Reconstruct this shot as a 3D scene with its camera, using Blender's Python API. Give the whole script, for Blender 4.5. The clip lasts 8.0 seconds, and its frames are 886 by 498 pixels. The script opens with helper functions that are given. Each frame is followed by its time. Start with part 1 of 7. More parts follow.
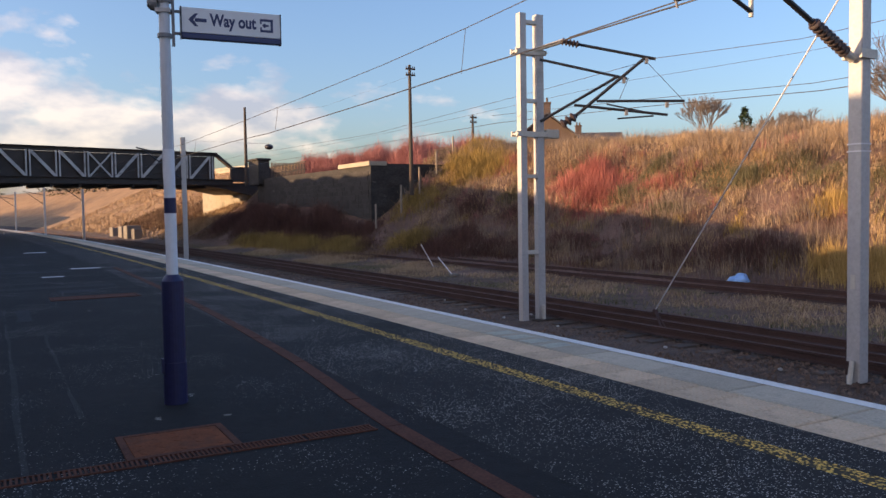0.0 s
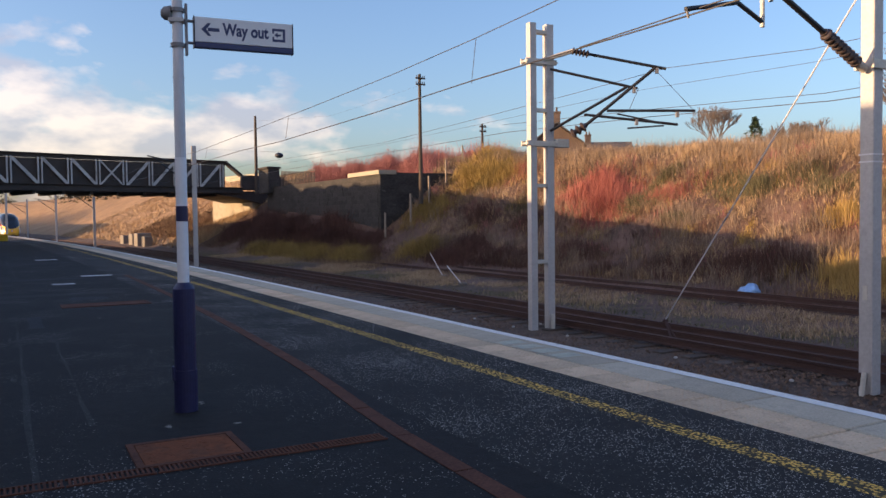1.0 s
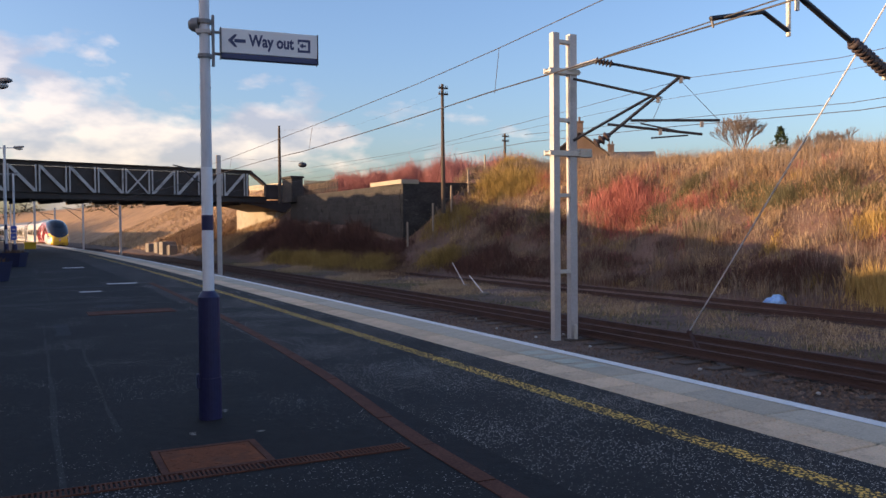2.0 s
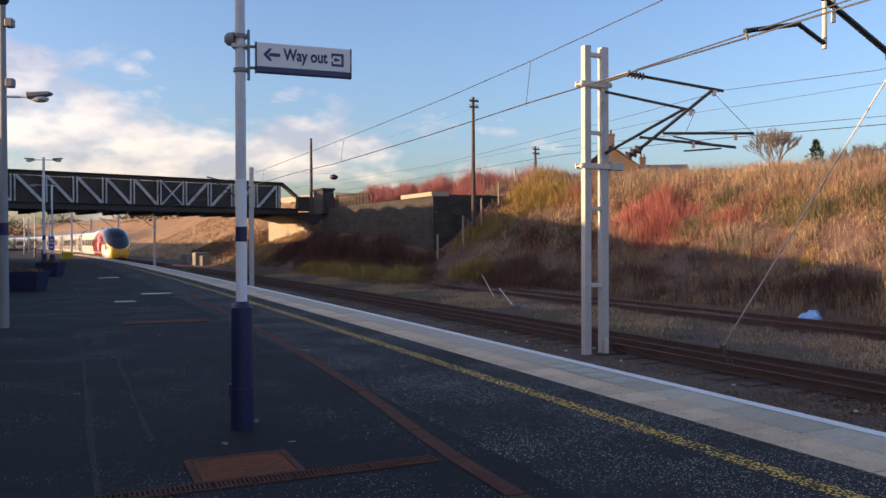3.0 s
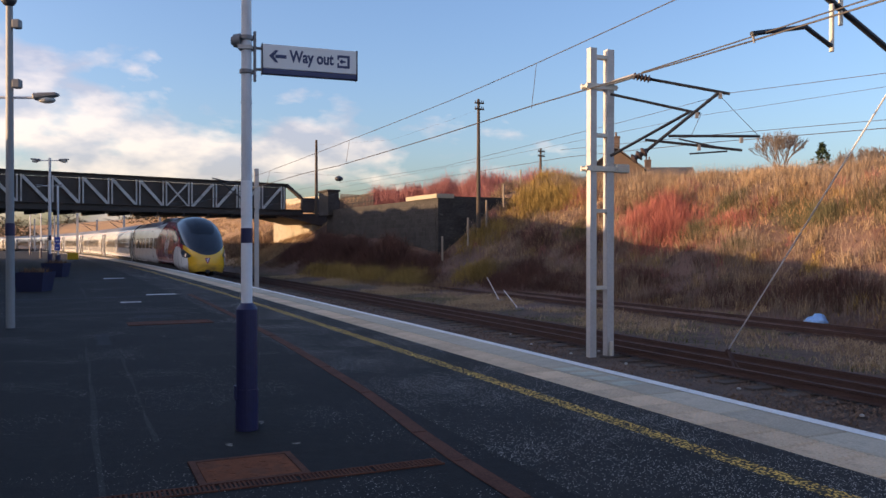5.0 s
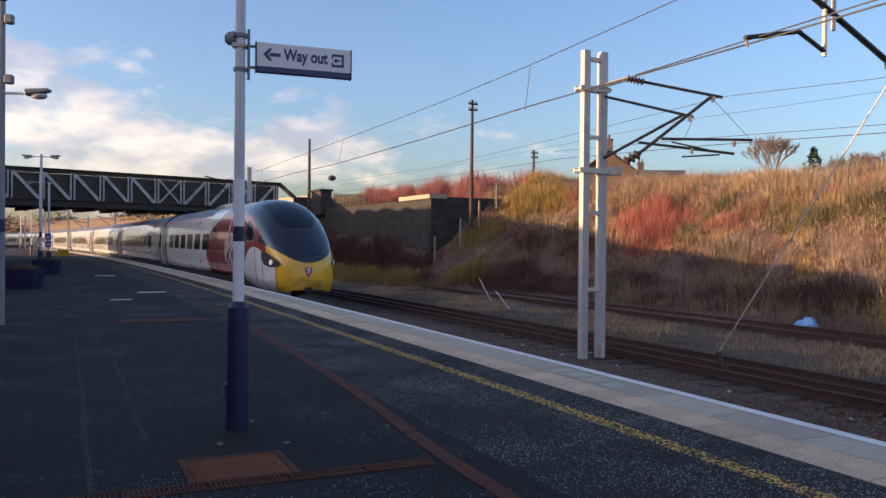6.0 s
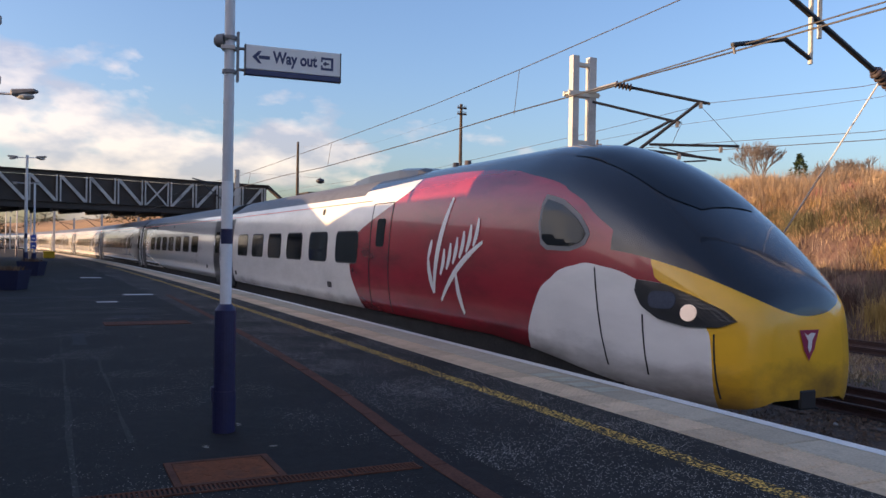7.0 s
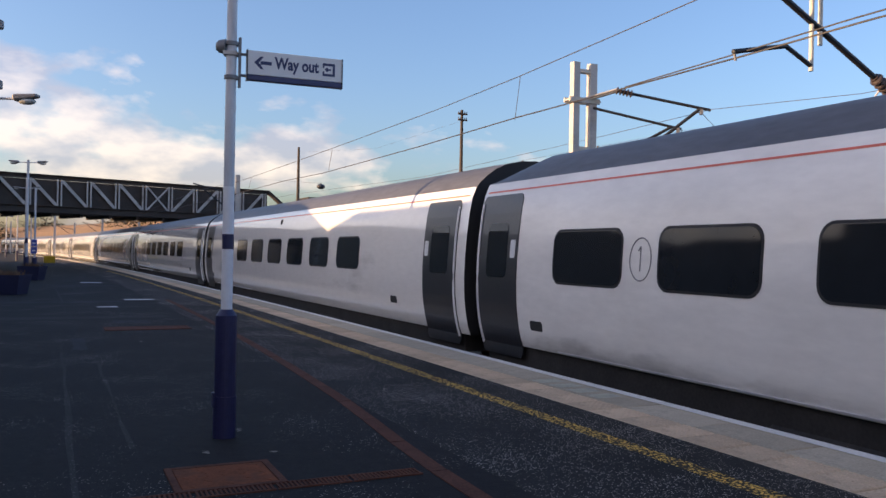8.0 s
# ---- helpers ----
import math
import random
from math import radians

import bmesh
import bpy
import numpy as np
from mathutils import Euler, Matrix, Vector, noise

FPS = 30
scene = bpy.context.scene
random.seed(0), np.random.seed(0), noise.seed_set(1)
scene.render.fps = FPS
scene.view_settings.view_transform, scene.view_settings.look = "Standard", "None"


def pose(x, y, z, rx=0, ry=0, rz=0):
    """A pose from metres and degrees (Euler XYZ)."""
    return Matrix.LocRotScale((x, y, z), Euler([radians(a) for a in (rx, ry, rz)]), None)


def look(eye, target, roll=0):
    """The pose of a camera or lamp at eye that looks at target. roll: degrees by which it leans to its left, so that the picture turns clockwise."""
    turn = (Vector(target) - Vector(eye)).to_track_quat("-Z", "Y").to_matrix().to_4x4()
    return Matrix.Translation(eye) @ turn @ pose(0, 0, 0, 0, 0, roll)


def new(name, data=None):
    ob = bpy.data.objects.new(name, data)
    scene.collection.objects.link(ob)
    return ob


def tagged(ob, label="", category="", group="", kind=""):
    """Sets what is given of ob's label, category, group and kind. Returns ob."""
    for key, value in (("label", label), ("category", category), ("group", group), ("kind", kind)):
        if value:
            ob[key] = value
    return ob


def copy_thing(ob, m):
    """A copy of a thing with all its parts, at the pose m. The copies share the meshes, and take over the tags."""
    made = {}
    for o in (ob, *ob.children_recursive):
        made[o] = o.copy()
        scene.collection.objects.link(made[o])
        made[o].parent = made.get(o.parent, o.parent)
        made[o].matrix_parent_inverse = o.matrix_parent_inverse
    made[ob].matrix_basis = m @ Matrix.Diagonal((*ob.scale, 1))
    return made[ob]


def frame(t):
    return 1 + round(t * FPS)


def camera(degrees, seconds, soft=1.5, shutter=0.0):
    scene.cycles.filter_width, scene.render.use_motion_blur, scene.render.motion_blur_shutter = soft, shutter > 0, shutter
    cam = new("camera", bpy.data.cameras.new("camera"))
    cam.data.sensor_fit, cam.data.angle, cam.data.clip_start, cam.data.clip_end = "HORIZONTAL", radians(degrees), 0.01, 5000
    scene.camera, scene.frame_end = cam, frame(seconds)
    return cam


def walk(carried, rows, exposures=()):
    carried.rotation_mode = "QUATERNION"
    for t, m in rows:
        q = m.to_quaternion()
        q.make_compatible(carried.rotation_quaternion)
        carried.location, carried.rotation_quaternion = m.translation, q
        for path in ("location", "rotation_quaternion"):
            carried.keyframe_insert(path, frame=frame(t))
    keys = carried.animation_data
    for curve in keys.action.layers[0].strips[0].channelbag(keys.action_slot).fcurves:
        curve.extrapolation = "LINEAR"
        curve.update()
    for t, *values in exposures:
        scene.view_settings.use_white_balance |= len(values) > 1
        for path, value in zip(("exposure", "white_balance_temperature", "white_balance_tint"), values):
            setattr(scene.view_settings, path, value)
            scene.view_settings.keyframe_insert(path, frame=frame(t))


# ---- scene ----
cam = camera(57.2, 8.0, 1.5, 0.0)
EXPO, KELVIN, TINT = 1.50, 7300, 27
PATH = [
    (0, pose(0.032, 0.011, 1.491, 87.260, 0.903, -0.364)),
    (0.5, pose(0.028, 0.017, 1.493, 87.465, 0.799, -0.066)),
    (1, pose(0.020, 0.010, 1.494, 87.891, 0.681, 0.276)),
    (1.5, pose(0.016, 0.009, 1.495, 88.175, 0.659, 0.815)),
    (3, pose(0.001, -0.004, 1.496, 89.463, 0.193, 3.937)),
    (3.5, pose(0.000, 0.000, 1.500, 89.700, 0.300, 4.300)),
    (4, pose(-0.001, 0.002, 1.499, 89.788, 0.332, 4.474)),
    (4.5, pose(-0.004, 0.004, 1.499, 89.601, 0.192, 4.467)),
    (6, pose(-0.006, 0.005, 1.496, 89.637, -0.569, 3.737)),
    (6.5, pose(-0.011, 0.005, 1.495, 89.733, -0.719, 3.378)),
    (7, pose(-0.007, -0.003, 1.496, 89.917, -0.913, 2.897)),
    (7.5, pose(-0.013, -0.001, 1.499, 90.166, -1.001, 2.799)),
    (8, pose(-0.013, -0.005, 1.497, 90.316, -1.046, 2.919)),
]
walk(cam, PATH, [(0, EXPO, KELVIN, TINT), (8, EXPO, KELVIN, TINT)])

# ---- light: low winter sun from behind and to one side, clear sky with a bank of cloud ----
SUN_AZ, SUN_EL = 105.0, 7.0          # degrees: turn from +y towards -x, and height
to_sun = Vector((-math.sin(radians(SUN_AZ)) * math.cos(radians(SUN_EL)),
                 math.cos(radians(SUN_AZ)) * math.cos(radians(SUN_EL)), math.sin(radians(SUN_EL))))
sun = new("sun", bpy.data.lights.new("sun", "SUN"))
sun.data.energy, sun.data.angle, sun.data.color = 2.85, radians(0.6), (1.0, 0.73, 0.41)
sun.matrix_world = look(to_sun * 200, (0, 0, 0))

world = bpy.data.worlds.new("world")
scene.world = world
world.use_nodes = True
wn, wl = world.node_tree.nodes, world.node_tree.links
wn.clear()
w_out = wn.new("ShaderNodeOutputWorld")
w_bg = wn.new("ShaderNodeBackground")
w_sky = wn.new("ShaderNodeTexSky")
w_sky.sky_type, w_sky.sun_disc = "NISHITA", False
w_sky.sun_elevation, w_sky.sun_rotation = radians(SUN_EL), radians(-SUN_AZ)
w_sky.air_density, w_sky.dust_density, w_sky.ozone_density = 1.0, 2.1, 3.6
w_bg.inputs["Strength"].default_value = 0.15
w_geo = wn.new("ShaderNodeTexCoord")
w_sep = wn.new("ShaderNodeSeparateXYZ")
wl.new(w_geo.outputs["Generated"], w_sep.inputs[0])


def wmath(op, a, b=None, c=None):
    n = wn.new("ShaderNodeMath")
    n.operation = op
    for k, v in enumerate((a, b, c)):
        if v is None:
            continue
        if isinstance(v, (int, float)):
            n.inputs[k].default_value = v
        else:
            wl.new(v, n.inputs[k])
    return n.outputs[0]


# clouds: long flat puffs low over the horizon, thinning out upwards
w_map = wn.new("ShaderNodeMapping")
w_map.inputs["Scale"].default_value = (5.0, 5.0, 11.0)
w_map.inputs["Location"].default_value = (0.35, 0.1, 0.15)
wl.new(w_geo.outputs["Generated"], w_map.inputs["Vector"])
w_noise = wn.new("ShaderNodeTexNoise")
w_noise.inputs["Scale"].default_value, w_noise.inputs["Detail"].default_value = 1.0, 9.0
w_noise.inputs["Roughness"].default_value, w_noise.inputs["Distortion"].default_value = 0.52, 0.25
wl.new(w_map.outputs[0], w_noise.inputs["Vector"])
# more cloud in the west, less in the east
w_west = wmath("MULTIPLY_ADD", w_sep.outputs[0], -0.50, 0.0)
w_low = wmath("MULTIPLY", wmath("ABSOLUTE", wmath("SUBTRACT", w_sep.outputs[2], 0.11)), -3.0)
w_puff = wn.new("ShaderNodeTexNoise")
w_puff.inputs["Scale"].default_value, w_puff.inputs["Detail"].default_value = 4.5, 7.0
wl.new(w_map.outputs[0], w_puff.inputs["Vector"])
w_edge = wmath("MULTIPLY_ADD", w_puff.outputs[0], 0.32, -0.16)
# unseen cloud added to the south-west, thicker and higher, to warm the shade
w_south = wmath("MAXIMUM", wmath("MULTIPLY_ADD", w_sep.outputs[1], -1.0, 0.1), 0.0)
w_flat = wmath("MULTIPLY", w_low, wmath("MAXIMUM", wmath("MULTIPLY_ADD", w_south, -2.0, 1.0), 0.12))
w_far = wmath("MULTIPLY_ADD", w_south, 0.32, w_west)
w_dens = wmath("ADD", wmath("ADD", wmath("ADD", w_noise.outputs[0], w_edge), w_far), w_flat)
w_ramp = wn.new("ShaderNodeValToRGB")
w_ramp.color_ramp.elements[0].position, w_ramp.color_ramp.elements[1].position = 0.45, 0.58
wl.new(w_dens, w_ramp.inputs[0])
w_up = wn.new("ShaderNodeTexNoise")
w_up.inputs["Scale"].default_value, w_up.inputs["Detail"].default_value = 2.3, 7.0
wl.new(w_map.outputs[0], w_up.inputs["Vector"])
w_col = wn.new("ShaderNodeValToRGB")
w_col.color_ramp.elements[0].position, w_col.color_ramp.elements[1].position = 0.42, 0.62
w_col.color_ramp.elements[0].color, w_col.color_ramp.elements[1].color = (0.86, 0.88, 0.98, 1), (2.1, 1.9, 1.55, 1)
wl.new(w_up.outputs[0], w_col.inputs[0])
w_lit = wn.new("ShaderNodeMix")
w_lit.data_type, w_lit.blend_type = "RGBA", "ADD"
w_lit.inputs[0].default_value = 0.42
wl.new(w_col.outputs[0], w_lit.inputs[6])
wl.new(w_sky.outputs[0], w_lit.inputs[7])
w_mix = wn.new("ShaderNodeMix")
w_mix.data_type = "RGBA"
wl.new(wmath("MULTIPLY", w_ramp.outputs[0], 0.85), w_mix.inputs[0])
wl.new(w_sky.outputs[0], w_mix.inputs[6])
wl.new(w_lit.outputs[2], w_mix.inputs[7])
wl.new(w_mix.outputs[2], w_bg.inputs["Color"])
wl.new(w_bg.outputs[0], w_out.inputs[0])
# ---- materials ----
def mat(name, col, rough=0.7, metal=0.0, var=0.25, scale=3.0, fine=60.0, bump=0.15, dirt=None, dirt_amt=0.0, coat=0.0, spec=0.5, pieces=0.0, stretch=(1, 1, 1), spread=0.002):
    """Procedural surface: base colour varied at two scales, optional dirt in patches, relief, and a tint from piece to piece."""
    m = bpy.data.materials.new(name)
    m.use_nodes = True
    n, l = m.node_tree.nodes, m.node_tree.links
    b = n["Principled BSDF"]
    tc = n.new("ShaderNodeTexCoord")
    mp = n.new("ShaderNodeMapping")
    mp.inputs["Scale"].default_value = stretch
    l.new(tc.outputs["Object"], mp.inputs[0])
    big, small = n.new("ShaderNodeTexNoise"), n.new("ShaderNodeTexNoise")
    for q, s, d in ((big, scale, 5.0), (small, fine, 3.0)):
        q.inputs["Scale"].default_value, q.inputs["Detail"].default_value = s, d
        l.new(mp.outputs[0], q.inputs["Vector"])
    add = n.new("ShaderNodeMath")
    add.operation = "ADD"
    l.new(big.outputs[0], add.inputs[0])
    l.new(small.outputs[0], add.inputs[1])
    last = add.outputs[0]
    if pieces:
        info = n.new("ShaderNodeObjectInfo")
        ma = n.new("ShaderNodeMath")
        ma.operation = "MULTIPLY_ADD"
        ma.inputs[1].default_value = pieces
        l.new(info.outputs["Random"], ma.inputs[0])
        l.new(last, ma.inputs[2])
        off = n.new("ShaderNodeMath")
        off.operation = "SUBTRACT"
        off.inputs[1].default_value = pieces / 2
        l.new(ma.outputs[0], off.inputs[0])
        last = off.outputs[0]
    rng = n.new("ShaderNodeMapRange")
    rng.inputs[1].default_value, rng.inputs[2].default_value = 0.65, 1.35
    rng.inputs[3].default_value, rng.inputs[4].default_value = 1 - var, 1 + var
    l.new(last, rng.inputs[0])
    sc = n.new("ShaderNodeVectorMath")
    sc.operation = "SCALE"
    sc.inputs[0].default_value = col
    l.new(rng.outputs[0], sc.inputs["Scale"])
    colour = sc.outputs[0]
    if dirt:
        dn = n.new("ShaderNodeTexNoise")
        dn.inputs["Scale"].default_value, dn.inputs["Detail"].default_value = scale * 0.6 + 0.7, 8.0
        dn.inputs["Roughness"].default_value = 0.65
        l.new(mp.outputs[0], dn.inputs["Vector"])
        dr = n.new("ShaderNodeMapRange")
        dr.inputs[1].default_value, dr.inputs[2].default_value = 0.62 - 0.2 * dirt_amt, 0.72
        dr.inputs[4].default_value = min(1.0, 0.5 + dirt_amt * 0.5)
        l.new(dn.outputs[0], dr.inputs[0])
        mx = n.new("ShaderNodeMix")
        mx.data_type = "RGBA"
        l.new(dr.outputs[0], mx.inputs[0])
        l.new(colour, mx.inputs[6])
        mx.inputs[7].default_value = (*dirt, 1)
        colour = mx.outputs[2]
    l.new(colour, b.inputs["Base Color"])
    b.inputs["Roughness"].default_value, b.inputs["Metallic"].default_value = rough, metal
    b.inputs["Coat Weight"].default_value, b.inputs["Specular IOR Level"].default_value = coat, spec
    if bump:
        bp = n.new("ShaderNodeBump")
        bp.inputs["Strength"].default_value, bp.inputs["Distance"].default_value = bump, spread
        l.new(last, bp.inputs["Height"])
        l.new(bp.outputs[0], b.inputs["Normal"])
    return m


def grit(name, base, chip, scale=90.0, amount=0.3, rough=0.85, patch=0.35, bump=0.5):
    """Rolled asphalt with pale stone chips, stains and worn patches."""
    m = mat(name, base, rough, var=patch, scale=0.55, fine=9.0, bump=0)
    n, l = m.node_tree.nodes, m.node_tree.links
    b = n["Principled BSDF"]
    old = b.inputs["Base Color"].links[0].from_socket
    tc = n.new("ShaderNodeTexCoord")
    vo = n.new("ShaderNodeTexVoronoi")
    vo.inputs["Scale"].default_value = scale
    l.new(tc.outputs["Object"], vo.inputs["Vector"])
    sepc = n.new("ShaderNodeSeparateColor")
    l.new(vo.outputs["Color"], sepc.inputs[0])
    area = n.new("ShaderNodeTexNoise")
    area.inputs["Scale"].default_value, area.inputs["Detail"].default_value = 0.8, 6.0
    l.new(tc.outputs["Object"], area.inputs["Vector"])
    ad = n.new("ShaderNodeMath")
    ad.operation = "MULTIPLY_ADD"
    ad.inputs[1].default_value = 0.9
    l.new(area.outputs[0], ad.inputs[0])
    l.new(sepc.outputs[0], ad.inputs[2])
    st = n.new("ShaderNodeMapRange")
    st.inputs[1].default_value, st.inputs[2].default_value = 1.45 - amount, 1.55 - amount
    l.new(ad.outputs[0], st.inputs[0])
    dm = n.new("ShaderNodeMapRange")
    dm.inputs[1].default_value, dm.inputs[2].default_value = 0.55, 0.35
    l.new(vo.outputs["Distance"], dm.inputs[0])
    mul = n.new("ShaderNodeMath")
    mul.operation = "MULTIPLY"
    l.new(st.outputs[0], mul.inputs[0])
    l.new(dm.outputs[0], mul.inputs[1])
    mx = n.new("ShaderNodeMix")
    mx.data_type = "RGBA"
    l.new(mul.outputs[0], mx.inputs[0])
    l.new(old, mx.inputs[6])
    mx.inputs[7].default_value = (*chip, 1)
    l.new(mx.outputs[2], b.inputs["Base Color"])
    bp = n.new("ShaderNodeBump")
    b.inputs["Specular IOR Level"].default_value = 0.22
    bp.inputs["Strength"].default_value, bp.inputs["Distance"].default_value = bump, 0.004
    l.new(vo.outputs["Distance"], bp.inputs["Height"])
    l.new(bp.outputs[0], b.inputs["Normal"])
    return m


def foliage(name, low, high, rough=0.8):
    """Dry stems: colour varies from stem to stem."""
    m = bpy.data.materials.new(name)
    m.use_nodes = True
    n, l = m.node_tree.nodes, m.node_tree.links
    b = n["Principled BSDF"]
    g = n.new("ShaderNodeNewGeometry")
    tc = n.new("ShaderNodeTexCoord")
    no = n.new("ShaderNodeTexNoise")
    no.inputs["Scale"].default_value, no.inputs["Detail"].default_value = 0.45, 4.0
    l.new(tc.outputs["Object"], no.inputs["Vector"])
    ad = n.new("ShaderNodeMath")
    ad.operation = "MULTIPLY_ADD"
    ad.inputs[1].default_value = 0.5
    l.new(g.outputs["Random Per Island"], ad.inputs[0])
    l.new(no.outputs[0], ad.inputs[2])
    r = n.new("ShaderNodeValToRGB")
    r.color_ramp.elements[0].position, r.color_ramp.elements[1].position = 0.4, 1.05
    r.color_ramp.elements[0].color, r.color_ramp.elements[1].color = (*low, 1), (*high, 1)
    l.new(ad.outputs[0], r.inputs[0])
    l.new(r.outputs[0], b.inputs["Base Color"])
    b.inputs["Roughness"].default_value = rough
    b.inputs["Specular IOR Level"].default_value = 0.2
    return m


def glow(name, col, strength):
    m = bpy.data.materials.new(name)
    m.use_nodes = True
    b = m.node_tree.nodes["Principled BSDF"]
    b.inputs["Base Color"].default_value = (*col, 1)
    b.inputs["Emission Color"].default_value = (*col, 1)
    b.inputs["Emission Strength"].default_value = strength
    return m


ASPHALT = grit("asphalt", (0.018, 0.016, 0.0155), (0.40, 0.36, 0.33), 85.0, 0.05)
ASPHALT_CHIP = grit("chipped_asphalt", (0.025, 0.0225, 0.021), (0.6, 0.54, 0.47), 95.0, 0.17)
ASPHALT_OLD = grit("asphalt_patch", (0.03, 0.031, 0.035), (0.2, 0.2, 0.2), 110.0, 0.0)
ASPHALT_PALE = grit("asphalt_pale", (0.034, 0.032, 0.031), (0.25, 0.24, 0.23), 80.0, 0.1)
COPING = mat("coping_stone", (0.52, 0.44, 0.33), 0.8, var=0.22, scale=2.5, fine=45, bump=0.3, dirt=(0.2, 0.19, 0.16), dirt_amt=0.3, pieces=0.35, spec=0.15)
TACTILE = mat("tactile_paver", (0.66, 0.485, 0.33), 0.85, var=0.2, scale=3, fine=50, bump=0.3, dirt=(0.3, 0.2, 0.14), dirt_amt=0.25, pieces=0.5, spec=0.15)
WHITE_LINE = mat("white_line_paint", (0.82, 0.79, 0.74), 0.6, var=0.12, scale=5, fine=40, bump=0.25, dirt=(0.3, 0.3, 0.3), dirt_amt=0.2)
YELLOW_LINE = grit("worn_yellow_paint", (0.06, 0.045, 0.026), (1.0, 0.57, 0.12), 42.0, 0.84, bump=0.4)
PALE_PLATE = mat("faded_cream_paint", (0.5, 0.48, 0.36), 0.7, var=0.2, scale=9, fine=60, dirt=(0.25, 0.25, 0.23), dirt_amt=0.6)
CONCRETE = mat("concrete", (0.21, 0.19, 0.165), 0.9, var=0.2, scale=1.2, fine=30, bump=0.3, dirt=(0.12, 0.11, 0.1), dirt_amt=0.4)
PALE_STONE = mat("pale_stone", (0.38, 0.335, 0.26), 0.9, var=0.2, scale=0.7, fine=12, bump=0.3, dirt=(0.2, 0.17, 0.13), dirt_amt=0.4)
DARK_STONE = mat("dark_stone", (0.048, 0.044, 0.041), 0.9, var=0.5, scale=0.8, fine=6, bump=0.5, dirt=(0.22, 0.21, 0.19), dirt_amt=0.0, spread=0.03, pieces=0.3, stretch=(1, 1, 2.5))
BALLAST = mat("ballast_soil", (0.125, 0.08, 0.058), 0.95, var=0.5, scale=1.5, fine=24, bump=1.0, dirt=(0.06, 0.05, 0.04), dirt_amt=0.5, spread=0.05)
STONES = foliage("ballast_stone", (0.075, 0.048, 0.036), (0.22, 0.15, 0.115), 0.9)
RUST = mat("rusty_rail", (0.07, 0.036, 0.03), 0.75, 0.2, var=0.35, scale=2, fine=40, bump=0.4, dirt=(0.07, 0.035, 0.025), dirt_amt=0.5)
RUST_COVER = mat("rusty_cover", (0.22, 0.066, 0.027), 0.85, 0.0, spec=0.15, var=0.35, scale=5, fine=60, bump=0.5, dirt=(0.07, 0.04, 0.03), dirt_amt=0.6)
RUST_DARK = mat("dark_rusty_drain", (0.125, 0.05, 0.033), 0.9, 0.0, spec=0.15, var=0.4, scale=3, fine=50, bump=0.5, dirt=(0.13, 0.05, 0.03), dirt_amt=0.4)
STEEL = mat("running_rail_steel", (0.5, 0.48, 0.46), 0.3, 1.0, var=0.15, scale=3, fine=40)
SLEEPER = mat("old_sleeper", (0.1, 0.075, 0.06), 0.95, var=0.4, scale=3, fine=40, bump=0.6, pieces=0.5)
GALV = mat("weathered_galvanised_steel", (0.49, 0.475, 0.46), 0.55, 0.1, var=0.16, scale=1.5, fine=25, bump=0.15, dirt=(0.27, 0.26, 0.25), dirt_amt=0.25)
GALV_CREAM = mat("cream_painted_steel", (0.6, 0.57, 0.5), 0.6, 0.1, var=0.14, scale=2, fine=25, dirt=(0.3, 0.27, 0.22), dirt_amt=0.3)
BLACK_STEEL = mat("black_painted_tube", (0.025, 0.027, 0.032), 0.5, 0.2, var=0.3, scale=3, fine=30)
INSULATOR = mat("brown_glazed_insulator", (0.06, 0.045, 0.045), 0.3, var=0.2, scale=6, fine=40)
WIRE = mat("catenary_wire", (0.09, 0.085, 0.085), 0.5, 0.6, var=0.2)
BRIDGE_DARK = mat("dark_bridge_paint", (0.055, 0.043, 0.038), 0.75, 0.0, var=0.35, scale=0.9, fine=12, bump=0.3, dirt=(0.1, 0.06, 0.045), dirt_amt=0.3)
BRIDGE_PALE = mat("pale_bridge_paint", (0.5, 0.48, 0.46), 0.7, 0.0, var=0.25, scale=1.2, fine=18, bump=0.2, dirt=(0.13, 0.09, 0.075), dirt_amt=0.45)
TIMBER = mat("weathered_pole_timber", (0.075, 0.058, 0.046), 0.9, var=0.3, scale=2, fine=20, bump=0.4, stretch=(4, 4, 0.6))
POST_PALE = mat("concrete_fence_post", (0.28, 0.23, 0.18), 0.9, var=0.2, scale=3, fine=30)
POST_GREY = mat("pale_grey_post_paint", (0.60, 0.61, 0.64), 0.5, 0.0, var=0.1, scale=2.5, fine=30, bump=0.1, dirt=(0.36, 0.36, 0.36), dirt_amt=0.25, stretch=(3, 3, 0.5))
POST_DULL = mat("dull_grey_post_paint", (0.25, 0.26, 0.27), 0.6, var=0.12, scale=2.5, fine=30, bump=0.1, stretch=(3, 3, 0.5))
POST_WHITE = mat("white_post_paint", (0.8, 0.8, 0.82), 0.45, var=0.06, scale=3, fine=30, bump=0.1)
NAVY = mat("navy_blue_paint", (0.016, 0.018, 0.07), 0.45, var=0.2, scale=2.5, fine=30, bump=0.15, dirt=(0.012, 0.015, 0.06), dirt_amt=0.4)
SIGN_WHITE = mat("sign_white", (0.76, 0.77, 0.78), 0.35, var=0.04, scale=2, fine=20, bump=0)
SIGN_NAVY = mat("sign_navy", (0.03, 0.045, 0.13), 0.4, var=0.08, scale=2, fine=20, bump=0)
SIGN_DARK = mat("sign_edge_dark", (0.03, 0.035, 0.05), 0.5, var=0.1)
SIGN_BLUE = mat("blue_notice", (0.04, 0.09, 0.42), 0.5, var=0.1)
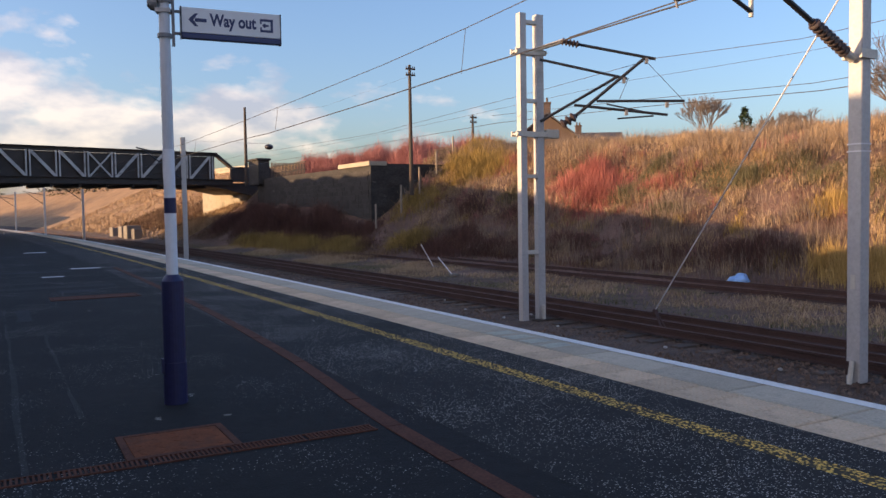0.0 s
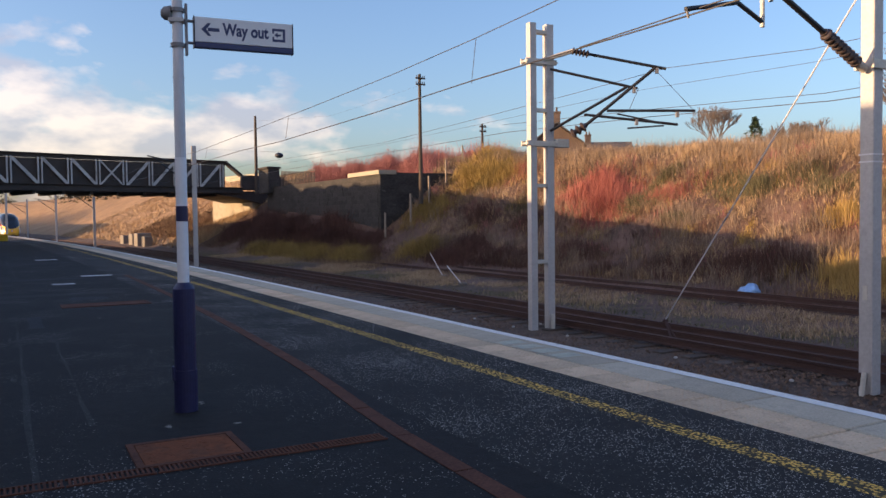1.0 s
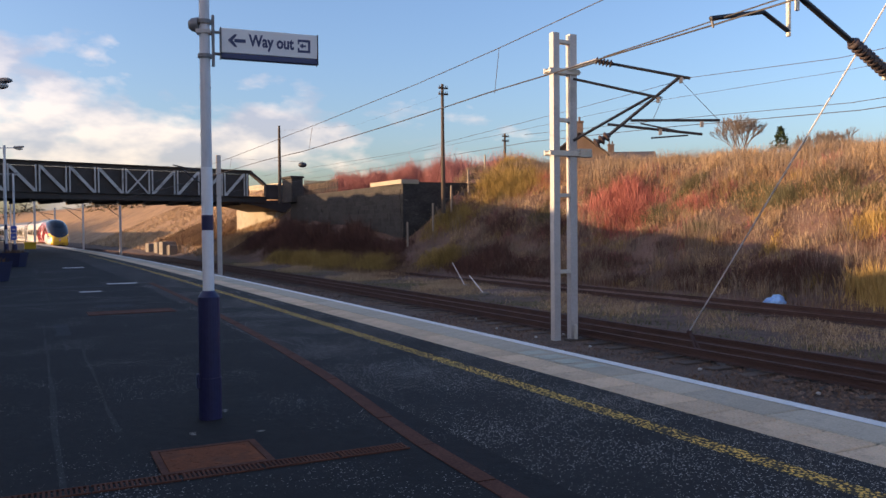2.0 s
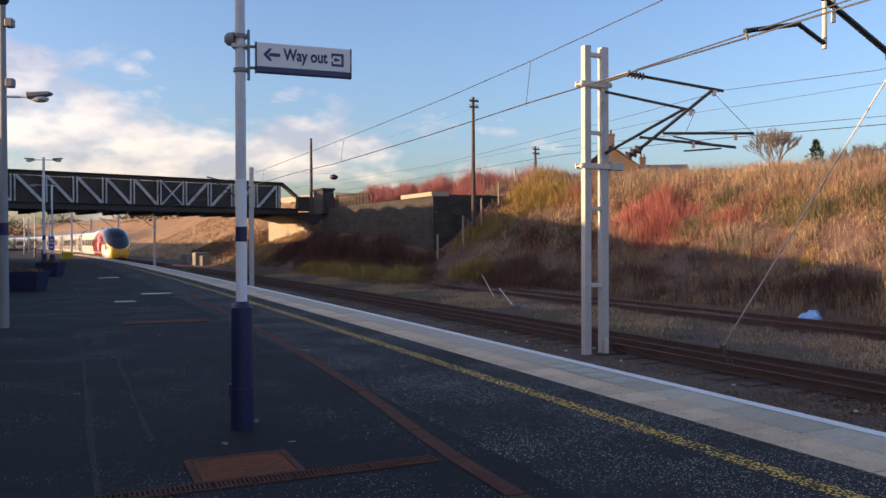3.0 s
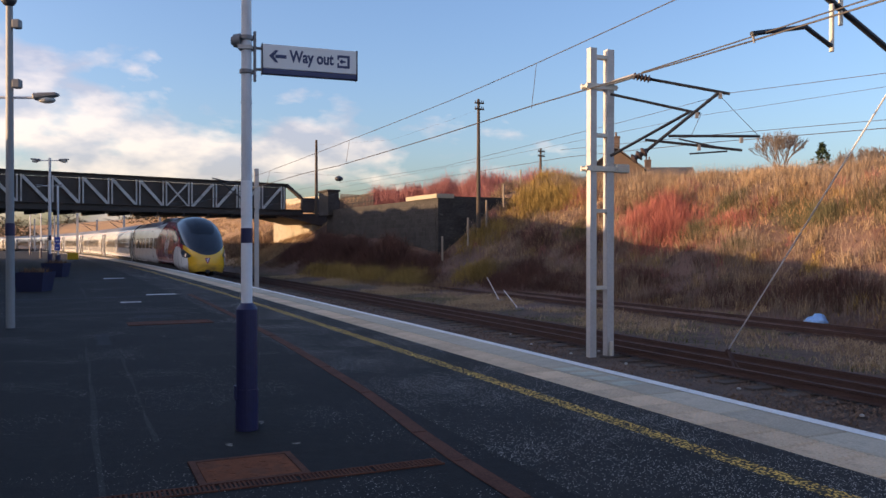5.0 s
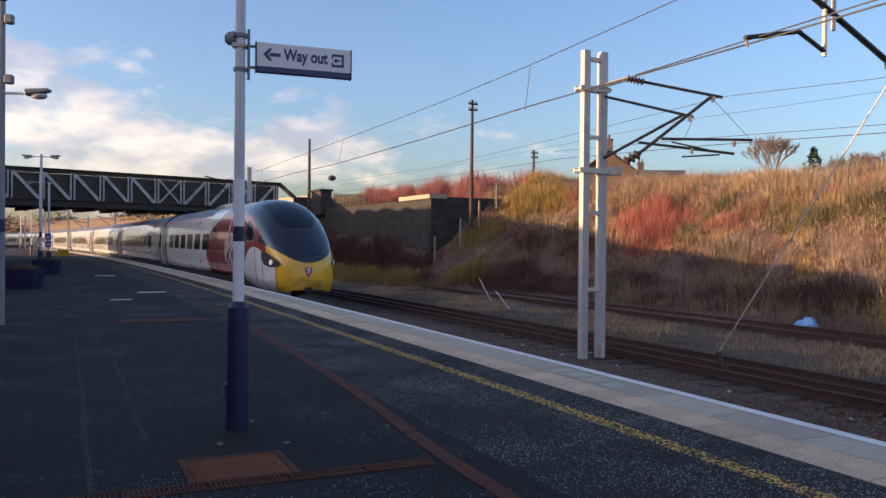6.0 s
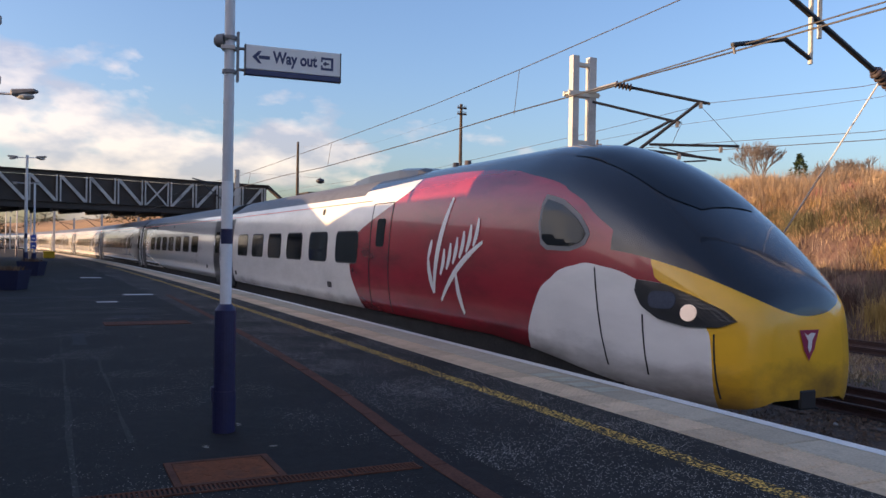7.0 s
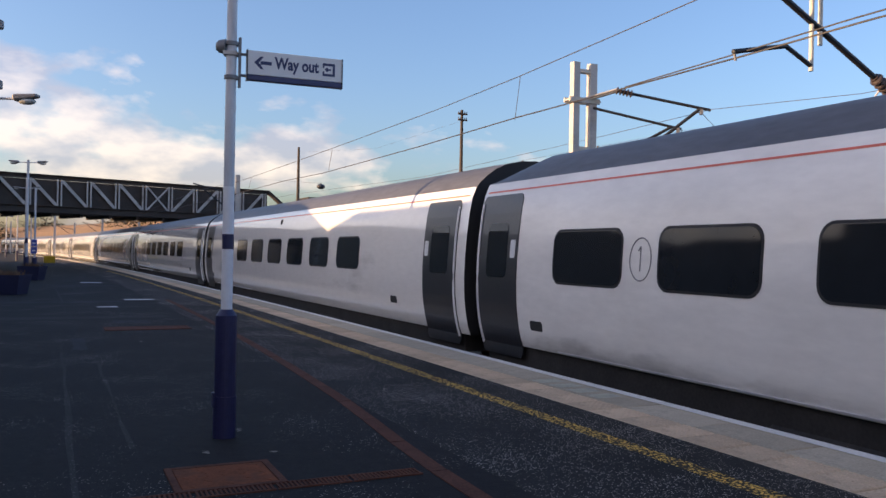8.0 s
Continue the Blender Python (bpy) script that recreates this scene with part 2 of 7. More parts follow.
LAMP_GREY = mat("lamp_housing_grey", (0.2, 0.2, 0.21), 0.5, var=0.12)
LAMP_GLASS = mat("lamp_bowl", (0.5, 0.5, 0.48), 0.2, var=0.1)
GRIT_YELLOW = mat("grit_bin_yellow", (0.75, 0.5, 0.03), 0.5, var=0.15)
PLANTER_BLUE = mat("dark_blue_planter", (0.02, 0.025, 0.07), 0.5, var=0.2)
BLUE_PLASTIC = mat("blue_plastic_sheet", (0.24, 0.48, 0.82), 0.4, var=0.25, scale=6, fine=30, bump=0.4)
PLASTIC_BITS = mat("litter_white", (0.42, 0.41, 0.39), 0.6, var=0.2)
BANK_SOIL = mat("bank_thatch", (0.15, 0.088, 0.066), 0.95, var=0.45, scale=0.8, fine=14, bump=0.9, dirt=(0.09, 0.06, 0.045), dirt_amt=0.5, spread=0.06)
HILL = mat("far_rough_grass", (0.30, 0.185, 0.10), 0.95, var=0.45, scale=0.4, fine=5, bump=0.5, dirt=(0.2, 0.14, 0.08), dirt_amt=0.4, spread=0.1)
BODY_WHITE = mat("silver_white_coachwork", (0.9, 0.88, 0.845), 0.12, 0.0, var=0.05, scale=0.6, fine=14, bump=0.02, dirt=(0.55, 0.53, 0.5), dirt_amt=0.08, coat=1.0, stretch=(1, 0.25, 1))
TRAIN_ROOF = mat("dark_grey_train_roof", (0.12, 0.125, 0.14), 0.5, 0.1, var=0.25, scale=0.8, fine=10, bump=0.2, stretch=(1, 0.3, 1))
TRAIN_BLACK = mat("black_train_shell", (0.018, 0.02, 0.026), 0.28, var=0.2, scale=1.5, fine=12, bump=0.02, coat=0.4)
TRAIN_GLASS = mat("tinted_train_glass", (0.012, 0.015, 0.02), 0.06, var=0.15, scale=1, fine=5, bump=0, spec=0.4)
DOOR_GREY = mat("dark_grey_train_door", (0.03, 0.032, 0.038), 0.34, var=0.15, scale=1.5, fine=15, bump=0.02, coat=0.3)
UNDERFRAME = mat("sooty_underframe", (0.03, 0.027, 0.026), 0.8, 0.2, var=0.4, scale=3, fine=25, bump=0.4)
STRIPE = mat("orange_red_stripe", (0.75, 0.16, 0.1), 0.4, var=0.1)
SEAL = mat("rubber_seal", (0.02, 0.02, 0.022), 0.7, var=0.2)
GRABRAIL = mat("bright_grab_rail", (0.7, 0.7, 0.72), 0.3, 0.3, var=0.05)
WHITE_STROKE = mat("white_livery_mark", (0.8, 0.78, 0.78), 0.35, var=0.05)
CREST_RED = mat("crest_maroon", (0.35, 0.03, 0.09), 0.4, var=0.1)
LAMP_LIT = glow("lit_headlamp", (0.8, 0.66, 0.55), 0.14)
HEADLIGHT_REFLECTION = mat("headlight_reflection", (0.07, 0.085, 0.12), 0.1, var=0.2, scale=6)
HOUSE_WALL = mat("house_wall", (0.13, 0.09, 0.068), 0.9, var=0.2, scale=1, fine=10)
SLATE = mat("slate_roof", (0.09, 0.085, 0.09), 0.7, var=0.25, scale=2, fine=12)
BRICK = mat("chimney_brick", (0.11, 0.08, 0.07), 0.9, var=0.25, scale=2, fine=15)
BARK = foliage("bare_twig", (0.10, 0.085, 0.075), (0.22, 0.18, 0.155))
CONIFER = foliage("dark_conifer", (0.012, 0.025, 0.012), (0.04, 0.07, 0.03))
GRASS_DRY = foliage("dry_straw_grass", (0.22, 0.14, 0.085), (0.55, 0.40, 0.25))
GRASS_BROWN = foliage("brown_dead_grass", (0.065, 0.042, 0.03), (0.27, 0.17, 0.105))
GRASS_RUSSET = foliage("russet_dead_grass", (0.22, 0.115, 0.06), (0.60, 0.36, 0.19))
GRASS_GREEN = foliage("short_rough_grass", (0.06, 0.075, 0.03), (0.28, 0.24, 0.13))
GRASS_GOLD = foliage("golden_sedge", (0.3, 0.19, 0.06), (0.58, 0.41, 0.17))
SHRUB_YELLOW = foliage("yellow_green_shrub", (0.15, 0.105, 0.035), (0.42, 0.29, 0.10))
SHRUB_RED = foliage("red_stemmed_shrub", (0.20, 0.055, 0.05), (0.50, 0.185, 0.155))
SHRUB_PINK = foliage("pinkish_brown_thicket", (0.16, 0.06, 0.06), (0.42, 0.18, 0.17))
STEM_GREY = foliage("grey_brown_stalks", (0.10, 0.075, 0.06), (0.34, 0.26, 0.20))
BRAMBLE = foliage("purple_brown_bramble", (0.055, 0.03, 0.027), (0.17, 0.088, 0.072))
SHRUB_OLIVE = foliage("grey_olive_shrub", (0.05, 0.05, 0.03), (0.17, 0.155, 0.09))
WOOD_FAR = foliage("far_wood", (0.03, 0.032, 0.02), (0.13, 0.10, 0.06))
SHADE_BUILDING_WALL = mat("shade_building_sandstone", (0.32, 0.25, 0.18), 0.9, var=0.25, scale=1, fine=9, bump=0.3)


def livery():
    """Painted leading coach: silver white, a red field, a white fairing, yellow nose and black crown, by zones of the shell."""
    m = mat("leading_coach_paint", (0.88, 0.86, 0.825), 0.25, var=0.05, scale=0.6, fine=14, bump=0.02, coat=0.5, stretch=(1, 0.3, 1))
    n, l = m.node_tree.nodes, m.node_tree.links
    b = n["Principled BSDF"]
    colour = b.inputs["Base Color"].links[0].from_socket
    tc = n.new("ShaderNodeTexCoord")
    sep = n.new("ShaderNodeSeparateXYZ")
    l.new(tc.outputs["Object"], sep.inputs[0])

    def mth(op, a, c=None):
        q = n.new("ShaderNodeMath")
        q.operation = op
        for k, v in enumerate((a, c)):
            if v is not None:
                if isinstance(v, (int, float)):
                    q.inputs[k].default_value = v
                else:
                    l.new(v, q.inputs[k])
        return q.outputs[0]

    off = mth("SUBTRACT", sep.outputs[1], LEAD_MID)   # metres from the first coupling, forwards negative
    z = sep.outputs[2]

    def curve(x, pts, lo, hi):
        """Piecewise linear function of x through pts, whose values lie between lo and hi."""
        x0, x1 = pts[0][0], pts[-1][0]
        mr = n.new("ShaderNodeMapRange")
        mr.inputs[1].default_value, mr.inputs[2].default_value = x0, x1
        l.new(x, mr.inputs[0])
        r = n.new("ShaderNodeValToRGB")
        el = r.color_ramp.elements
        while len(el) < len(pts):
            el.new(0.5)
        for e, (px, pv) in zip(el, pts):
            e.position = (px - x0) / (x1 - x0)
            v = (pv - lo) / (hi - lo)
            e.color = (v, v, v, 1)
        r.color_ramp.interpolation = "CARDINAL"
        l.new(mr.outputs[0], r.inputs[0])
        out = n.new("ShaderNodeMapRange")
        out.inputs[3].default_value, out.inputs[4].default_value = lo, hi
        l.new(r.outputs[0], out.inputs[0])
        return out.outputs[0]

    def paint(where, rgb):
        nonlocal colour
        mx = n.new("ShaderNodeMix")
        mx.data_type = "RGBA"
        l.new(where, mx.inputs[0])
        l.new(colour, mx.inputs[6])
        mx.inputs[7].default_value = (*rgb, 1)
        colour = mx.outputs[2]

    back = curve(z, [(-0.2, -15.05), (0.23, -14.75), (0.7, -14.35), (1.16, -14.19), (1.83, -14.66), (2.65, -17.2)], -18, -14)
    red = mth("LESS_THAN", off, back)
    paint(red, (0.385, 0.027, 0.042))
    # sooty streaks drawn back over the red field
    sk = n.new("ShaderNodeMapping")
    sk.inputs["Scale"].default_value, sk.inputs["Rotation"].default_value = (1, 0.28, 1.1), (radians(24), 0, 0)
    l.new(tc.outputs["Object"], sk.inputs[0])
    sn = n.new("ShaderNodeTexNoise")
    sn.inputs["Scale"].default_value, sn.inputs["Detail"].default_value, sn.inputs["Roughness"].default_value = 1.5, 6.0, 0.6
    l.new(sk.outputs[0], sn.inputs["Vector"])
    sr = n.new("ShaderNodeMapRange")
    sr.inputs[1].default_value, sr.inputs[2].default_value, sr.inputs[4].default_value = 0.45, 0.72, 0.8
    l.new(sn.outputs[0], sr.inputs[0])
    paint(mth("MULTIPLY", red, sr.outputs[0]), (0.13, 0.016, 0.024))
    fair = curve(off, [(-25.5, 0.55), (-24.8, 0.86), (-24.3, 1.02), (-23.75, 1.2), (-23.2, 1.31), (-22.8, 1.31), (-22.3, 1.16), (-21.9, 0.85), (-21.6, 0.3), (-21.5, -0.3)], -0.5, 1.5)
    paint(mth("MULTIPLY", mth("LESS_THAN", z, fair), mth("LESS_THAN", off, -21.5)), (0.87, 0.855, 0.83))
    yel = curve(z, [(-0.2, -24.9), (0.6, -24.85), (0.95, -24.6), (1.15, -24.2), (1.3, -24.08), (1.5, -24.02), (2.2, -24.0)], -26, -23)
    paint(mth("LESS_THAN", off, yel), (0.97, 0.52, 0.035))
    crown = curve(off, [(-25.4, 1.3), (-25.15, 1.12), (-24.9, 1.1), (-24.4, 1.22), (-24.0, 1.4), (-23.5, 1.68), (-22.9, 2.06), (-22.3, 2.38), (-21.0, 2.68), (-18.3, 2.84), (-14.4, 2.72)], 1.0, 2.9)
    bow = mth("ADD", mth("MULTIPLY", mth("MULTIPLY", sep.outputs[0], sep.outputs[0]), 0.45), 0.81)   # lower edge of the black round the front
    front = mth("LESS_THAN", off, -23.4)
    side_black = mth("MULTIPLY", mth("GREATER_THAN", z, crown), mth("MULTIPLY", mth("LESS_THAN", off, -14.0), mth("GREATER_THAN", off, -23.4)))
    paint(mth("ADD", side_black, mth("MULTIPLY", front, mth("GREATER_THAN", z, bow))), (0.016, 0.018, 0.023))
    # road dirt and polish vary every colour a little
    no = n.new("ShaderNodeTexNoise")
    no.inputs["Scale"].default_value, no.inputs["Detail"].default_value, no.inputs["Roughness"].default_value = 1.1, 7.0, 0.6
    st = n.new("ShaderNodeMapping")
    st.inputs["Scale"].default_value = (1, 0.45, 1.4)
    l.new(tc.outputs["Object"], st.inputs[0])
    l.new(st.outputs[0], no.inputs["Vector"])
    vr = n.new("ShaderNodeMapRange")
    vr.inputs[1].default_value, vr.inputs[2].default_value, vr.inputs[3].default_value, vr.inputs[4].default_value = 0.3, 0.7, 0.86, 1.06
    l.new(no.outputs[0], vr.inputs[0])
    sc = n.new("ShaderNodeVectorMath")
    sc.operation = "SCALE"
    l.new(colour, sc.inputs[0])
    l.new(vr.outputs[0], sc.inputs["Scale"])
    # skirt darkened in uneven tongues: road film, plus shade of its curve painted in
    skirt_film_shade = n.new("ShaderNodeMapRange")
    skirt_film_shade.inputs[1].default_value, skirt_film_shade.inputs[2].default_value, skirt_film_shade.inputs[3].default_value, skirt_film_shade.inputs[4].default_value = 0.34, -0.2, 0.0, 0.8
    l.new(mth("ADD", z, mth("MULTIPLY", mth("SUBTRACT", no.outputs[0], 0.5), 1.1)), skirt_film_shade.inputs[0])
    gm = n.new("ShaderNodeMix")
    gm.data_type = "RGBA"
    l.new(skirt_film_shade.outputs[0], gm.inputs[0])
    l.new(sc.outputs[0], gm.inputs[6])
    gm.inputs[7].default_value = (0.07, 0.05, 0.045, 1)
    l.new(gm.outputs[2], b.inputs["Base Color"])
    return m


LEAD_MID = 13.2
LEAD_PAINT = livery()
# ---- plan: s metres along the curved platform edge (away from the camera), d metres across it towards the tracks ----
R, PSI0, EDGE0 = 1150.0, radians(28.57), Vector((1.241, 9.719))
CEN = EDGE0 - R * Vector((math.cos(PSI0), math.sin(PSI0)))
RAIL_Z, GROUND_Z = -0.72, -0.98


def at(s, d, z=0.0):
    a = PSI0 + s / R
    p = CEN + (R + d) * Vector((math.cos(a), math.sin(a)))
    return Vector((p.x, p.y, z))


def fr(s, d, z=0.0, turn=0.0):
    """Pose on the plan: local y runs along the track, local x towards the far side."""
    return Matrix.Translation(at(s, d, z)) @ pose(0, 0, 0, 0, 0, math.degrees(PSI0 + s / R) + turn)


def box(bm, lo, hi, m=None, bev=0.0):
    r = bmesh.ops.create_cube(bm, size=1.0)
    sz = [b - a for a, b in zip(lo, hi)]
    c = [(a + b) / 2 for a, b in zip(lo, hi)]
    bmesh.ops.transform(bm, matrix=Matrix.LocRotScale(c, None, sz), verts=r["verts"])
    vs = r["verts"]
    if bev:
        es = list({e for v in vs for e in v.link_edges})
        k = bmesh.ops.bevel(bm, geom=es, offset=bev, segments=1, affect="EDGES", clamp_overlap=True)
        vs = list({v for f in k["faces"] for v in f.verts} | {v for v in vs if v.is_valid})
    if m:
        bmesh.ops.transform(bm, matrix=m, verts=vs)
    return vs


def tube(bm, p0, p1, r0, r1=None, n=8):
    p0, p1 = Vector(p0), Vector(p1)
    v = p1 - p0
    if v.length < 1e-6:
        return
    m = Matrix.Translation((p0 + p1) / 2) @ v.to_track_quat("Z", "Y").to_matrix().to_4x4()
    bmesh.ops.create_cone(bm, cap_ends=True, segments=n, radius1=r0, radius2=r0 if r1 is None else r1, depth=v.length, matrix=m)


def sweep(bm, pts, r, n=6):
    """One continuous round bar bent through the points."""
    pts = [Vector(p) for p in pts]
    rows = []
    for i, p in enumerate(pts):
        q = (pts[min(i + 1, len(pts) - 1)] - pts[max(i - 1, 0)]).to_track_quat("Z", "Y").to_matrix()
        rows.append([bm.verts.new(p + q @ Vector((r * math.cos(6.2832 * k / n), r * math.sin(6.2832 * k / n), 0))) for k in range(n)])
    for u, v in zip(rows, rows[1:]):
        for k in range(n):
            bm.faces.new((u[k], u[(k + 1) % n], v[(k + 1) % n], v[k]))
    bm.faces.new(rows[0][::-1])
    bm.faces.new(rows[-1])


def beam(bm, p0, p1, w, h):
    """A square bar between two points."""
    p0, p1 = Vector(p0), Vector(p1)
    v = p1 - p0
    m = Matrix.Translation((p0 + p1) / 2) @ v.to_track_quat("Y", "Z").to_matrix().to_4x4()
    box(bm, (-w / 2, -v.length / 2, -h / 2), (w / 2, v.length / 2, h / 2), m)


def ribbed(bm, a, c, radii, n=12):
    """A turned body along a line, its radius going through the given values."""
    a, c = Vector(a), Vector(c)
    q = (c - a).to_track_quat("Z", "Y").to_matrix()
    rows = []
    for i, r in enumerate(radii):
        p = a.lerp(c, i / (len(radii) - 1))
        rows.append([bm.verts.new(p + q @ Vector((r * math.cos(6.2832 * k / n), r * math.sin(6.2832 * k / n), 0))) for k in range(n)])
    for u, v in zip(rows, rows[1:]):
        for k in range(n):
            bm.faces.new((u[k], u[(k + 1) % n], v[(k + 1) % n], v[k]))
    bm.faces.new(rows[0][::-1])
    bm.faces.new(rows[-1])


def ball(bm, c, r, sc=(1, 1, 1), n=12):
    bmesh.ops.create_uvsphere(bm, u_segments=n, v_segments=max(6, n // 2), radius=r, matrix=Matrix.LocRotScale(c, None, sc))


def part(name, bm, material, parent=None, label="", smooth=False):
    me = bpy.data.meshes.new(name)
    bm.normal_update()
    bm.to_mesh(me)
    bm.free()
    me.materials.append(material)
    if smooth:
        me.polygons.foreach_set("use_smooth", [True] * len(me.polygons))
    ob = new(name, me)
    if parent:
        ob.parent = parent
    if label:
        ob["label"] = label
    return ob


def raw(name, verts, faces, material, parent=None, smooth=False):
    me = bpy.data.meshes.new(name)
    me.from_pydata([tuple(v) for v in verts], [], faces)
    me.materials.append(material)
    if smooth:
        me.polygons.foreach_set("use_smooth", [True] * len(me.polygons))
    ob = new(name, me)
    if parent:
        ob.parent = parent
    return ob


def thing(name, m, label, category, group=""):
    ob = new(name)
    ob.matrix_world = m
    ob.empty_display_size = 0.2
    return tagged(ob, label, category, group)


def strip(name, prof, s0, s1, step, material, closed=True, smooth=False):
    """A profile of (d, z) drawn along the curve of the platform."""
    n = max(1, round((s1 - s0) / step))
    vs, fs, k = [], [], len(prof)
    for i in range(n + 1):
        s = s0 + (s1 - s0) * i / n
        vs += [at(s, d, z) for d, z in prof]
    for i in range(n):
        for j in range(k if closed else k - 1):
            a, b = i * k + j, i * k + (j + 1) % k
            fs.append((a, b, b + k, a + k))
    if closed:
        fs += [tuple(range(k - 1, -1, -1)), tuple(n * k + j for j in range(k))]
    return raw(name, vs, fs, material, smooth=smooth)


def hermite(x, xs, ys):
    """Smooth curve through points."""
    xs, ys = list(xs), list(ys)
    if x <= xs[0]:
        return ys[0]
    if x >= xs[-1]:
        return ys[-1]
    i = max(k for k in range(len(xs) - 1) if xs[k] <= x)
    sl = [(ys[k + 1] - ys[k]) / (xs[k + 1] - xs[k]) for k in range(len(xs) - 1)]

    def tan(k):
        if k == 0:
            return sl[0]
        if k == len(xs) - 1:
            return sl[-1]
        return 0.0 if sl[k - 1] * sl[k] <= 0 else 2 * sl[k - 1] * sl[k] / (sl[k - 1] + sl[k])
    h = xs[i + 1] - xs[i]
    t = (x - xs[i]) / h
    return ((2 * t**3 - 3 * t**2 + 1) * ys[i] + (t**3 - 2 * t**2 + t) * h * tan(i)
            + (-2 * t**3 + 3 * t**2) * ys[i + 1] + (t**3 - t**2) * h * tan(i + 1))


# ---- large structure ----
def bank_height(s, d):
    """The cutting: level bed, then a slope with a flat crest; beyond the bridge a longer golden hillside."""
    foot = hermite(s, (-60, 0, 20, 34, 44, 58, 75, 110, 200), (15.5, 15.0, 14.6, 12.5, 10.6, 9.6, 9.2, 8.5, 7.5))
    top = hermite(s, (-60, 0, 15, 30, 40, 55, 70, 110, 200), (4.7, 4.6, 4.6, 4.9, 5.3, 5.6, 6.0, 7.5, 8.5))
    run = hermite(s, (-60, 0, 20, 36, 48, 60, 75, 110, 200), (9.5, 10, 10.5, 10.5, 11.5, 12, 15, 22, 26))
    x = (d - foot) / run
    base = GROUND_Z + 0.1
    if x <= 0:
        return base - 0.12 * min(1.0, -x * 4)
    if x >= 1:
        return top + min(1.2, (x - 1) * run * 0.05)
    k = x * x * (3 - 2 * x)
    return base + (top - base) * (0.45 * k + 0.55 * x)


def ground():
    ss = [-400, -250, -150, -100, -75] + [-60 + 1.2 * i for i in range(134)] + [106, 115, 130, 150, 175, 200, 250, 330, 450, 700]
    ds = [-900, -500, -250, -120, -60, -30, -12, 0.0, 3, 5] + [6 + 0.8 * i for i in range(33)] + [34, 37, 42, 50, 65, 90, 150, 300, 600, 1500]
    vs, fs = [], []
    for s in ss:
        for d in ds:
            z = bank_height(s, d) if d > 0 else GROUND_Z - 0.12
            if 5 < d < 60 and -60 < s < 120:
                q = Vector((s * 0.35, d * 0.35, 0))
                amp = 0.42 if d > 15 else 0.06
                z += amp * noise.noise(q) + amp * 0.5 * noise.noise(q * 3.1)
            vs.append(at(s, d, z))
    k = len(ds)
    for i in range(len(ss) - 1):
        for j in range(k - 1):
            a = i * k + j
            fs.append((a, a + 1, a + 1 + k, a + k))
    g = raw("ground", vs, [f[::-1] for f in fs], BANK_SOIL, smooth=True)
    g.data.materials.append(BALLAST)
    g.data.materials.append(HILL)
    idx = []
    for i in range(len(ss) - 1):
        for j in range(k - 1):
            idx.append(1 if ds[j] < 9.5 else (2 if ss[i] > 66 else 0))
    g.data.polygons.foreach_set("material_index", idx)
    g.data.flip_normals() if g.data.polygons[0].normal.z < 0 else None
    tagged(g, "trackbed and grassy cutting slope beside the railway", "ground", kind="structure")


ground()

plat = strip("platform", [(-30, 0), (-1.062, 0), (-1.062, -0.055), (-0.03, -0.055), (-0.03, -0.16), (0.0, -0.16), (-0.10, -0.22), (-0.10, -1.2), (-30, -1.2)][::-1],
             -40, 170, 2.0, ASPHALT)
tagged(plat, "dark asphalt station platform with pale stone chips", "platform", kind="structure")


def flush(name, d0, d1, s0, s1, mtl, lift=0.004, step=1.5):
    ob = strip(name, [(d0, lift), (d1, lift)], s0, s1, step, mtl, closed=False)
    return ob


chips = strip("asphalt_strip", [(-3.02, 0.002), (-1.066, 0.002)], -40, 90, 2.0, ASPHALT_CHIP, closed=False)
tagged(chips, "gritty asphalt strip with bright stone chips beside the edge paving", "asphalt", kind="structure")

# painted lines: the white edge lies on the coping, the yellow on the asphalt
white = strip("white_edge_line", [(-0.145, 0.004), (-0.005, 0.004), (0.004, -0.006), (0.004, -0.03)], -40, 170, 1.0, WHITE_LINE, closed=False)
tagged(white, "worn white painted line along the platform edge", "line", kind="structure")
yellow = flush("yellow_line", -1.695, -1.525, -40, 48, YELLOW_LINE, 0.004)
tagged(yellow, "worn yellow safety line on the asphalt", "line", kind="structure")


def rails(d, z, material, s0, s1, name, label):
    prof = [(-0.07, 0), (0.07, 0), (0.07, 0.012), (0.012, 0.03), (0.012, 0.11), (0.036, 0.12), (0.036, 0.155), (-0.036, 0.155), (-0.036, 0.12), (-0.012, 0.11), (-0.012, 0.03), (-0.07, 0.012)]
    o = strip(name, [(d + a, z - 0.155 + b) for a, b in prof], s0, s1, 2.5, material)
    tagged(o, label, "rail", kind="structure")


for dd in (0.98, 2.415):
    rails(dd, RAIL_Z, STEEL, -40, 220, "rail", "polished running rail")
for dd in (5.26, 6.72):
    rails(dd, RAIL_Z - 0.06, RUST, -40, 140, "rail", "rusty siding rail")
rails(6.12, RAIL_Z - 0.10, RUST, -40, 90, "rail", "rusty spare rail lying beside the track")
for dd in (12.35, 13.8):
    rails(dd, RAIL_Z - 0.08, RUST, -40, 60, "rail", "rusty disused siding rail")
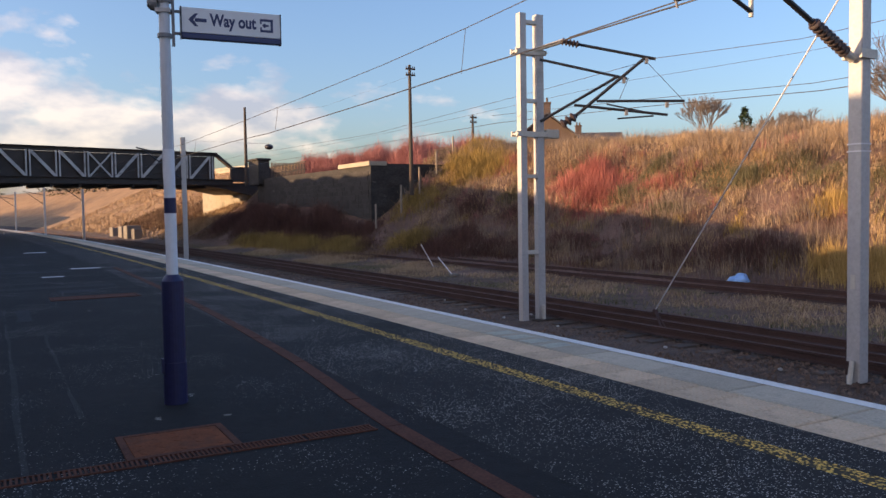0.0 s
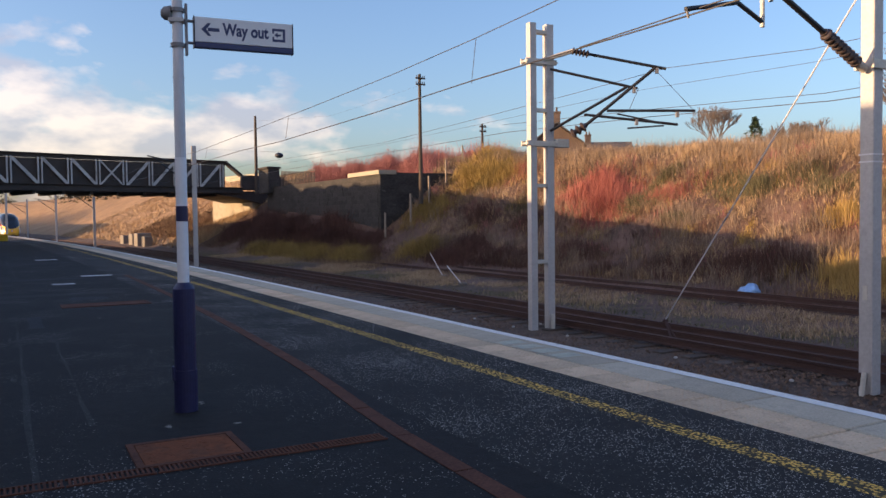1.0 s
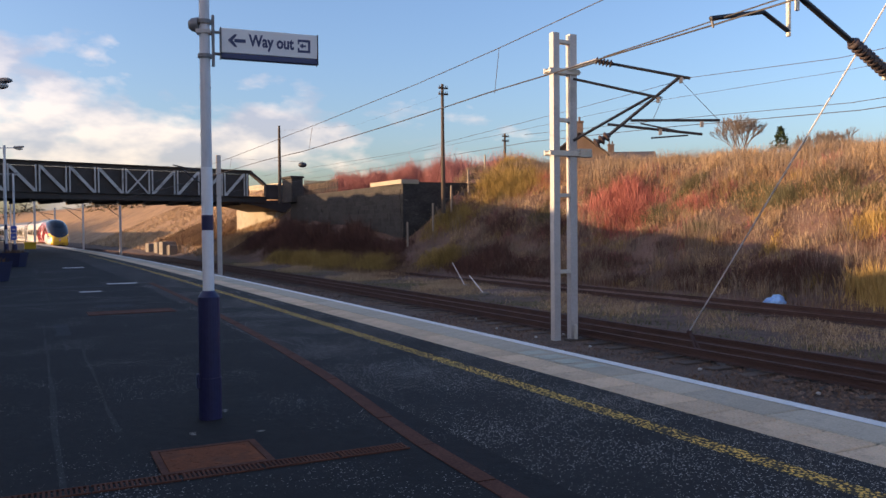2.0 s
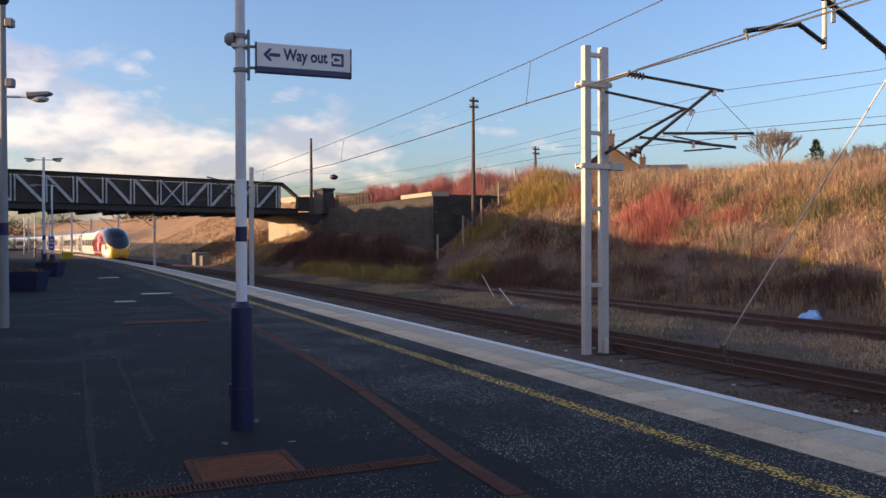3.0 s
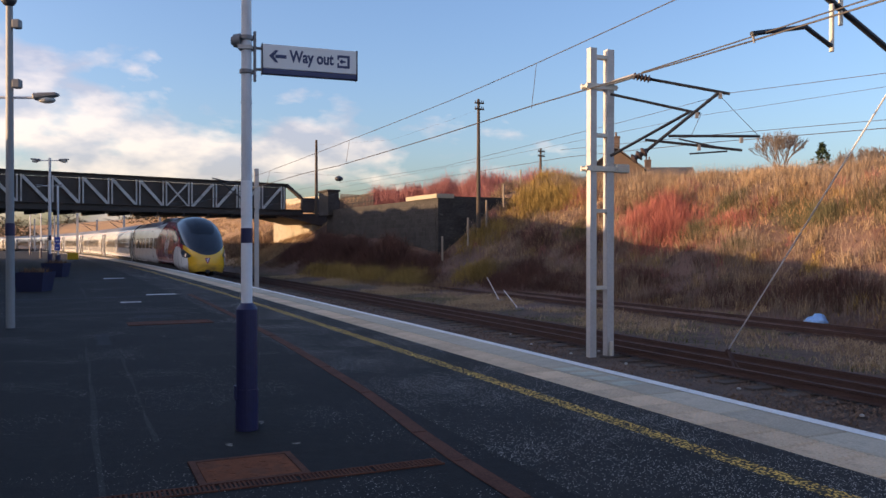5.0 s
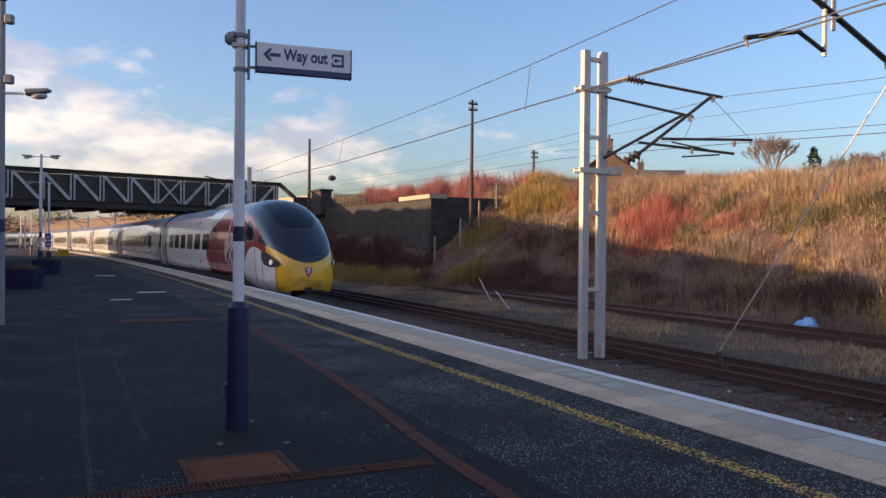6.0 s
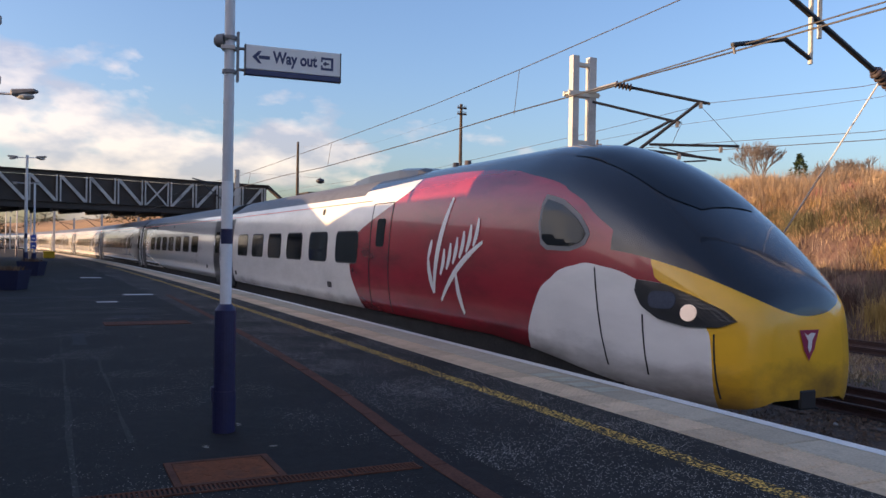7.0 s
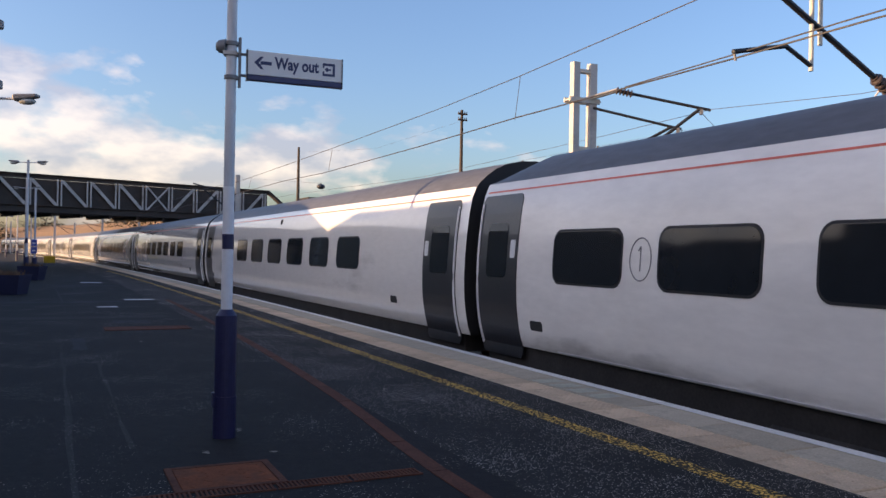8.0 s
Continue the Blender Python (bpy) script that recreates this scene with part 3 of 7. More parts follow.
# ---- bridge ----
def bridge():
    p_r, p_l = at(62.7, 14.5, 0), at(56.4, -13.0, 0)
    ang = math.degrees(math.atan2(p_r.y - p_l.y, p_r.x - p_l.x))
    base = Matrix.Translation(p_l) @ pose(0, 0, 0, 0, 0, ang)      # local x along the span, y away from the platform
    L = (p_r - p_l).length
    b = thing("road_bridge", base, "dark iron lattice truss road bridge over the tracks", "bridge")
    z0, z1, depth = 4.0, 6.72, 5.5
    for y in (0.0, depth):
        bm = bmesh.new()
        box(bm, (0, y - 0.22, z0), (L, y + 0.22, z0 + 0.06))
        box(bm, (0, y - 0.03, z0 + 0.06), (L, y + 0.03, z0 + 0.42))
        box(bm, (0, y - 0.22, z0 + 0.42), (L, y + 0.22, z0 + 0.47))
        part("bottom_chord", bm, BRIDGE_DARK, b)
        bm = bmesh.new()
        box(bm, (0.0, y - 0.25, z1 - 0.06), (L - 1.6, y + 0.25, z1))
        box(bm, (0.0, y - 0.04, z1 - 0.36), (L - 1.6, y + 0.04, z1 - 0.06))
        beam(bm, (L - 1.7, y, z1 - 0.1), (L - 0.2, y, z1 - 1.2), 0.5, 0.2)
        part("top_chord", bm, BRIDGE_DARK, b)
        n = 13
        for i in range(n):
            x = 0.9 + (L - 3.0) * i / (n - 1)
            bm = bmesh.new()
            for dx in (-0.13, 0.13):
                box(bm, (x + dx - 0.05, y - 0.16, z0 + 0.45), (x + dx + 0.05, y - 0.06, z1 - 0.3))
            part("truss_post", bm, BRIDGE_PALE, b, "pale painted riveted post")
            if i < n - 1:
                xn = 0.9 + (L - 3.0) * (i + 1) / (n - 1)
                pairs = [(x + 0.2, z1 - 0.4, xn - 0.2, z0 + 0.5)] if i < 7 else [(x + 0.2, z0 + 0.5, xn - 0.2, z1 - 0.4)]
                if i == 7:
                    pairs = [(x + 0.2, z1 - 0.4, xn - 0.2, z0 + 0.5), (x + 0.2, z0 + 0.5, xn - 0.2, z1 - 0.4)]
                for a in pairs:
                    bm = bmesh.new()
                    w = 0.12 if i == 7 else 0.22
                    beam(bm, (a[0], y - 0.12, a[1]), (a[2], y - 0.12, a[3]), 0.06, w)
                    part("diagonal_brace", bm, BRIDGE_PALE, b, "pale painted diagonal brace")
    bm = bmesh.new()
    box(bm, (0, -0.2, z0 - 0.06), (L, depth + 0.2, z0))
    part("deck", bm, BRIDGE_DARK, b)
    for i in range(14):
        x = 0.5 + i * (L - 1) / 13
        bm = bmesh.new()
        box(bm, (x - 0.1, 0.1, z0 - 0.3), (x + 0.1, depth - 0.1, z0 - 0.06))
        part("cross_girder", bm, BRIDGE_DARK, b)
    for y in (0.07, depth - 0.07):
        bm = bmesh.new()
        box(bm, (0, y, z0 + 0.47), (L - 1.7, y + 0.02, z1 - 0.37))
        part("parapet_plate", bm, BRIDGE_DARK, b)
    # dark haunch at the landward end and the pier on the platform side
    bm = bmesh.new()
    vs = [bm.verts.new((x, y, z)) for y in (0.0, depth) for x, z in ((L - 3.6, z0), (L + 4.6, z0 + 0.3), (L + 4.6, z0 - 1.6), (L + 2.2, z0 - 1.0), (L - 1.0, z0 - 0.35))]
    bm.faces.new(vs[:5])
    bm.faces.new(vs[5:][::-1])
    for i in range(5):
        j = (i + 1) % 5
        bm.faces.new((vs[j], vs[i], vs[i + 5], vs[j + 5]))
    part("haunch", bm, BRIDGE_DARK, b)
    bm = bmesh.new()
    box(bm, (L - 0.1, -0.05, z0 + 0.25), (L + 4.3, 0.3, z0 + 1.45), bev=0.04)
    box(bm, (L - 0.1, -0.1, z0 + 1.45), (L + 4.3, 0.35, z0 + 1.55))
    part("approach_parapet", bm, BRIDGE_DARK, b)
    for y in (0.6, depth - 0.6):
        bm = bmesh.new()
        tube(bm, (1.6, y, -0.02), (1.6, y, z0), 0.45, 0.4, 16)
        box(bm, (0.9, y - 0.6, -0.01), (2.3, y + 0.6, 0.25))
        part("pier", bm, BRIDGE_DARK, b, smooth=False)
    return base, L, depth


BR, BL, BD = bridge()


def abutment():
    a = thing("bridge_abutment", BR @ pose(BL, 0, 0), "pale stone abutment under the bridge end", "abutment")
    bm = bmesh.new()
    box(bm, (1.2, 0.5, GROUND_Z), (4.0, BD + 2.2, 3.5), bev=0.05)
    part("pier_block", bm, PALE_STONE, a)
    bm = bmesh.new()
    box(bm, (2.6, -0.6, GROUND_Z), (4.6, 0.45, 3.4), bev=0.04)
    part("dark_buttress", bm, DARK_STONE, a)
    return a


abutment()


def wing_wall():
    """Retaining wall of coursed stone, in line with the track, with a return at its end."""
    s0, s1, d0 = 37.4, 58.5, 15.2
    w = strip("retaining_wall", [(d0 + 0.05, GROUND_Z), (d0 + 0.05, 4.3), (d0 + 1.0, 4.3), (d0 + 1.0, GROUND_Z)], s0 + 0.05, s1, 2.0, DARK_STONE)
    tagged(w, "dark stone retaining wall beside the bridge", "wall", kind="structure")
    e = strip("retaining_wall_return", [(d0 + 0.03, GROUND_Z), (d0 + 0.03, 4.42), (d0 + 6.6, 4.42), (d0 + 6.6, GROUND_Z)], s0, s0 + 0.9, 0.9, DARK_STONE)
    tagged(e, "dark end face of the retaining wall", "wall", kind="structure")
    c = strip("retaining_wall_coping", [(d0 - 0.10, 4.3), (d0 - 0.10, 4.56), (d0 + 1.1, 4.56), (d0 + 1.1, 4.3)], s0 - 0.08, s0 + 4.6, 1.5, PALE_STONE)
    tagged(c, "sunlit pale coping stones on the retaining wall", "coping", kind="structure")
    return w


WALL = wing_wall()


# ---- overhead line masts ----
def h_mast(s, d):
    """Mast of two channels joined by plates, with the cantilever frame of the far track."""
    m = thing("overhead_line_mast", fr(s, d, GROUND_Z) @ pose(0, 0, 0, 0, 0, -28), "grey steel two-channel overhead line mast beside the track", "mast")
    H = 6.72
    sq = pose(0, 0, 0, 0, 0, 28)          # the columns stand square to the track, the arm swings from them

    def piece(name, *boxes, mt=GALV, bev=0.0):
        bm = bmesh.new()
        for lo, hi in boxes:
            box(bm, lo, hi, bev=bev)
        bmesh.ops.transform(bm, matrix=sq, verts=bm.verts)
        return part(name, bm, mt, m)
    for x0, x1 in ((-0.27, -0.11), (0.17, 0.35)):
        bm = bmesh.new()
        prof = [(x0, -0.09), (x1, -0.09), (x1, 0.06), (x1 - 0.012, 0.06), (x1 - 0.012, -0.078), (x0 + 0.012, -0.078), (x0 + 0.012, 0.06), (x0, 0.06)]
        lo, hi = [bm.verts.new((u, v, 0)) for u, v in prof], [bm.verts.new((u, v, H)) for u, v in prof]
        for i in range(8):
            bm.faces.new((lo[i], lo[(i + 1) % 8], hi[(i + 1) % 8], hi[i]))
        bm.faces.new(hi)
        bmesh.ops.transform(bm, matrix=sq, verts=bm.verts)
        part("channel", bm, GALV, m)
    for z in (1.47, 3.15, 4.80, 6.50):
        piece("cross_plate", ((-0.108, -0.085, z), (0.168, 0.055, z + 0.075)), mt=GALV_CREAM)
    piece("earth_box", ((0.2, -0.2, 0), (0.28, -0.12, 0.34)), mt=GALV_CREAM, bev=0.02)
    for z in (4.05, 5.83):
        piece("clamp_bar", ((-0.40, -0.135, z), (0.40, -0.094, z + 0.11)), ((-0.40, 0.064, z), (0.40, 0.10, z + 0.11)), mt=GALV_CREAM)
        for x in (-0.37, 0.39):
            piece("clamp_bolt", ((x - 0.018, -0.16, z + 0.035), (x + 0.018, 0.12, z + 0.07)), mt=GALV)
    piece("clamp_block", ((0.40, -0.14, 4.03), (0.74, 0.02, 4.22)), mt=GALV_CREAM, bev=0.015)

    def rod(a, c, r, name, mt=BLACK_STEEL):
        bm = bmesh.new()
        tube(bm, (a[0], -0.05, a[1]), (c[0], -0.05, c[1]), r)
        part(name, bm, mt, m)

    def ins(a, c, n=6, r=0.075):
        bm = bmesh.new()
        a, c = Vector((a[0], -0.05, a[1])), Vector((c[0], -0.05, c[1]))
        ribbed(bm, a, c, [r * 0.5] + [r, r * 0.95, r * 0.5, r * 0.5] * n)
        part("insulator", bm, INSULATOR, m, "ribbed brown insulator")
    rod((0.0, 5.89), (0.76, 6.12), 0.05, "bracket_arm", GALV_CREAM)
    ins((0.74, 6.12), (1.12, 6.04), 5, 0.085)
    rod((1.08, 6.05), (2.8, 5.71), 0.033, "top_tie")
    rod((0.25, 5.73), (2.17, 5.29), 0.03, "lower_tie")
    ins((0.72, 4.3), (1.04, 4.5), 3, 0.115)
    rod((1.0, 4.47), (2.56, 5.73), 0.036, "strut")
    rod((0.25, 4.38), (1.97, 5.34), 0.032, "second_strut")
    rod((1.5, 4.81), (3.44, 4.79), 0.03, "registration_tube")
    rod((1.0, 4.73), (3.06, 4.49), 0.03, "second_registration_tube")
    rod((1.72, 4.74), (2.6, 4.55), 0.018, "steady_arm")
    rod((1.95, 4.42), (2.75, 4.47), 0.018, "second_steady_arm")
    rod((2.58, 5.68), (3.4, 4.81), 0.006, "stay_wire", WIRE)
    rod((2.2, 5.3), (2.0, 4.84), 0.006, "second_stay_wire", WIRE)
    for x, z in ((2.6, 5.7), (2.1, 5.28), (3.05, 4.74), (2.15, 4.58)):
        bm = bmesh.new()
        box(bm, (x - 0.03, -0.09, z - 0.09), (x + 0.03, -0.01, z + 0.03))
        part("clip", bm, LAMP_GREY, m)
    return m


h_mast(6.85, 4.7)
MAST2 = (-0.95, 4.66)


def box_mast(s, d):
    m = thing("overhead_line_mast", fr(s, d, GROUND_Z) @ pose(0, 0, 0, 0, 0, 0), "grey steel box section overhead line mast with a stay", "mast")
    bm = bmesh.new()
    box(bm, (-0.1, -0.1, 0), (0.1, 0.1, 7.2), bev=0.012)
    part("column", bm, GALV, m)
    for z in (3.17, 3.27):
        bm = bmesh.new()
        box(bm, (-0.108, -0.108, z), (0.108, 0.108, z + 0.02))
        part("band", bm, GRABRAIL, m)
    bm = bmesh.new()
    box(bm, (-0.16, 0.02, 0.12), (-0.102, 0.07, 0.3))
    part("earth_terminal", bm, RUST, m)
    bm = bmesh.new()
    tube(bm, (-0.2, -0.02, 0), (-0.14, -0.02, 0.32), 0.035)
    part("earth_rod", bm, GALV_CREAM, m)
    bm = bmesh.new()
    box(bm, (-0.107, -0.03, 1.3), (-0.101, 0.04, 1.5))
    part("plate", bm, GALV_CREAM, m)
    for sg in (-1, 1):
        bm = bmesh.new()
        box(bm, (-0.17, sg * 0.125 - 0.02, 4.42), (0.17, sg * 0.125 + 0.02, 4.54))
        part("clamp_bar", bm, GALV_CREAM, m)
    return m


box_mast(*MAST2)


def cantilever_near():
    """The arm over the near track: a strut rising from the box mast, with the drop tubes and registration arm it carries."""
    c = thing("cantilever_arm", fr(MAST2[0], 0, 0), "black tubular cantilever arm with ribbed insulator on the mast", "cantilever")

    def rod(a, b, r, name, mt=BLACK_STEEL, label=""):
        bm = bmesh.new()
        tube(bm, (a[0], a[2] if len(a) > 2 else 0, a[1]), (b[0], b[2] if len(b) > 2 else 0, b[1]), r, n=10)
        return part(name, bm, mt, c, label)
    a, q, b = (4.5, 3.44), (3.67, 3.85), (1.6, 4.84)
    v = Vector((q[0] - a[0], 0, q[1] - a[1]))
    o = Vector((a[0], 0, a[1]))
    bm = bmesh.new()
    ribbed(bm, o + v * 0.18, o + v, [0.055] + [0.088, 0.08, 0.055, 0.055] * 9)
    part("insulator", bm, INSULATOR, c, "ribbed brown insulator")
    rod(a, (4.36, 3.51), 0.06, "socket", GALV_CREAM)
    rod(q, b, 0.038, "strut")
    rod((2.53, 3.80), (2.53, 5.1), 0.028, "drop_tube", GALV_CREAM)
    rod((2.68, 4.13), (2.68, 5.1), 0.028, "second_drop_tube", GALV_CREAM)
    rod((2.4, 5.05), (2.8, 5.05), 0.03, "yoke", GALV_CREAM)
    rod((1.6, 4.84), (4.5, 5.2), 0.03, "top_tie")
    rod((2.53, 3.86), (2.1, 4.05), 0.028, "registration_arm")
    rod((2.1, 4.05), (1.26, 3.88), 0.028, "steady_arm")
    rod((1.27, 3.9), (1.3, 3.78), 0.015, "contact_clip", LAMP_GREY)
    return c


cantilever_near()


def stay():
    """Steel stay wire from the box mast to an anchor in the ground."""
    w = thing("mast_stay", fr(3.9, 5.6, GROUND_Z), "taut steel stay wire anchored in the ballast", "stay wire")
    top = (fr(3.9, 5.6, GROUND_Z).inverted() @ at(MAST2[0], MAST2[1], 4.75))
    bm = bmesh.new()
    tube(bm, (0.06, 0.1, 0.42), top, 0.013, n=6)
    part("wire", bm, GRABRAIL, w)
    bm = bmesh.new()
    tube(bm, (-0.28, -0.5, 0), (0.06, 0.1, 0.45), 0.022, n=6)
    part("anchor_rod", bm, RUST, w)
    bm = bmesh.new()
    tube(bm, (-0.12, -0.5, 0), (0.08, 0.1, 0.42), 0.02, n=6)
    part("second_anchor_rod", bm, RUST, w)
    bm = bmesh.new()
    box(bm, (0.0, 0.04, 0.33), (0.11, 0.12, 0.46), bev=0.02)
    part("shackle", bm, RUST, w)


stay()


def i_mast(s, d, h, mt=GALV):
    m = thing("overhead_line_mast", fr(s, d, GROUND_Z), "slender grey steel overhead line mast", "mast", "far overhead masts")
    bm = bmesh.new()
    prof = [(-0.11, -0.1), (0.11, -0.1), (0.11, -0.085), (0.012, -0.085), (0.012, 0.085), (0.11, 0.085), (0.11, 0.1), (-0.11, 0.1), (-0.11, 0.085), (-0.012, 0.085), (-0.012, -0.085), (-0.11, -0.085)]
    lo, hi = [bm.verts.new((x, y, 0)) for x, y in prof], [bm.verts.new((x, y, h)) for x, y in prof]
    for i in range(12):
        bm.faces.new((lo[i], lo[(i + 1) % 12], hi[(i + 1) % 12], hi[i]))
    bm.faces.new(hi)
    part("column", bm, mt, m)
    bm = bmesh.new()
    tube(bm, (0, 0, h - 1.1), (-2.4, 0, h - 0.6), 0.035)
    tube(bm, (0, 0, h - 2.3), (-2.0, 0, h - 0.75), 0.035)
    part("cantilever", bm, BLACK_STEEL, m)
    return m


i_mast(37.2, 3.97, 6.6)
for ss, dd, hh in ((78, 4.6, 6.2), (104, 4.6, 6.2), (130, 4.6, 6.2), (96, -1.6, 6.9), (128, -1.6, 6.9), (160, -1.6, 6.9)):
    i_mast(ss, dd, hh)


# ---- platform posts ----
def sign_post():
    p = thing("lamp_post", fr(-1.34, -4.49, 0), "pale grey lamp post with a navy sleeve and navy band", "lamp post")
    bm = bmesh.new()
    tube(bm, (0, 0, 0.0), (0, 0, 0.33), 0.09, n=24)
    tube(bm, (0, 0, 0.33), (0, 0, 0.97), 0.084, n=24)
    tube(bm, (0, 0, 0.97), (0, 0, 1.02), 0.084, 0.05, 24)
    box(bm, (-0.1, -0.03, 0.25), (-0.082, 0.03, 0.36))
    part("sleeve", bm, NAVY, p, "navy blue lower sleeve")
    bm = bmesh.new()
    tube(bm, (0, 0, 1.02), (0, 0, 1.5), 0.045, n=20)
    tube(bm, (0, 0, 1.62), (0, 0, 2.0), 0.0445, n=20)
    part("shaft_lower", bm, POST_WHITE, p, "clean white lower shaft")
    bm = bmesh.new()
    tube(bm, (0, 0, 1.5), (0, 0, 1.62), 0.0462, n=20)
    part("band", bm, NAVY, p, "navy band")
    bm = bmesh.new()
    tube(bm, (0, 0, 2.0), (0, 0, 5.2), 0.0425, 0.036, 20)
    for z in (2.25, 2.62):
        tube(bm, (0, 0, z), (0, 0, z + 0.012), 0.0455, n=20)
    part("shaft_upper", bm, POST_GREY, p)
    return p


def way_out_sign():
    s = thing("direction_sign", fr(-1.34, -4.49, 0) @ pose(0, 0, 0, 0, 0, -4), "white Way out sign with navy arrow and lower band", "sign")
    L, z0, z1, zm = 0.775, 2.865, 3.105, 2.91
    bm = bmesh.new()
    box(bm, (0.125, -0.03, zm), (0.125 + L, 0.03, z1), bev=0.004)
    part("panel", bm, SIGN_WHITE, s)
    bm = bmesh.new()
    box(bm, (0.125, -0.03, z0), (0.125 + L, 0.03, zm - 0.002), bev=0.004)
    part("lower_band", bm, SIGN_NAVY, s, "navy lower band")
    bm = bmesh.new()
    box(bm, (0.118, -0.033, z0 - 0.004), (0.125, 0.033, z1 + 0.004))
    part("end_cap", bm, SIGN_DARK, s)
    bm = bmesh.new()
    box(bm, (0.125 + L, -0.033, z0 - 0.004), (0.132 + L, 0.033, z1 + 0.004))
    part("end_cap", bm, SIGN_DARK, s)
    # bracket: clamps round the post, two stubs, a plate
    bm = bmesh.new()
    for z in (2.86, 3.13):
        tube(bm, (0, 0, z), (0, 0, z + 0.03), 0.055, n=16)
    box(bm, (0.055, -0.02, 2.8), (0.075, 0.02, 3.2))
    for z in (2.9, 3.07):
        tube(bm, (0.07, 0, z), (0.122, 0, z), 0.012)
    part("bracket", bm, LAMP_GREY, s)
    # text and arrow, on the face towards the platform
    def text(body, x, z, size):
        cu = bpy.data.curves.new("lettering", "FONT")
        cu.body, cu.size, cu.extrude, cu.offset = body, size, 0.0008, 0.0042
        o = new("lettering", cu)
        dg = bpy.context.evaluated_depsgraph_get()
        me = bpy.data.meshes.new_from_object(o.evaluated_get(dg))
        bpy.data.objects.remove(o)
        me.materials.clear()
        me.materials.append(SIGN_NAVY)
        t = new("lettering", me)
        t.parent = s
        xs = [v.co.x for v in me.vertices]
        wide = 0.366 / (max(xs) - min(xs))
        t.matrix_local = pose(x - min(xs) * wide, -0.0315, z, 90, 0, 0) @ Matrix.Diagonal((wide, 1, 1, 1))
        t["label"] = "navy words Way out"
    text("Way out", 0.338, 2.975, 0.132)
    bm = bmesh.new()
    y = -0.0318
    zc = 3.01
    for pts in ([(0.225, zc - 0.014), (0.315, zc - 0.014), (0.315, zc + 0.014), (0.225, zc + 0.014)],
                [(0.175, zc), (0.225, zc - 0.05), (0.25, zc - 0.05), (0.213, zc)],
                [(0.175, zc), (0.213, zc), (0.25, zc + 0.05), (0.225, zc + 0.05)]):
        bm.faces.new([bm.verts.new((a, y, c)) for a, c in pts])
    part("arrow", bm, SIGN_NAVY, s, "navy arrow")
    bm = bmesh.new()
    x0, x1, a0, a1, w = 0.735, 0.84, 2.953, 3.06, 0.02
    for pts in ([(x0, a0), (x1, a0), (x1, a0 + w), (x0, a0 + w)], [(x0, a1 - w), (x1, a1 - w), (x1, a1), (x0, a1)], [(x1 - w, a0 + w), (x1, a0 + w), (x1, a1 - w), (x1 - w, a1 - w)],
                [(x0, a0 + w), (x0 + w * 0.7, a0 + w), (x0 + w * 0.7, a0 + 0.04), (x0, a0 + 0.04)], [(x0, a1 - 0.04), (x0 + w * 0.7, a1 - 0.04), (x0 + w * 0.7, a1 - w), (x0, a1 - w)],
                [(x0 + 0.02, 3.0), (x0 + 0.07, 3.0), (x0 + 0.07, 3.015), (x0 + 0.02, 3.015)], [(x0 + 0.03, 2.99), (x0 + 0.045, 2.99), (x0 + 0.045, 3.025), (x0 + 0.03, 3.025)]):
        bm.faces.new([bm.verts.new((a, y, c)) for a, c in pts])
    part("exit_symbol", bm, SIGN_NAVY, s, "navy exit symbol")
    return s


def camera_dome():
    c = thing("loudspeaker", fr(-1.34, -4.49, 0) @ pose(0, 0, 0, 0, 0, -20), "small grey round loudspeaker clamped to the lamp post", "loudspeaker")
    bm = bmesh.new()
    tube(bm, (-0.045, 0, 3.12), (-0.10, 0, 3.12), 0.06, 0.05, 20)
    tube(bm, (-0.10, 0, 3.12), (-0.12, 0, 3.12), 0.045, 0.03, 20)
    part("horn", bm, LAMP_GREY, c)
    bm = bmesh.new()
    box(bm, (-0.06, -0.05, 3.05), (0.05, 0.05, 3.08))
    part("clamp", bm, GALV, c)


sign_post()
way_out_sign()
camera_dome()
# ---- train ----
TRAIN_D = 1.70
W0, ZB, ZT = 1.365, 0.15, 3.12
RING = [(0, 1), (0.22, 0.993), (0.42, 0.972), (0.58, 0.94), (0.70, 0.90), (0.79, 0.862), (0.845, 0.832), (0.90, 0.77), (0.94, 0.68), (0.972, 0.56), (0.993, 0.43),
        (1.0, 0.32), (0.992, 0.21), (0.965, 0.11), (0.93, 0.04), (0.895, 0.0)]
ROOF_K = 6            # the ring's first points, down to here, are roof
NOSE_T = (0, 0.18, 0.36, 0.5, 0.62, 0.74, 0.84, 0.91, 0.96, 0.985, 1.0)
NOSE_ZT = (3.12, 3.11, 3.0, 2.78, 2.49, 2.1, 1.72, 1.43, 1.21, 1.07, 0.9)
NOSE_W = (1.365, 1.362, 1.352, 1.335, 1.30, 1.235, 1.14, 1.03, 0.9, 0.76, 0.56)
NOSE_ZB = (0.15, 0.1, 0.02, -0.06, -0.12, -0.17, -0.2, -0.21, -0.2, -0.17, -0.1)
NOSE0, NOSE1 = -20.4, -25.3


def shell(off):
    """Half width, bottom and top of the leading coach's shell at a distance from its coupling."""
    t = (off - NOSE0) / (NOSE1 - NOSE0)
    if t <= 0:
        return W0, ZB, ZT
    return hermite(t, NOSE_T, NOSE_W), hermite(t, NOSE_T, NOSE_ZB), hermite(t, NOSE_T, NOSE_ZT)


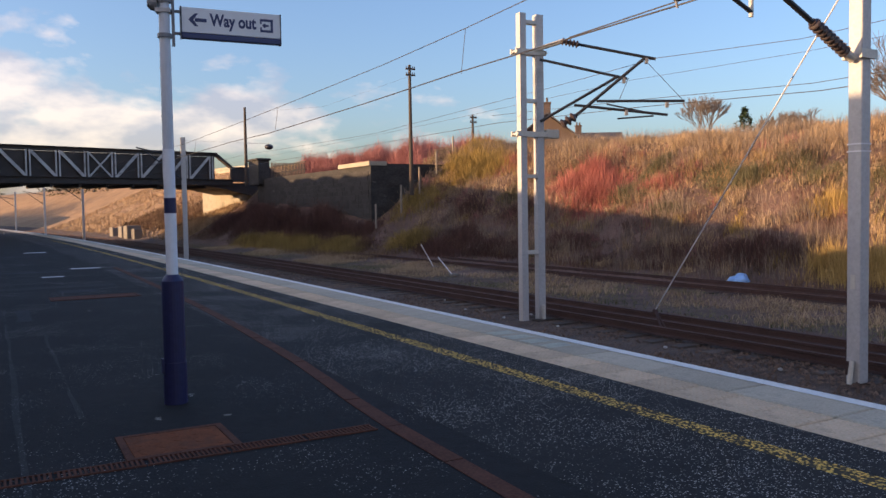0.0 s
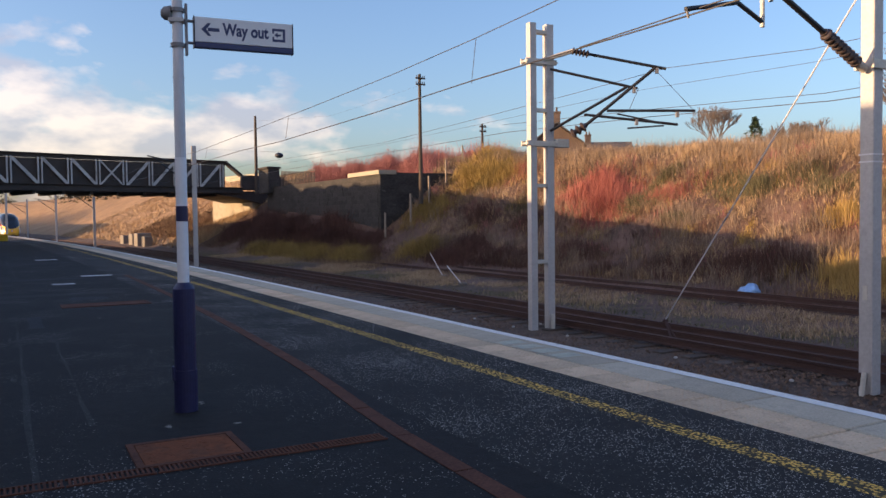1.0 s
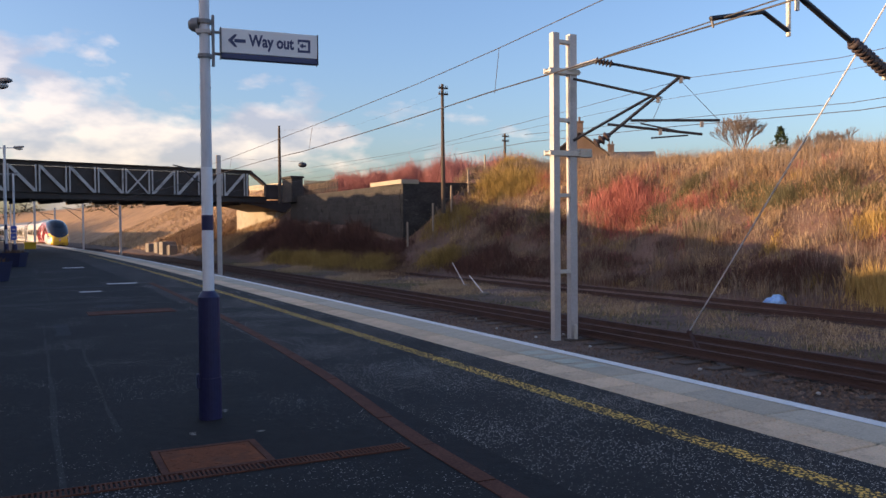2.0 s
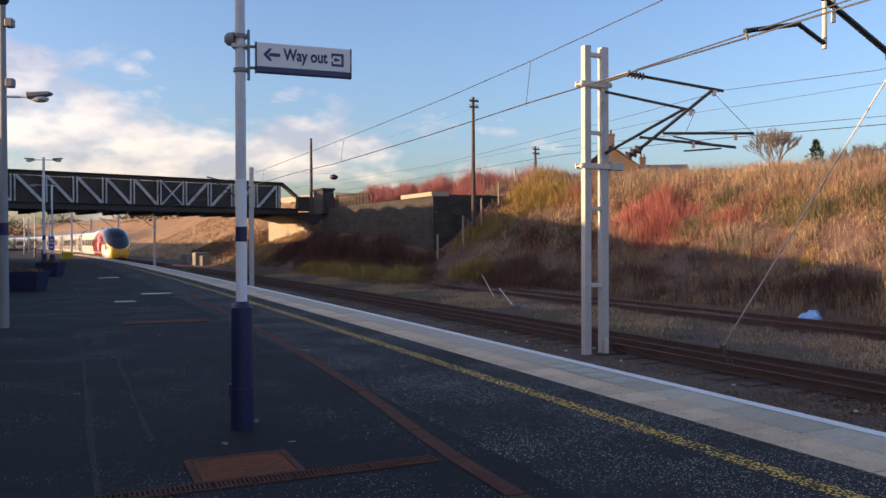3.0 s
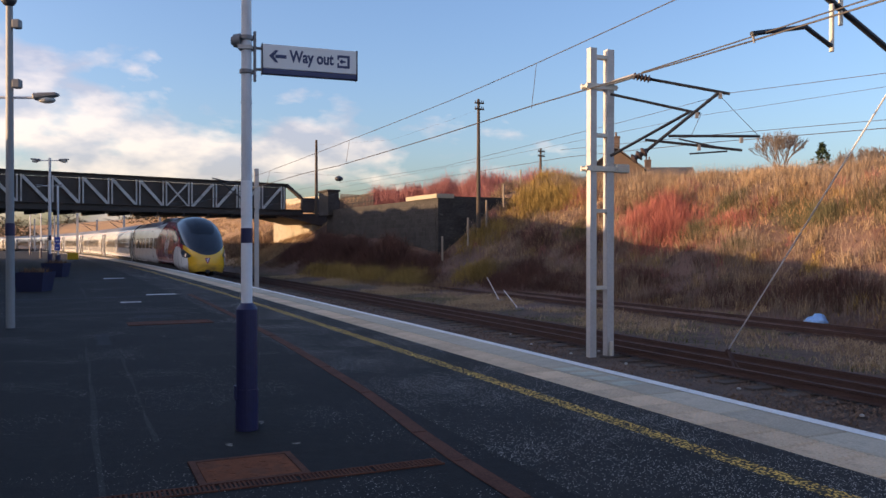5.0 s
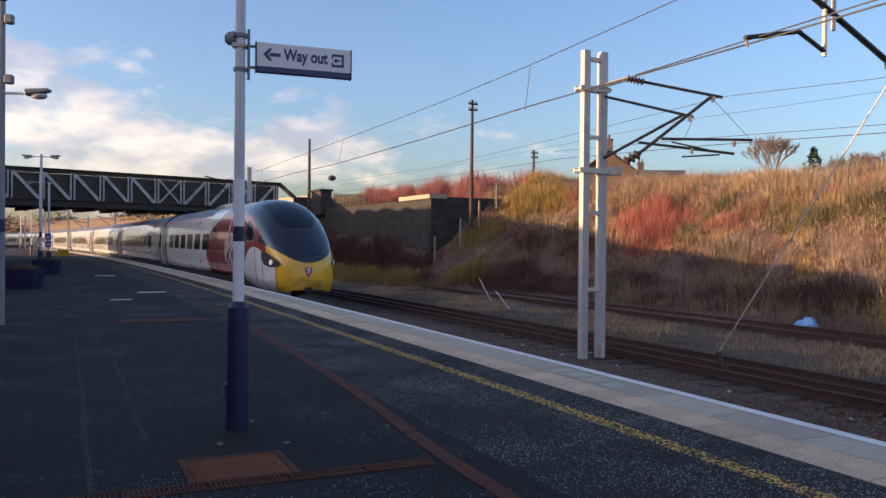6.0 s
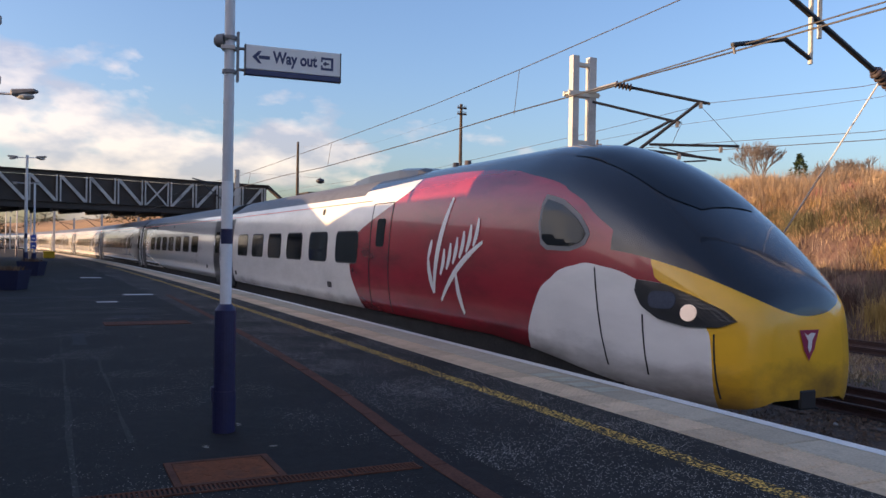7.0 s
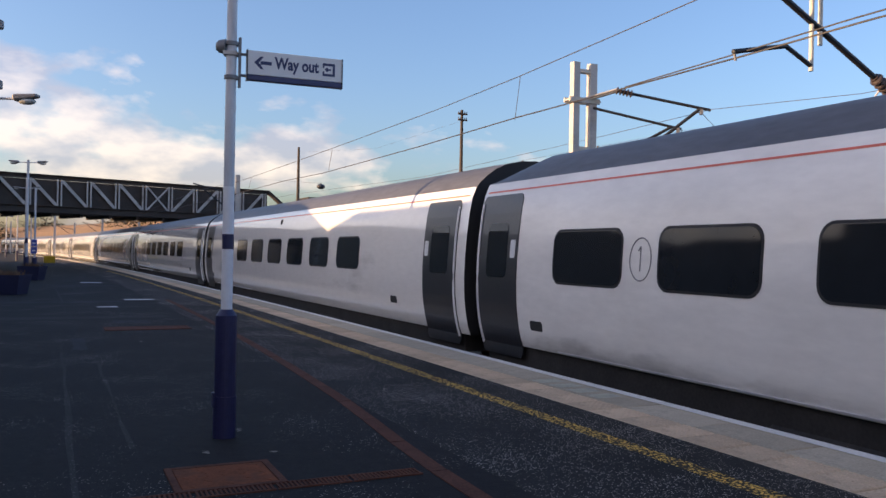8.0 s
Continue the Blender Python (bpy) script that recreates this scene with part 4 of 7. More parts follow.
def side_x(off, z):
    w, b, t = shell(off)
    f = (z - b) / (t - b)
    for (x1, f1), (x0, f0) in zip(RING, RING[1:]):
        if f0 <= f <= f1:
            return w * (x0 + (x1 - x0) * (f - f0) / (f1 - f0))
    return w * (RING[0][0] if f > 1 else RING[-1][0])


def loft(bm, offs, mid, k0, k1, chamfer=()):
    """Skin between ring points k0 and k1 on both sides."""
    rows = []
    for o in offs:
        w, b, t = shell(o)
        fk = RING[ROOF_K][1]
        q = dict(chamfer).get(o, 1.0)      # the roof slopes down to the coach end
        half = [(x * w, b + (fk + (f - fk) * q if f > fk else f) * (t - b)) for x, f in RING[k0:k1 + 1]]
        full = ([(-x, z) for x, z in half[::-1]] + (half[1:] if k0 == 0 else half))
        rows.append([bm.verts.new((x, o + mid, z)) for x, z in full])
    gap = (k1 - k0) if k0 > 0 else -1
    for r0, r1 in zip(rows, rows[1:]):
        for j in range(len(r0) - 1):
            if j == gap:
                continue
            bm.faces.new((r0[j], r0[j + 1], r1[j + 1], r1[j]))
    return rows


def decal(name, outline, material, parent, mid, side=-1, eps=0.008, rows=10, label=""):
    """A thin pane on the coach side, its outline given as (offset, height); the sides of the pane turn in to the skin."""
    zs = [z for _, z in outline]
    z0, z1 = min(zs), max(zs)
    bm = bmesh.new()
    prev = None
    for i in range(rows + 1):
        z = z0 + (z1 - z0) * (0.5 - 0.499 * math.cos(math.pi * i / rows))
        xs = []
        for (a, za), (b, zb) in zip(outline, outline[1:] + outline[:1]):
            if (za - z) * (zb - z) < 0:
                xs.append(a + (b - a) * (z - za) / (zb - za))
        if len(xs) < 2:
            continue
        lo, hi = min(xs), max(xs)
        row = []
        for j in range(15):
            o = lo + (hi - lo) * j / 14
            row.append(bm.verts.new((side * (side_x(o, z) + eps), o + mid, z)))
        if prev:
            for j in range(14):
                bm.faces.new((prev[j], prev[j + 1], row[j + 1], row[j]))
        prev = row
    ed = [e for e in bm.edges if e.is_boundary]
    r = bmesh.ops.extrude_edge_only(bm, edges=ed)
    bmesh.ops.translate(bm, vec=(-side * (eps + 0.004), 0, 0), verts=[v for v in r["geom"] if isinstance(v, bmesh.types.BMVert)])
    bmesh.ops.recalc_face_normals(bm, faces=bm.faces)
    return part(name, bm, material, parent, label, smooth=False)


def rrect(o0, o1, z0, z1, r, n=5):
    pts = []
    for cx, cz, a0 in ((o1 - r, z1 - r, 0), (o0 + r, z1 - r, 90), (o0 + r, z0 + r, 180), (o1 - r, z0 + r, 270)):
        for i in range(n + 1):
            a = radians(a0 + 90 * i / n)
            pts.append((cx + r * math.cos(a), cz + r * math.sin(a)))
    return pts


def stroke(bm, pts, width, mid, eps=0.012, side=-1):
    """A ribbon laid on the coach side along (offset, height) points, tapering to its ends."""
    n, prev = len(pts), None
    for i, (o, z) in enumerate(pts):
        a, b = pts[max(0, i - 1)], pts[min(n - 1, i + 1)]
        t = Vector((b[0] - a[0], b[1] - a[1])).normalized()
        w = width * (0.35 + 0.65 * math.sin(math.pi * (i + 0.6) / (n + 0.2)))
        q = [(o - t.y * w / 2, z + t.x * w / 2), (o + t.y * w / 2, z - t.x * w / 2)]
        row = [bm.verts.new((side * (side_x(x, y) + eps), x + mid, y)) for x, y in q]
        if prev:
            bm.faces.new((prev[0], prev[1], row[1], row[0]))
        prev = row


def bogie(parent, y):
    bm = bmesh.new()
    for x in (-0.98, 0.98):
        box(bm, (x - 0.09, y - 1.75, -0.42), (x + 0.09, y + 1.75, -0.2), bev=0.03)
        for dy in (-1.35, 1.35):
            box(bm, (x - 0.13, y + dy - 0.2, -0.5), (x + 0.13, y + dy + 0.2, -0.16), bev=0.03)
        box(bm, (x - 0.16, y - 0.35, -0.36), (x + 0.16, y + 0.35, -0.02), bev=0.03)
    box(bm, (-0.95, y - 0.3, -0.4), (0.95, y + 0.3, -0.1))
    part("bogie_frame", bm, UNDERFRAME, parent)
    for dy in (-1.35, 1.35):
        bm = bmesh.new()
        for x in (-0.7175, 0.7175):
            tube(bm, (x - 0.065, y + dy, RAIL_Z + 0.425), (x + 0.065, y + dy, RAIL_Z + 0.425), 0.425, n=24)
        tube(bm, (-0.72, y + dy, RAIL_Z + 0.425), (0.72, y + dy, RAIL_Z + 0.425), 0.09, n=12)
        part("wheelset", bm, RUST_DARK, parent)


def coach(name, o0, o1, mid, lead=False, doors=(), windows=(), label=""):
    """One vehicle between offsets o0 (front) and o1 (rear)."""
    c = thing(name, Matrix.Identity(4), label, "train coach", "coaches of the train")
    if lead:
        offs = [o1, o1 - 0.15] + [o1 - 0.15 - (o1 - 0.15 - NOSE0) * i / 24 for i in range(1, 25)]
        offs += [NOSE0 + (NOSE1 - NOSE0) * (1 - (1 - i / 46) ** 1.6) for i in range(1, 47)]
    else:
        offs = [o1 - (o1 - o0) * i / 26 for i in range(27)]
    bm = bmesh.new()
    if lead:
        k = offs.index(min(offs, key=lambda o: abs(o + 14.6)))
        loft(bm, offs[:k + 1], mid, ROOF_K, len(RING) - 1)
        rows = loft(bm, offs[k:], mid, 0, len(RING) - 1)
        f = bm.faces.new(rows[-1])
        bmesh.ops.remove_doubles(bm, verts=bm.verts, dist=0.0005)
    else:
        loft(bm, offs, mid, ROOF_K, len(RING) - 1)
    bmesh.ops.recalc_face_normals(bm, faces=bm.faces)
    part("body", bm, LEAD_PAINT if lead else BODY_WHITE, c, smooth=True)
    bm = bmesh.new()
    loft(bm, offs[:k + 1] if lead else offs, mid, 0, ROOF_K, ((offs[0], 0.25), (offs[1], 0.5)) if lead else ())
    bmesh.ops.recalc_face_normals(bm, faces=bm.faces)
    part("roof", bm, TRAIN_ROOF, c, "dark grey roof", smooth=True)
    # ends
    for o, sg in (((o1, 1),) if lead else ((o0, -1), (o1, 1))):
        bm = bmesh.new()
        w, b, t = W0, ZB, ZT
        ring = [(x * w, b + (min(f, 0.86) if lead else f) * (t - b)) for x, f in RING]
        bm.faces.new([bm.verts.new((x, o + mid, z)) for x, z in [(-x, z) for x, z in ring[::-1]] + ring[1:]])
        box(bm, (-0.6, o + mid + min(0, sg * 0.26), 0.0), (0.6, o + mid + max(0, sg * 0.26), 2.3))
        part("gangway", bm, SEAL, c, "black rubber gangway")
    # underframe
    bm = bmesh.new()
    f0 = -23.9 if lead else o0
    box(bm, (-1.16, f0 + mid + 0.3, -0.16), (1.16, o1 + mid - 0.1, 0.2))
    part("underframe", bm, UNDERFRAME, c)
    for q in range(5):
        bm = bmesh.new()
        y = f0 + mid + (o1 - f0) * (0.28 + 0.1 * q)
        box(bm, (-1.2, y, -0.5), (1.2, y + (o1 - f0) * 0.075, -0.1), bev=0.04)
        part("equipment_case", bm, UNDERFRAME, c)
    for y in (f0 + 4.0, o1 - 3.6):
        bogie(c, y + mid)
    # glazing, doors, stripe
    for sd in (-1, 1):
        for a in windows:
            decal("window_seal", rrect(a - 0.03, a + 1.48, 1.11, 1.85, 0.17), SEAL, c, mid, sd, 0.008, 16)
            decal("window", rrect(a, a + 1.45, 1.14, 1.82, 0.15), TRAIN_GLASS, c, mid, sd, 0.014, 16)
        for a, b in doors:
            decal("door", rrect(a, b, -0.04, 2.42, 0.1), DOOR_GREY, c, mid, sd, 0.012, 18, "dark grey sliding door")
            decal("door_window", rrect(a + 0.3, b - 0.3, 1.15, 1.98, 0.09), TRAIN_GLASS, c, mid, sd, 0.018, 8)
            decal("notice", rrect(b - 0.2 if a < mid * -1 + 0 else a + 0.06, b - 0.06 if a < mid * -1 + 0 else a + 0.2, 1.45, 1.72, 0.01), SIGN_WHITE, c, mid, sd, 0.018, 3, "small white notice")
            bm = bmesh.new()
            ed = a if (a + b) / 2 > (o0 + o1) / 2 else b
            for e in ((b - 0.03) if (a + b) / 2 > (o0 + o1) / 2 else (a + 0.03),):
                zz = [0.1 + 2.2 * i / 12 for i in range(13)]
                sweep(bm, [(sd * (side_x(e, zv) + 0.022), e + mid, zv) for zv in zz], 0.02, 8)
            part("grab_rail", bm, POST_WHITE, c, "bright vertical grab rail")
        bm = bmesh.new()
        stripe_end = -15.2 if lead else o0 + 0.1
        prev = None
        for i in range(31):
            o = o1 - 0.1 + (stripe_end - o1 + 0.1) * i / 30
            row = [bm.verts.new((sd * (side_x(o, z) + 0.004), o + mid, z)) for z in (2.465, 2.49)]
            if prev:
                bm.faces.new((prev[0], prev[1], row[1], row[0]))
            prev = row
        part("stripe", bm, STRIPE, c, "thin orange red stripe under the roof")
        decal("sill_strip", rrect(o1 - 8.0, o1 - 2.2, 0.16, 0.185, 0.01), GRABRAIL, c, mid, sd, 0.012, 3, "bright strip along the lower edge")
        for o, z in ((o1 - 1.4 - 0.4, 0.42), (o0 + (12.6 if lead else 3.0), 0.5)):
            decal("vent", rrect(o - 0.12, o + 0.2, z, z + 0.14, 0.02), SEAL, c, mid, sd, 0.006, 3)
        o = o1 - 11.75
        decal("side_lamp", rrect(o - 0.07, o + 0.07, 2.27, 2.41, 0.02), SEAL, c, mid, sd, 0.02, 3)
    return c


LEAD_WIN = [-3.9, -6.05, -8.18, -10.32, -12.48, -14.62]
def lead_coach():
    c = coach("leading_coach", NOSE1, -0.2, LEAD_MID, True, [(-1.46, -0.24)], LEAD_WIN,
              "silver, red and yellow leading coach with streamlined nose")
    mid = LEAD_MID
    # windscreen
    bm = bmesh.new()
    offs = [-22.0 - 2.1 * i / 16 for i in range(17)]
    prev = None
    for o in offs:
        w, b, t = shell(o)
        f = (o + 22.0) / -2.1
        keep = 0.60 - 0.06 * f
        row = []
        for j in range(13):
            x = w * keep * (j / 6 - 1) * (1.0 if f < 0.75 else (1 - ((f - 0.75) / 0.25) ** 2 * 0.35))
            zz = None
            for (x1, f1), (x0, f0) in zip(RING, RING[1:]):
                if x1 * w <= abs(x) <= x0 * w:
                    zz = b + (t - b) * (f1 + (f0 - f1) * (abs(x) - x1 * w) / ((x0 - x1) * w))
                    break
            row.append(bm.verts.new((x, o + mid - 0.006, zz + 0.01)))
        if prev:
            for j in range(12):
                bm.faces.new((prev[j], row[j], row[j + 1], prev[j + 1]))
        prev = row
    part("windscreen", bm, TRAIN_GLASS, c, "large dark curved windscreen", smooth=True)
    for sd in (-1, 1):
        hl = decal("headlight", [(-23.9, 1.16), (-24.25, 1.13), (-24.65, 1.0), (-24.98, 0.86), (-25.1, 0.75), (-24.95, 0.67), (-24.6, 0.66), (-24.25, 0.72), (-24.0, 0.85), (-23.88, 1.02)], TRAIN_BLACK, c, mid, sd, 0.03, 18, "dark almond headlight cluster")
        decal("lamp_and_reflection", rrect(-24.72, -24.54, 0.72, 0.91, 0.09), LAMP_LIT, hl, mid, sd, 0.045, 8, "lit round lamp")
        # bluish reflection in the dark cluster, painted on as an oblong patch
        decal("lamp_and_reflection", rrect(-24.46, -24.1, 0.84, 1.04, 0.09), HEADLIGHT_REFLECTION, hl, mid, sd, 0.04, 8)
        decal("cab_window_frame", [(-21.97, 2.27), (-22.36, 2.19), (-22.76, 1.97), (-23.01, 1.73), (-22.92, 1.55), (-22.62, 1.48), (-22.13, 1.485), (-21.95, 1.56), (-21.86, 1.85), (-21.88, 2.15)], LAMP_GREY, c, mid, sd, 0.006, 14, "grey window surround")
        decal("cab_window", [(-22.02, 2.2), (-22.35, 2.12), (-22.72, 1.92), (-22.93, 1.72), (-22.86, 1.6), (-22.6, 1.545), (-22.15, 1.55), (-22.0, 1.62), (-21.93, 1.85), (-21.95, 2.1)], TRAIN_GLASS, c, mid, sd, 0.018, 12, "rounded cab side window")
        decal("cab_door_window", rrect(-16.15, -15.72, 1.5, 2.08, 0.08), TRAIN_GLASS, c, mid, sd, 0.01, 8)
        # shut lines of the luggage door and fairings
        for pts in ([(-15.38, 0.2 + 0.1 * i) for i in range(23)], [(-16.45, 0.2 + 0.1 * i) for i in range(23)], [(-15.38 - 0.107 * i, 2.4) for i in range(11)],
                    [(-23.15 - 0.02 * i, 1.28 - 0.1 * i) for i in range(13)], [(-24.0 - 0.01 * i, 0.75 - 0.1 * i) for i in range(8)],
                    [(-24.9 - 0.008 * i, 0.6 - 0.1 * i) for i in range(8)]):
            bm = bmesh.new()
            sweep(bm, [(sd * (side_x(*a) + 0.001), a[0] + mid, a[1]) for a in pts], 0.011, 5)
            part("shut_line", bm, SEAL, c)
    bm = bmesh.new()
    ring = [(-4.265 + 0.19 * math.cos(radians(12 * i)), 1.47 + 0.25 * math.sin(radians(12 * i))) for i in range(31)]
    for a, b in zip(ring, ring[1:]):
        tube(bm, (-side_x(*a) - 0.003, a[0] + mid, a[1]), (-side_x(*b) - 0.003, b[0] + mid, b[1]), 0.008, n=4)
    part("class_ring", bm, LAMP_GREY, c, "thin grey ring")
    bm = bmesh.new()
    for a, b in (((-4.265, 1.33), (-4.265, 1.62)), ((-4.265, 1.62), (-4.225, 1.57))):
        tube(bm, (-side_x(*a) - 0.003, a[0] + mid, a[1]), (-side_x(*b) - 0.003, b[0] + mid, b[1]), 0.009, n=4)
    part("class_number", bm, LAMP_GREY, c, "grey number 1")
    # brush-stroke emblem on the red field, as plain white strokes
    bm = bmesh.new()
    def arc(a, b, bend, n=9):
        out = []
        for i in range(n):
            t = i / (n - 1)
            out.append((a[0] + (b[0] - a[0]) * t + bend * math.sin(math.pi * t) * -(b[1] - a[1]), a[1] + (b[1] - a[1]) * t + bend * math.sin(math.pi * t) * (b[0] - a[0])))
        return out
    ex, ez = -0.24, 0.08          # where the emblem sits on the field
    strokes = [((-18.10, 1.25), (-18.35, 0.62), 0.05, 0.14), ((-18.10, 1.2), (-18.22, 1.55), 0.0, 0.12),
               ((-18.35, 0.62), (-18.88, 2.28), -0.06, 0.16), ((-20.08, 1.52), (-18.62, 0.5), 0.06, 0.12), ((-19.2, 1.0), (-19.45, 0.34), 0.04, 0.13)]
    for k in range(6):
        x = -18.62 - 0.23 * k
        strokes.append(((x, 0.95 + 0.1 * k), (x - 0.12, 1.40 + 0.1 * k), 0.08, 0.12))
    for a, b, bend, wide in strokes:
        stroke(bm, arc((a[0] + ex, a[1] + ez), (b[0] + ex, b[1] + ez), bend, 11), wide, mid)
    part("emblem", bm, WHITE_STROKE, c, "white brush-stroke emblem")
    # small crest on the nose
    bm = bmesh.new()
    yn = NOSE1 + mid
    for pts, q in (([(-0.15, 0.66), (0.15, 0.66), (0.08, 0.44), (0.0, 0.32), (-0.08, 0.44)], 0),):
        bm.faces.new([bm.verts.new((x, yn - 0.012, z)) for x, z in pts])
    part("crest", bm, CREST_RED, c, "small maroon shield")
    bm = bmesh.new()
    bm.faces.new([bm.verts.new((x, yn - 0.018, z)) for x, z in ((-0.09, 0.63), (-0.03, 0.6), (0.02, 0.63), (0.09, 0.62), (0.04, 0.54), (0.03, 0.46), (0.0, 0.4), (-0.03, 0.47), (-0.02, 0.54))])
    part("crest_mark", bm, WHITE_STROKE, c)
    bm = bmesh.new()
    box(bm, (-0.13, yn - 0.015, -0.22), (0.13, yn + 0.4, 0.0), bev=0.02)
    part("coupler_hatch", bm, SEAL, c)
    return c


def coach_follow():
    o0, o1 = 0.2, 23.7
    win = [o0 + 5.0 + 2.155 * i for i in range(7)]
    return coach("coach", o0, o1, -11.95, False, [(0.52, 1.82), (22.08, 23.38)], win, "silver white passenger coach with dark windows and doors")


def lead_roof(c):
    """Low black equipment housing along the leading coach's roof."""
    mid = LEAD_MID
    bm = bmesh.new()
    rows = []
    for o, w, z in ((-16.9, 0.5, 3.0), (-16.3, 0.7, 3.14), (-15.4, 0.74, 3.2), (-13.6, 0.74, 3.2), (-12.6, 0.7, 3.14), (-11.4, 0.5, 3.02)):
        rows.append([bm.verts.new((x, o + mid, zz)) for x, zz in ((-w, 2.92), (-w * 0.93, z - 0.05), (-w * 0.7, z), (w * 0.7, z), (w * 0.93, z - 0.05), (w, 2.92))])
    for a, b in zip(rows, rows[1:]):
        for j in range(5):
            bm.faces.new((a[j], a[j + 1], b[j + 1], b[j]))
    bm.faces.new(rows[0][::-1])
    bm.faces.new(rows[-1])
    bmesh.ops.recalc_face_normals(bm, faces=bm.faces)
    part("roof_housing", bm, TRAIN_BLACK, c, "low black roof housing")
    for o in (-17.3, -17.8):
        bm = bmesh.new()
        tube(bm, (-0.3, o + mid, 2.98), (-0.3, o + mid, 3.17), 0.09, 0.06, 10)
        part("roof_insulator", bm, INSULATOR, c)


LEAD = lead_coach()
lead_roof(LEAD)
COACH = coach_follow()
COACHES = [COACH] + [copy_thing(COACH, Matrix.Identity(4)) for _ in range(7)]


def joint_s(t):
    """Where the first coupling stands along the platform at t seconds."""
    return 11.75 - 19.83 * (t - 7.6) + 1.25 * (0.0 if t > 7 else (7 - t) ** 2 / 2.8 if t > 5.6 else 6.3 - t)


def motions():
    ts = [0.25 * i for i in range(33)]
    walk(LEAD, [(t, fr(joint_s(t) - LEAD_MID, TRAIN_D, 0.0)) for t in ts])
    for k, c in enumerate(COACHES):
        walk(c, [(t, fr(joint_s(t) + 11.95 + 23.9 * k, TRAIN_D, 0.0)) for t in ts])


# ---- unseen station building added behind the platform, its roofline shaped to cast the shade ----
def station():
    st = thing("station_building", fr(0, -12, 0), "unseen sandstone building added along the rear of the platform to shade it", "building")
    inv = fr(0, -12, 0).inverted()
    # heights follow the shade edge wanted on train and bank; jitter breaks it up
    ridge = ((-30, 4.9), (7.0, 4.9), (7.15, 3.8), (12.6, 3.8), (14.5, 3.4), (17, 4.15), (20, 4.35), (25, 4.75), (29, 5.1), (34, 5.8), (38, 6.4), (42, 6.7), (46, 7.0), (58, 7.3), (60, 4.7), (80, 4.4))
    rr = random.Random(17)
    fine = []
    for (s0, h0), (s1, h1) in zip(ridge, ridge[1:]):
        k = max(1, round((s1 - s0) / 1.3)) if s0 > 12 else 1
        fine += [(s0 + (s1 - s0) * i / k, h0 + (h1 - h0) * i / k + (rr.uniform(-0.16, 0.16) if i else 0.0)) for i in range(k)]
    for (s0, h0), (s1, h1) in zip(fine, fine[1:] + [ridge[-1]]):
        for name, da, db, lo_z, hi_z, mt in (("wall", -18.0, -12.0, None, 0.0, SHADE_BUILDING_WALL), ("roof", -18.3, -11.9, 0.01, 0.16, SLATE)):
            bm = bmesh.new()
            c = [(inv @ at(s, d, 0), h) for s, d, h in ((s0, da, h0), (s0, db, h0), (s1, db, h1), (s1, da, h1))]
            lo = [bm.verts.new((p.x, p.y, 0.0 if lo_z is None else h + lo_z)) for p, h in c]
            hi = [bm.verts.new((p.x, p.y, h + hi_z)) for p, h in c]
            for i in range(4):
                bm.faces.new((lo[i], lo[(i + 1) % 4], hi[(i + 1) % 4], hi[i]))
            bm.faces.new(hi)
            bm.faces.new(lo[::-1])
            bmesh.ops.recalc_face_normals(bm, faces=bm.faces)
            part(name, bm, mt, st)


station()


# ---- platform surface: drains, covers, marks ----
def drain_run():
    """Rusty lid of the drain along the platform, and the slotted channel across it."""
    dr = thing("platform_drain", fr(-3, -3.3, 0), "long rusty steel drain cover let into the asphalt", "drain")
    inv = fr(-3, -3.3, 0).inverted()
    n = 26
    for i in range(n):
        s0, s1 = -6.5 + 0.9 * i, -6.5 + 0.9 * i + 0.885
        dd = [hermite(s, (-7, -3, 0, 6, 17), (-3.42, -3.33, -3.08, -2.82, -2.6)) for s in (s0, s1)]
        bm = bmesh.new()
        q = [inv @ at(s, d + e, 0.0) for s, d in zip((s0, s1), dd) for e in (-0.065, 0.065)]
        lo = [bm.verts.new((p.x, p.y, 0.001)) for p in q]
        hi = [bm.verts.new((p.x, p.y, 0.005 + 0.0015 * (i % 2))) for p in q]
        for a, b in ((0, 1), (1, 3), (3, 2), (2, 0)):
            bm.faces.new((lo[a], lo[b], hi[b], hi[a]))
        bm.faces.new((hi[0], hi[1], hi[3], hi[2]))
        bmesh.ops.recalc_face_normals(bm, faces=bm.faces)
        part("cover_plate", bm, RUST_DARK, dr)
    for i in range(9):
        d0 = -3.46 - 0.5 * i
        g = bmesh.new()
        box(g, (d0 - 0.49 + 3.3, 0.06, 0.001), (d0 + 3.3, 0.075, 0.010))
        box(g, (d0 - 0.49 + 3.3, 0.195, 0.001), (d0 + 3.3, 0.21, 0.010))
        for k in range(17):
            x = d0 - 0.475 + 0.0285 * k + 3.3
            box(g, (x, 0.075, 0.001), (x + 0.014, 0.195, 0.009))
        grate = part("grating", g, RUST_DARK, dr, "slotted rusty grating")
    return dr


drain_run()


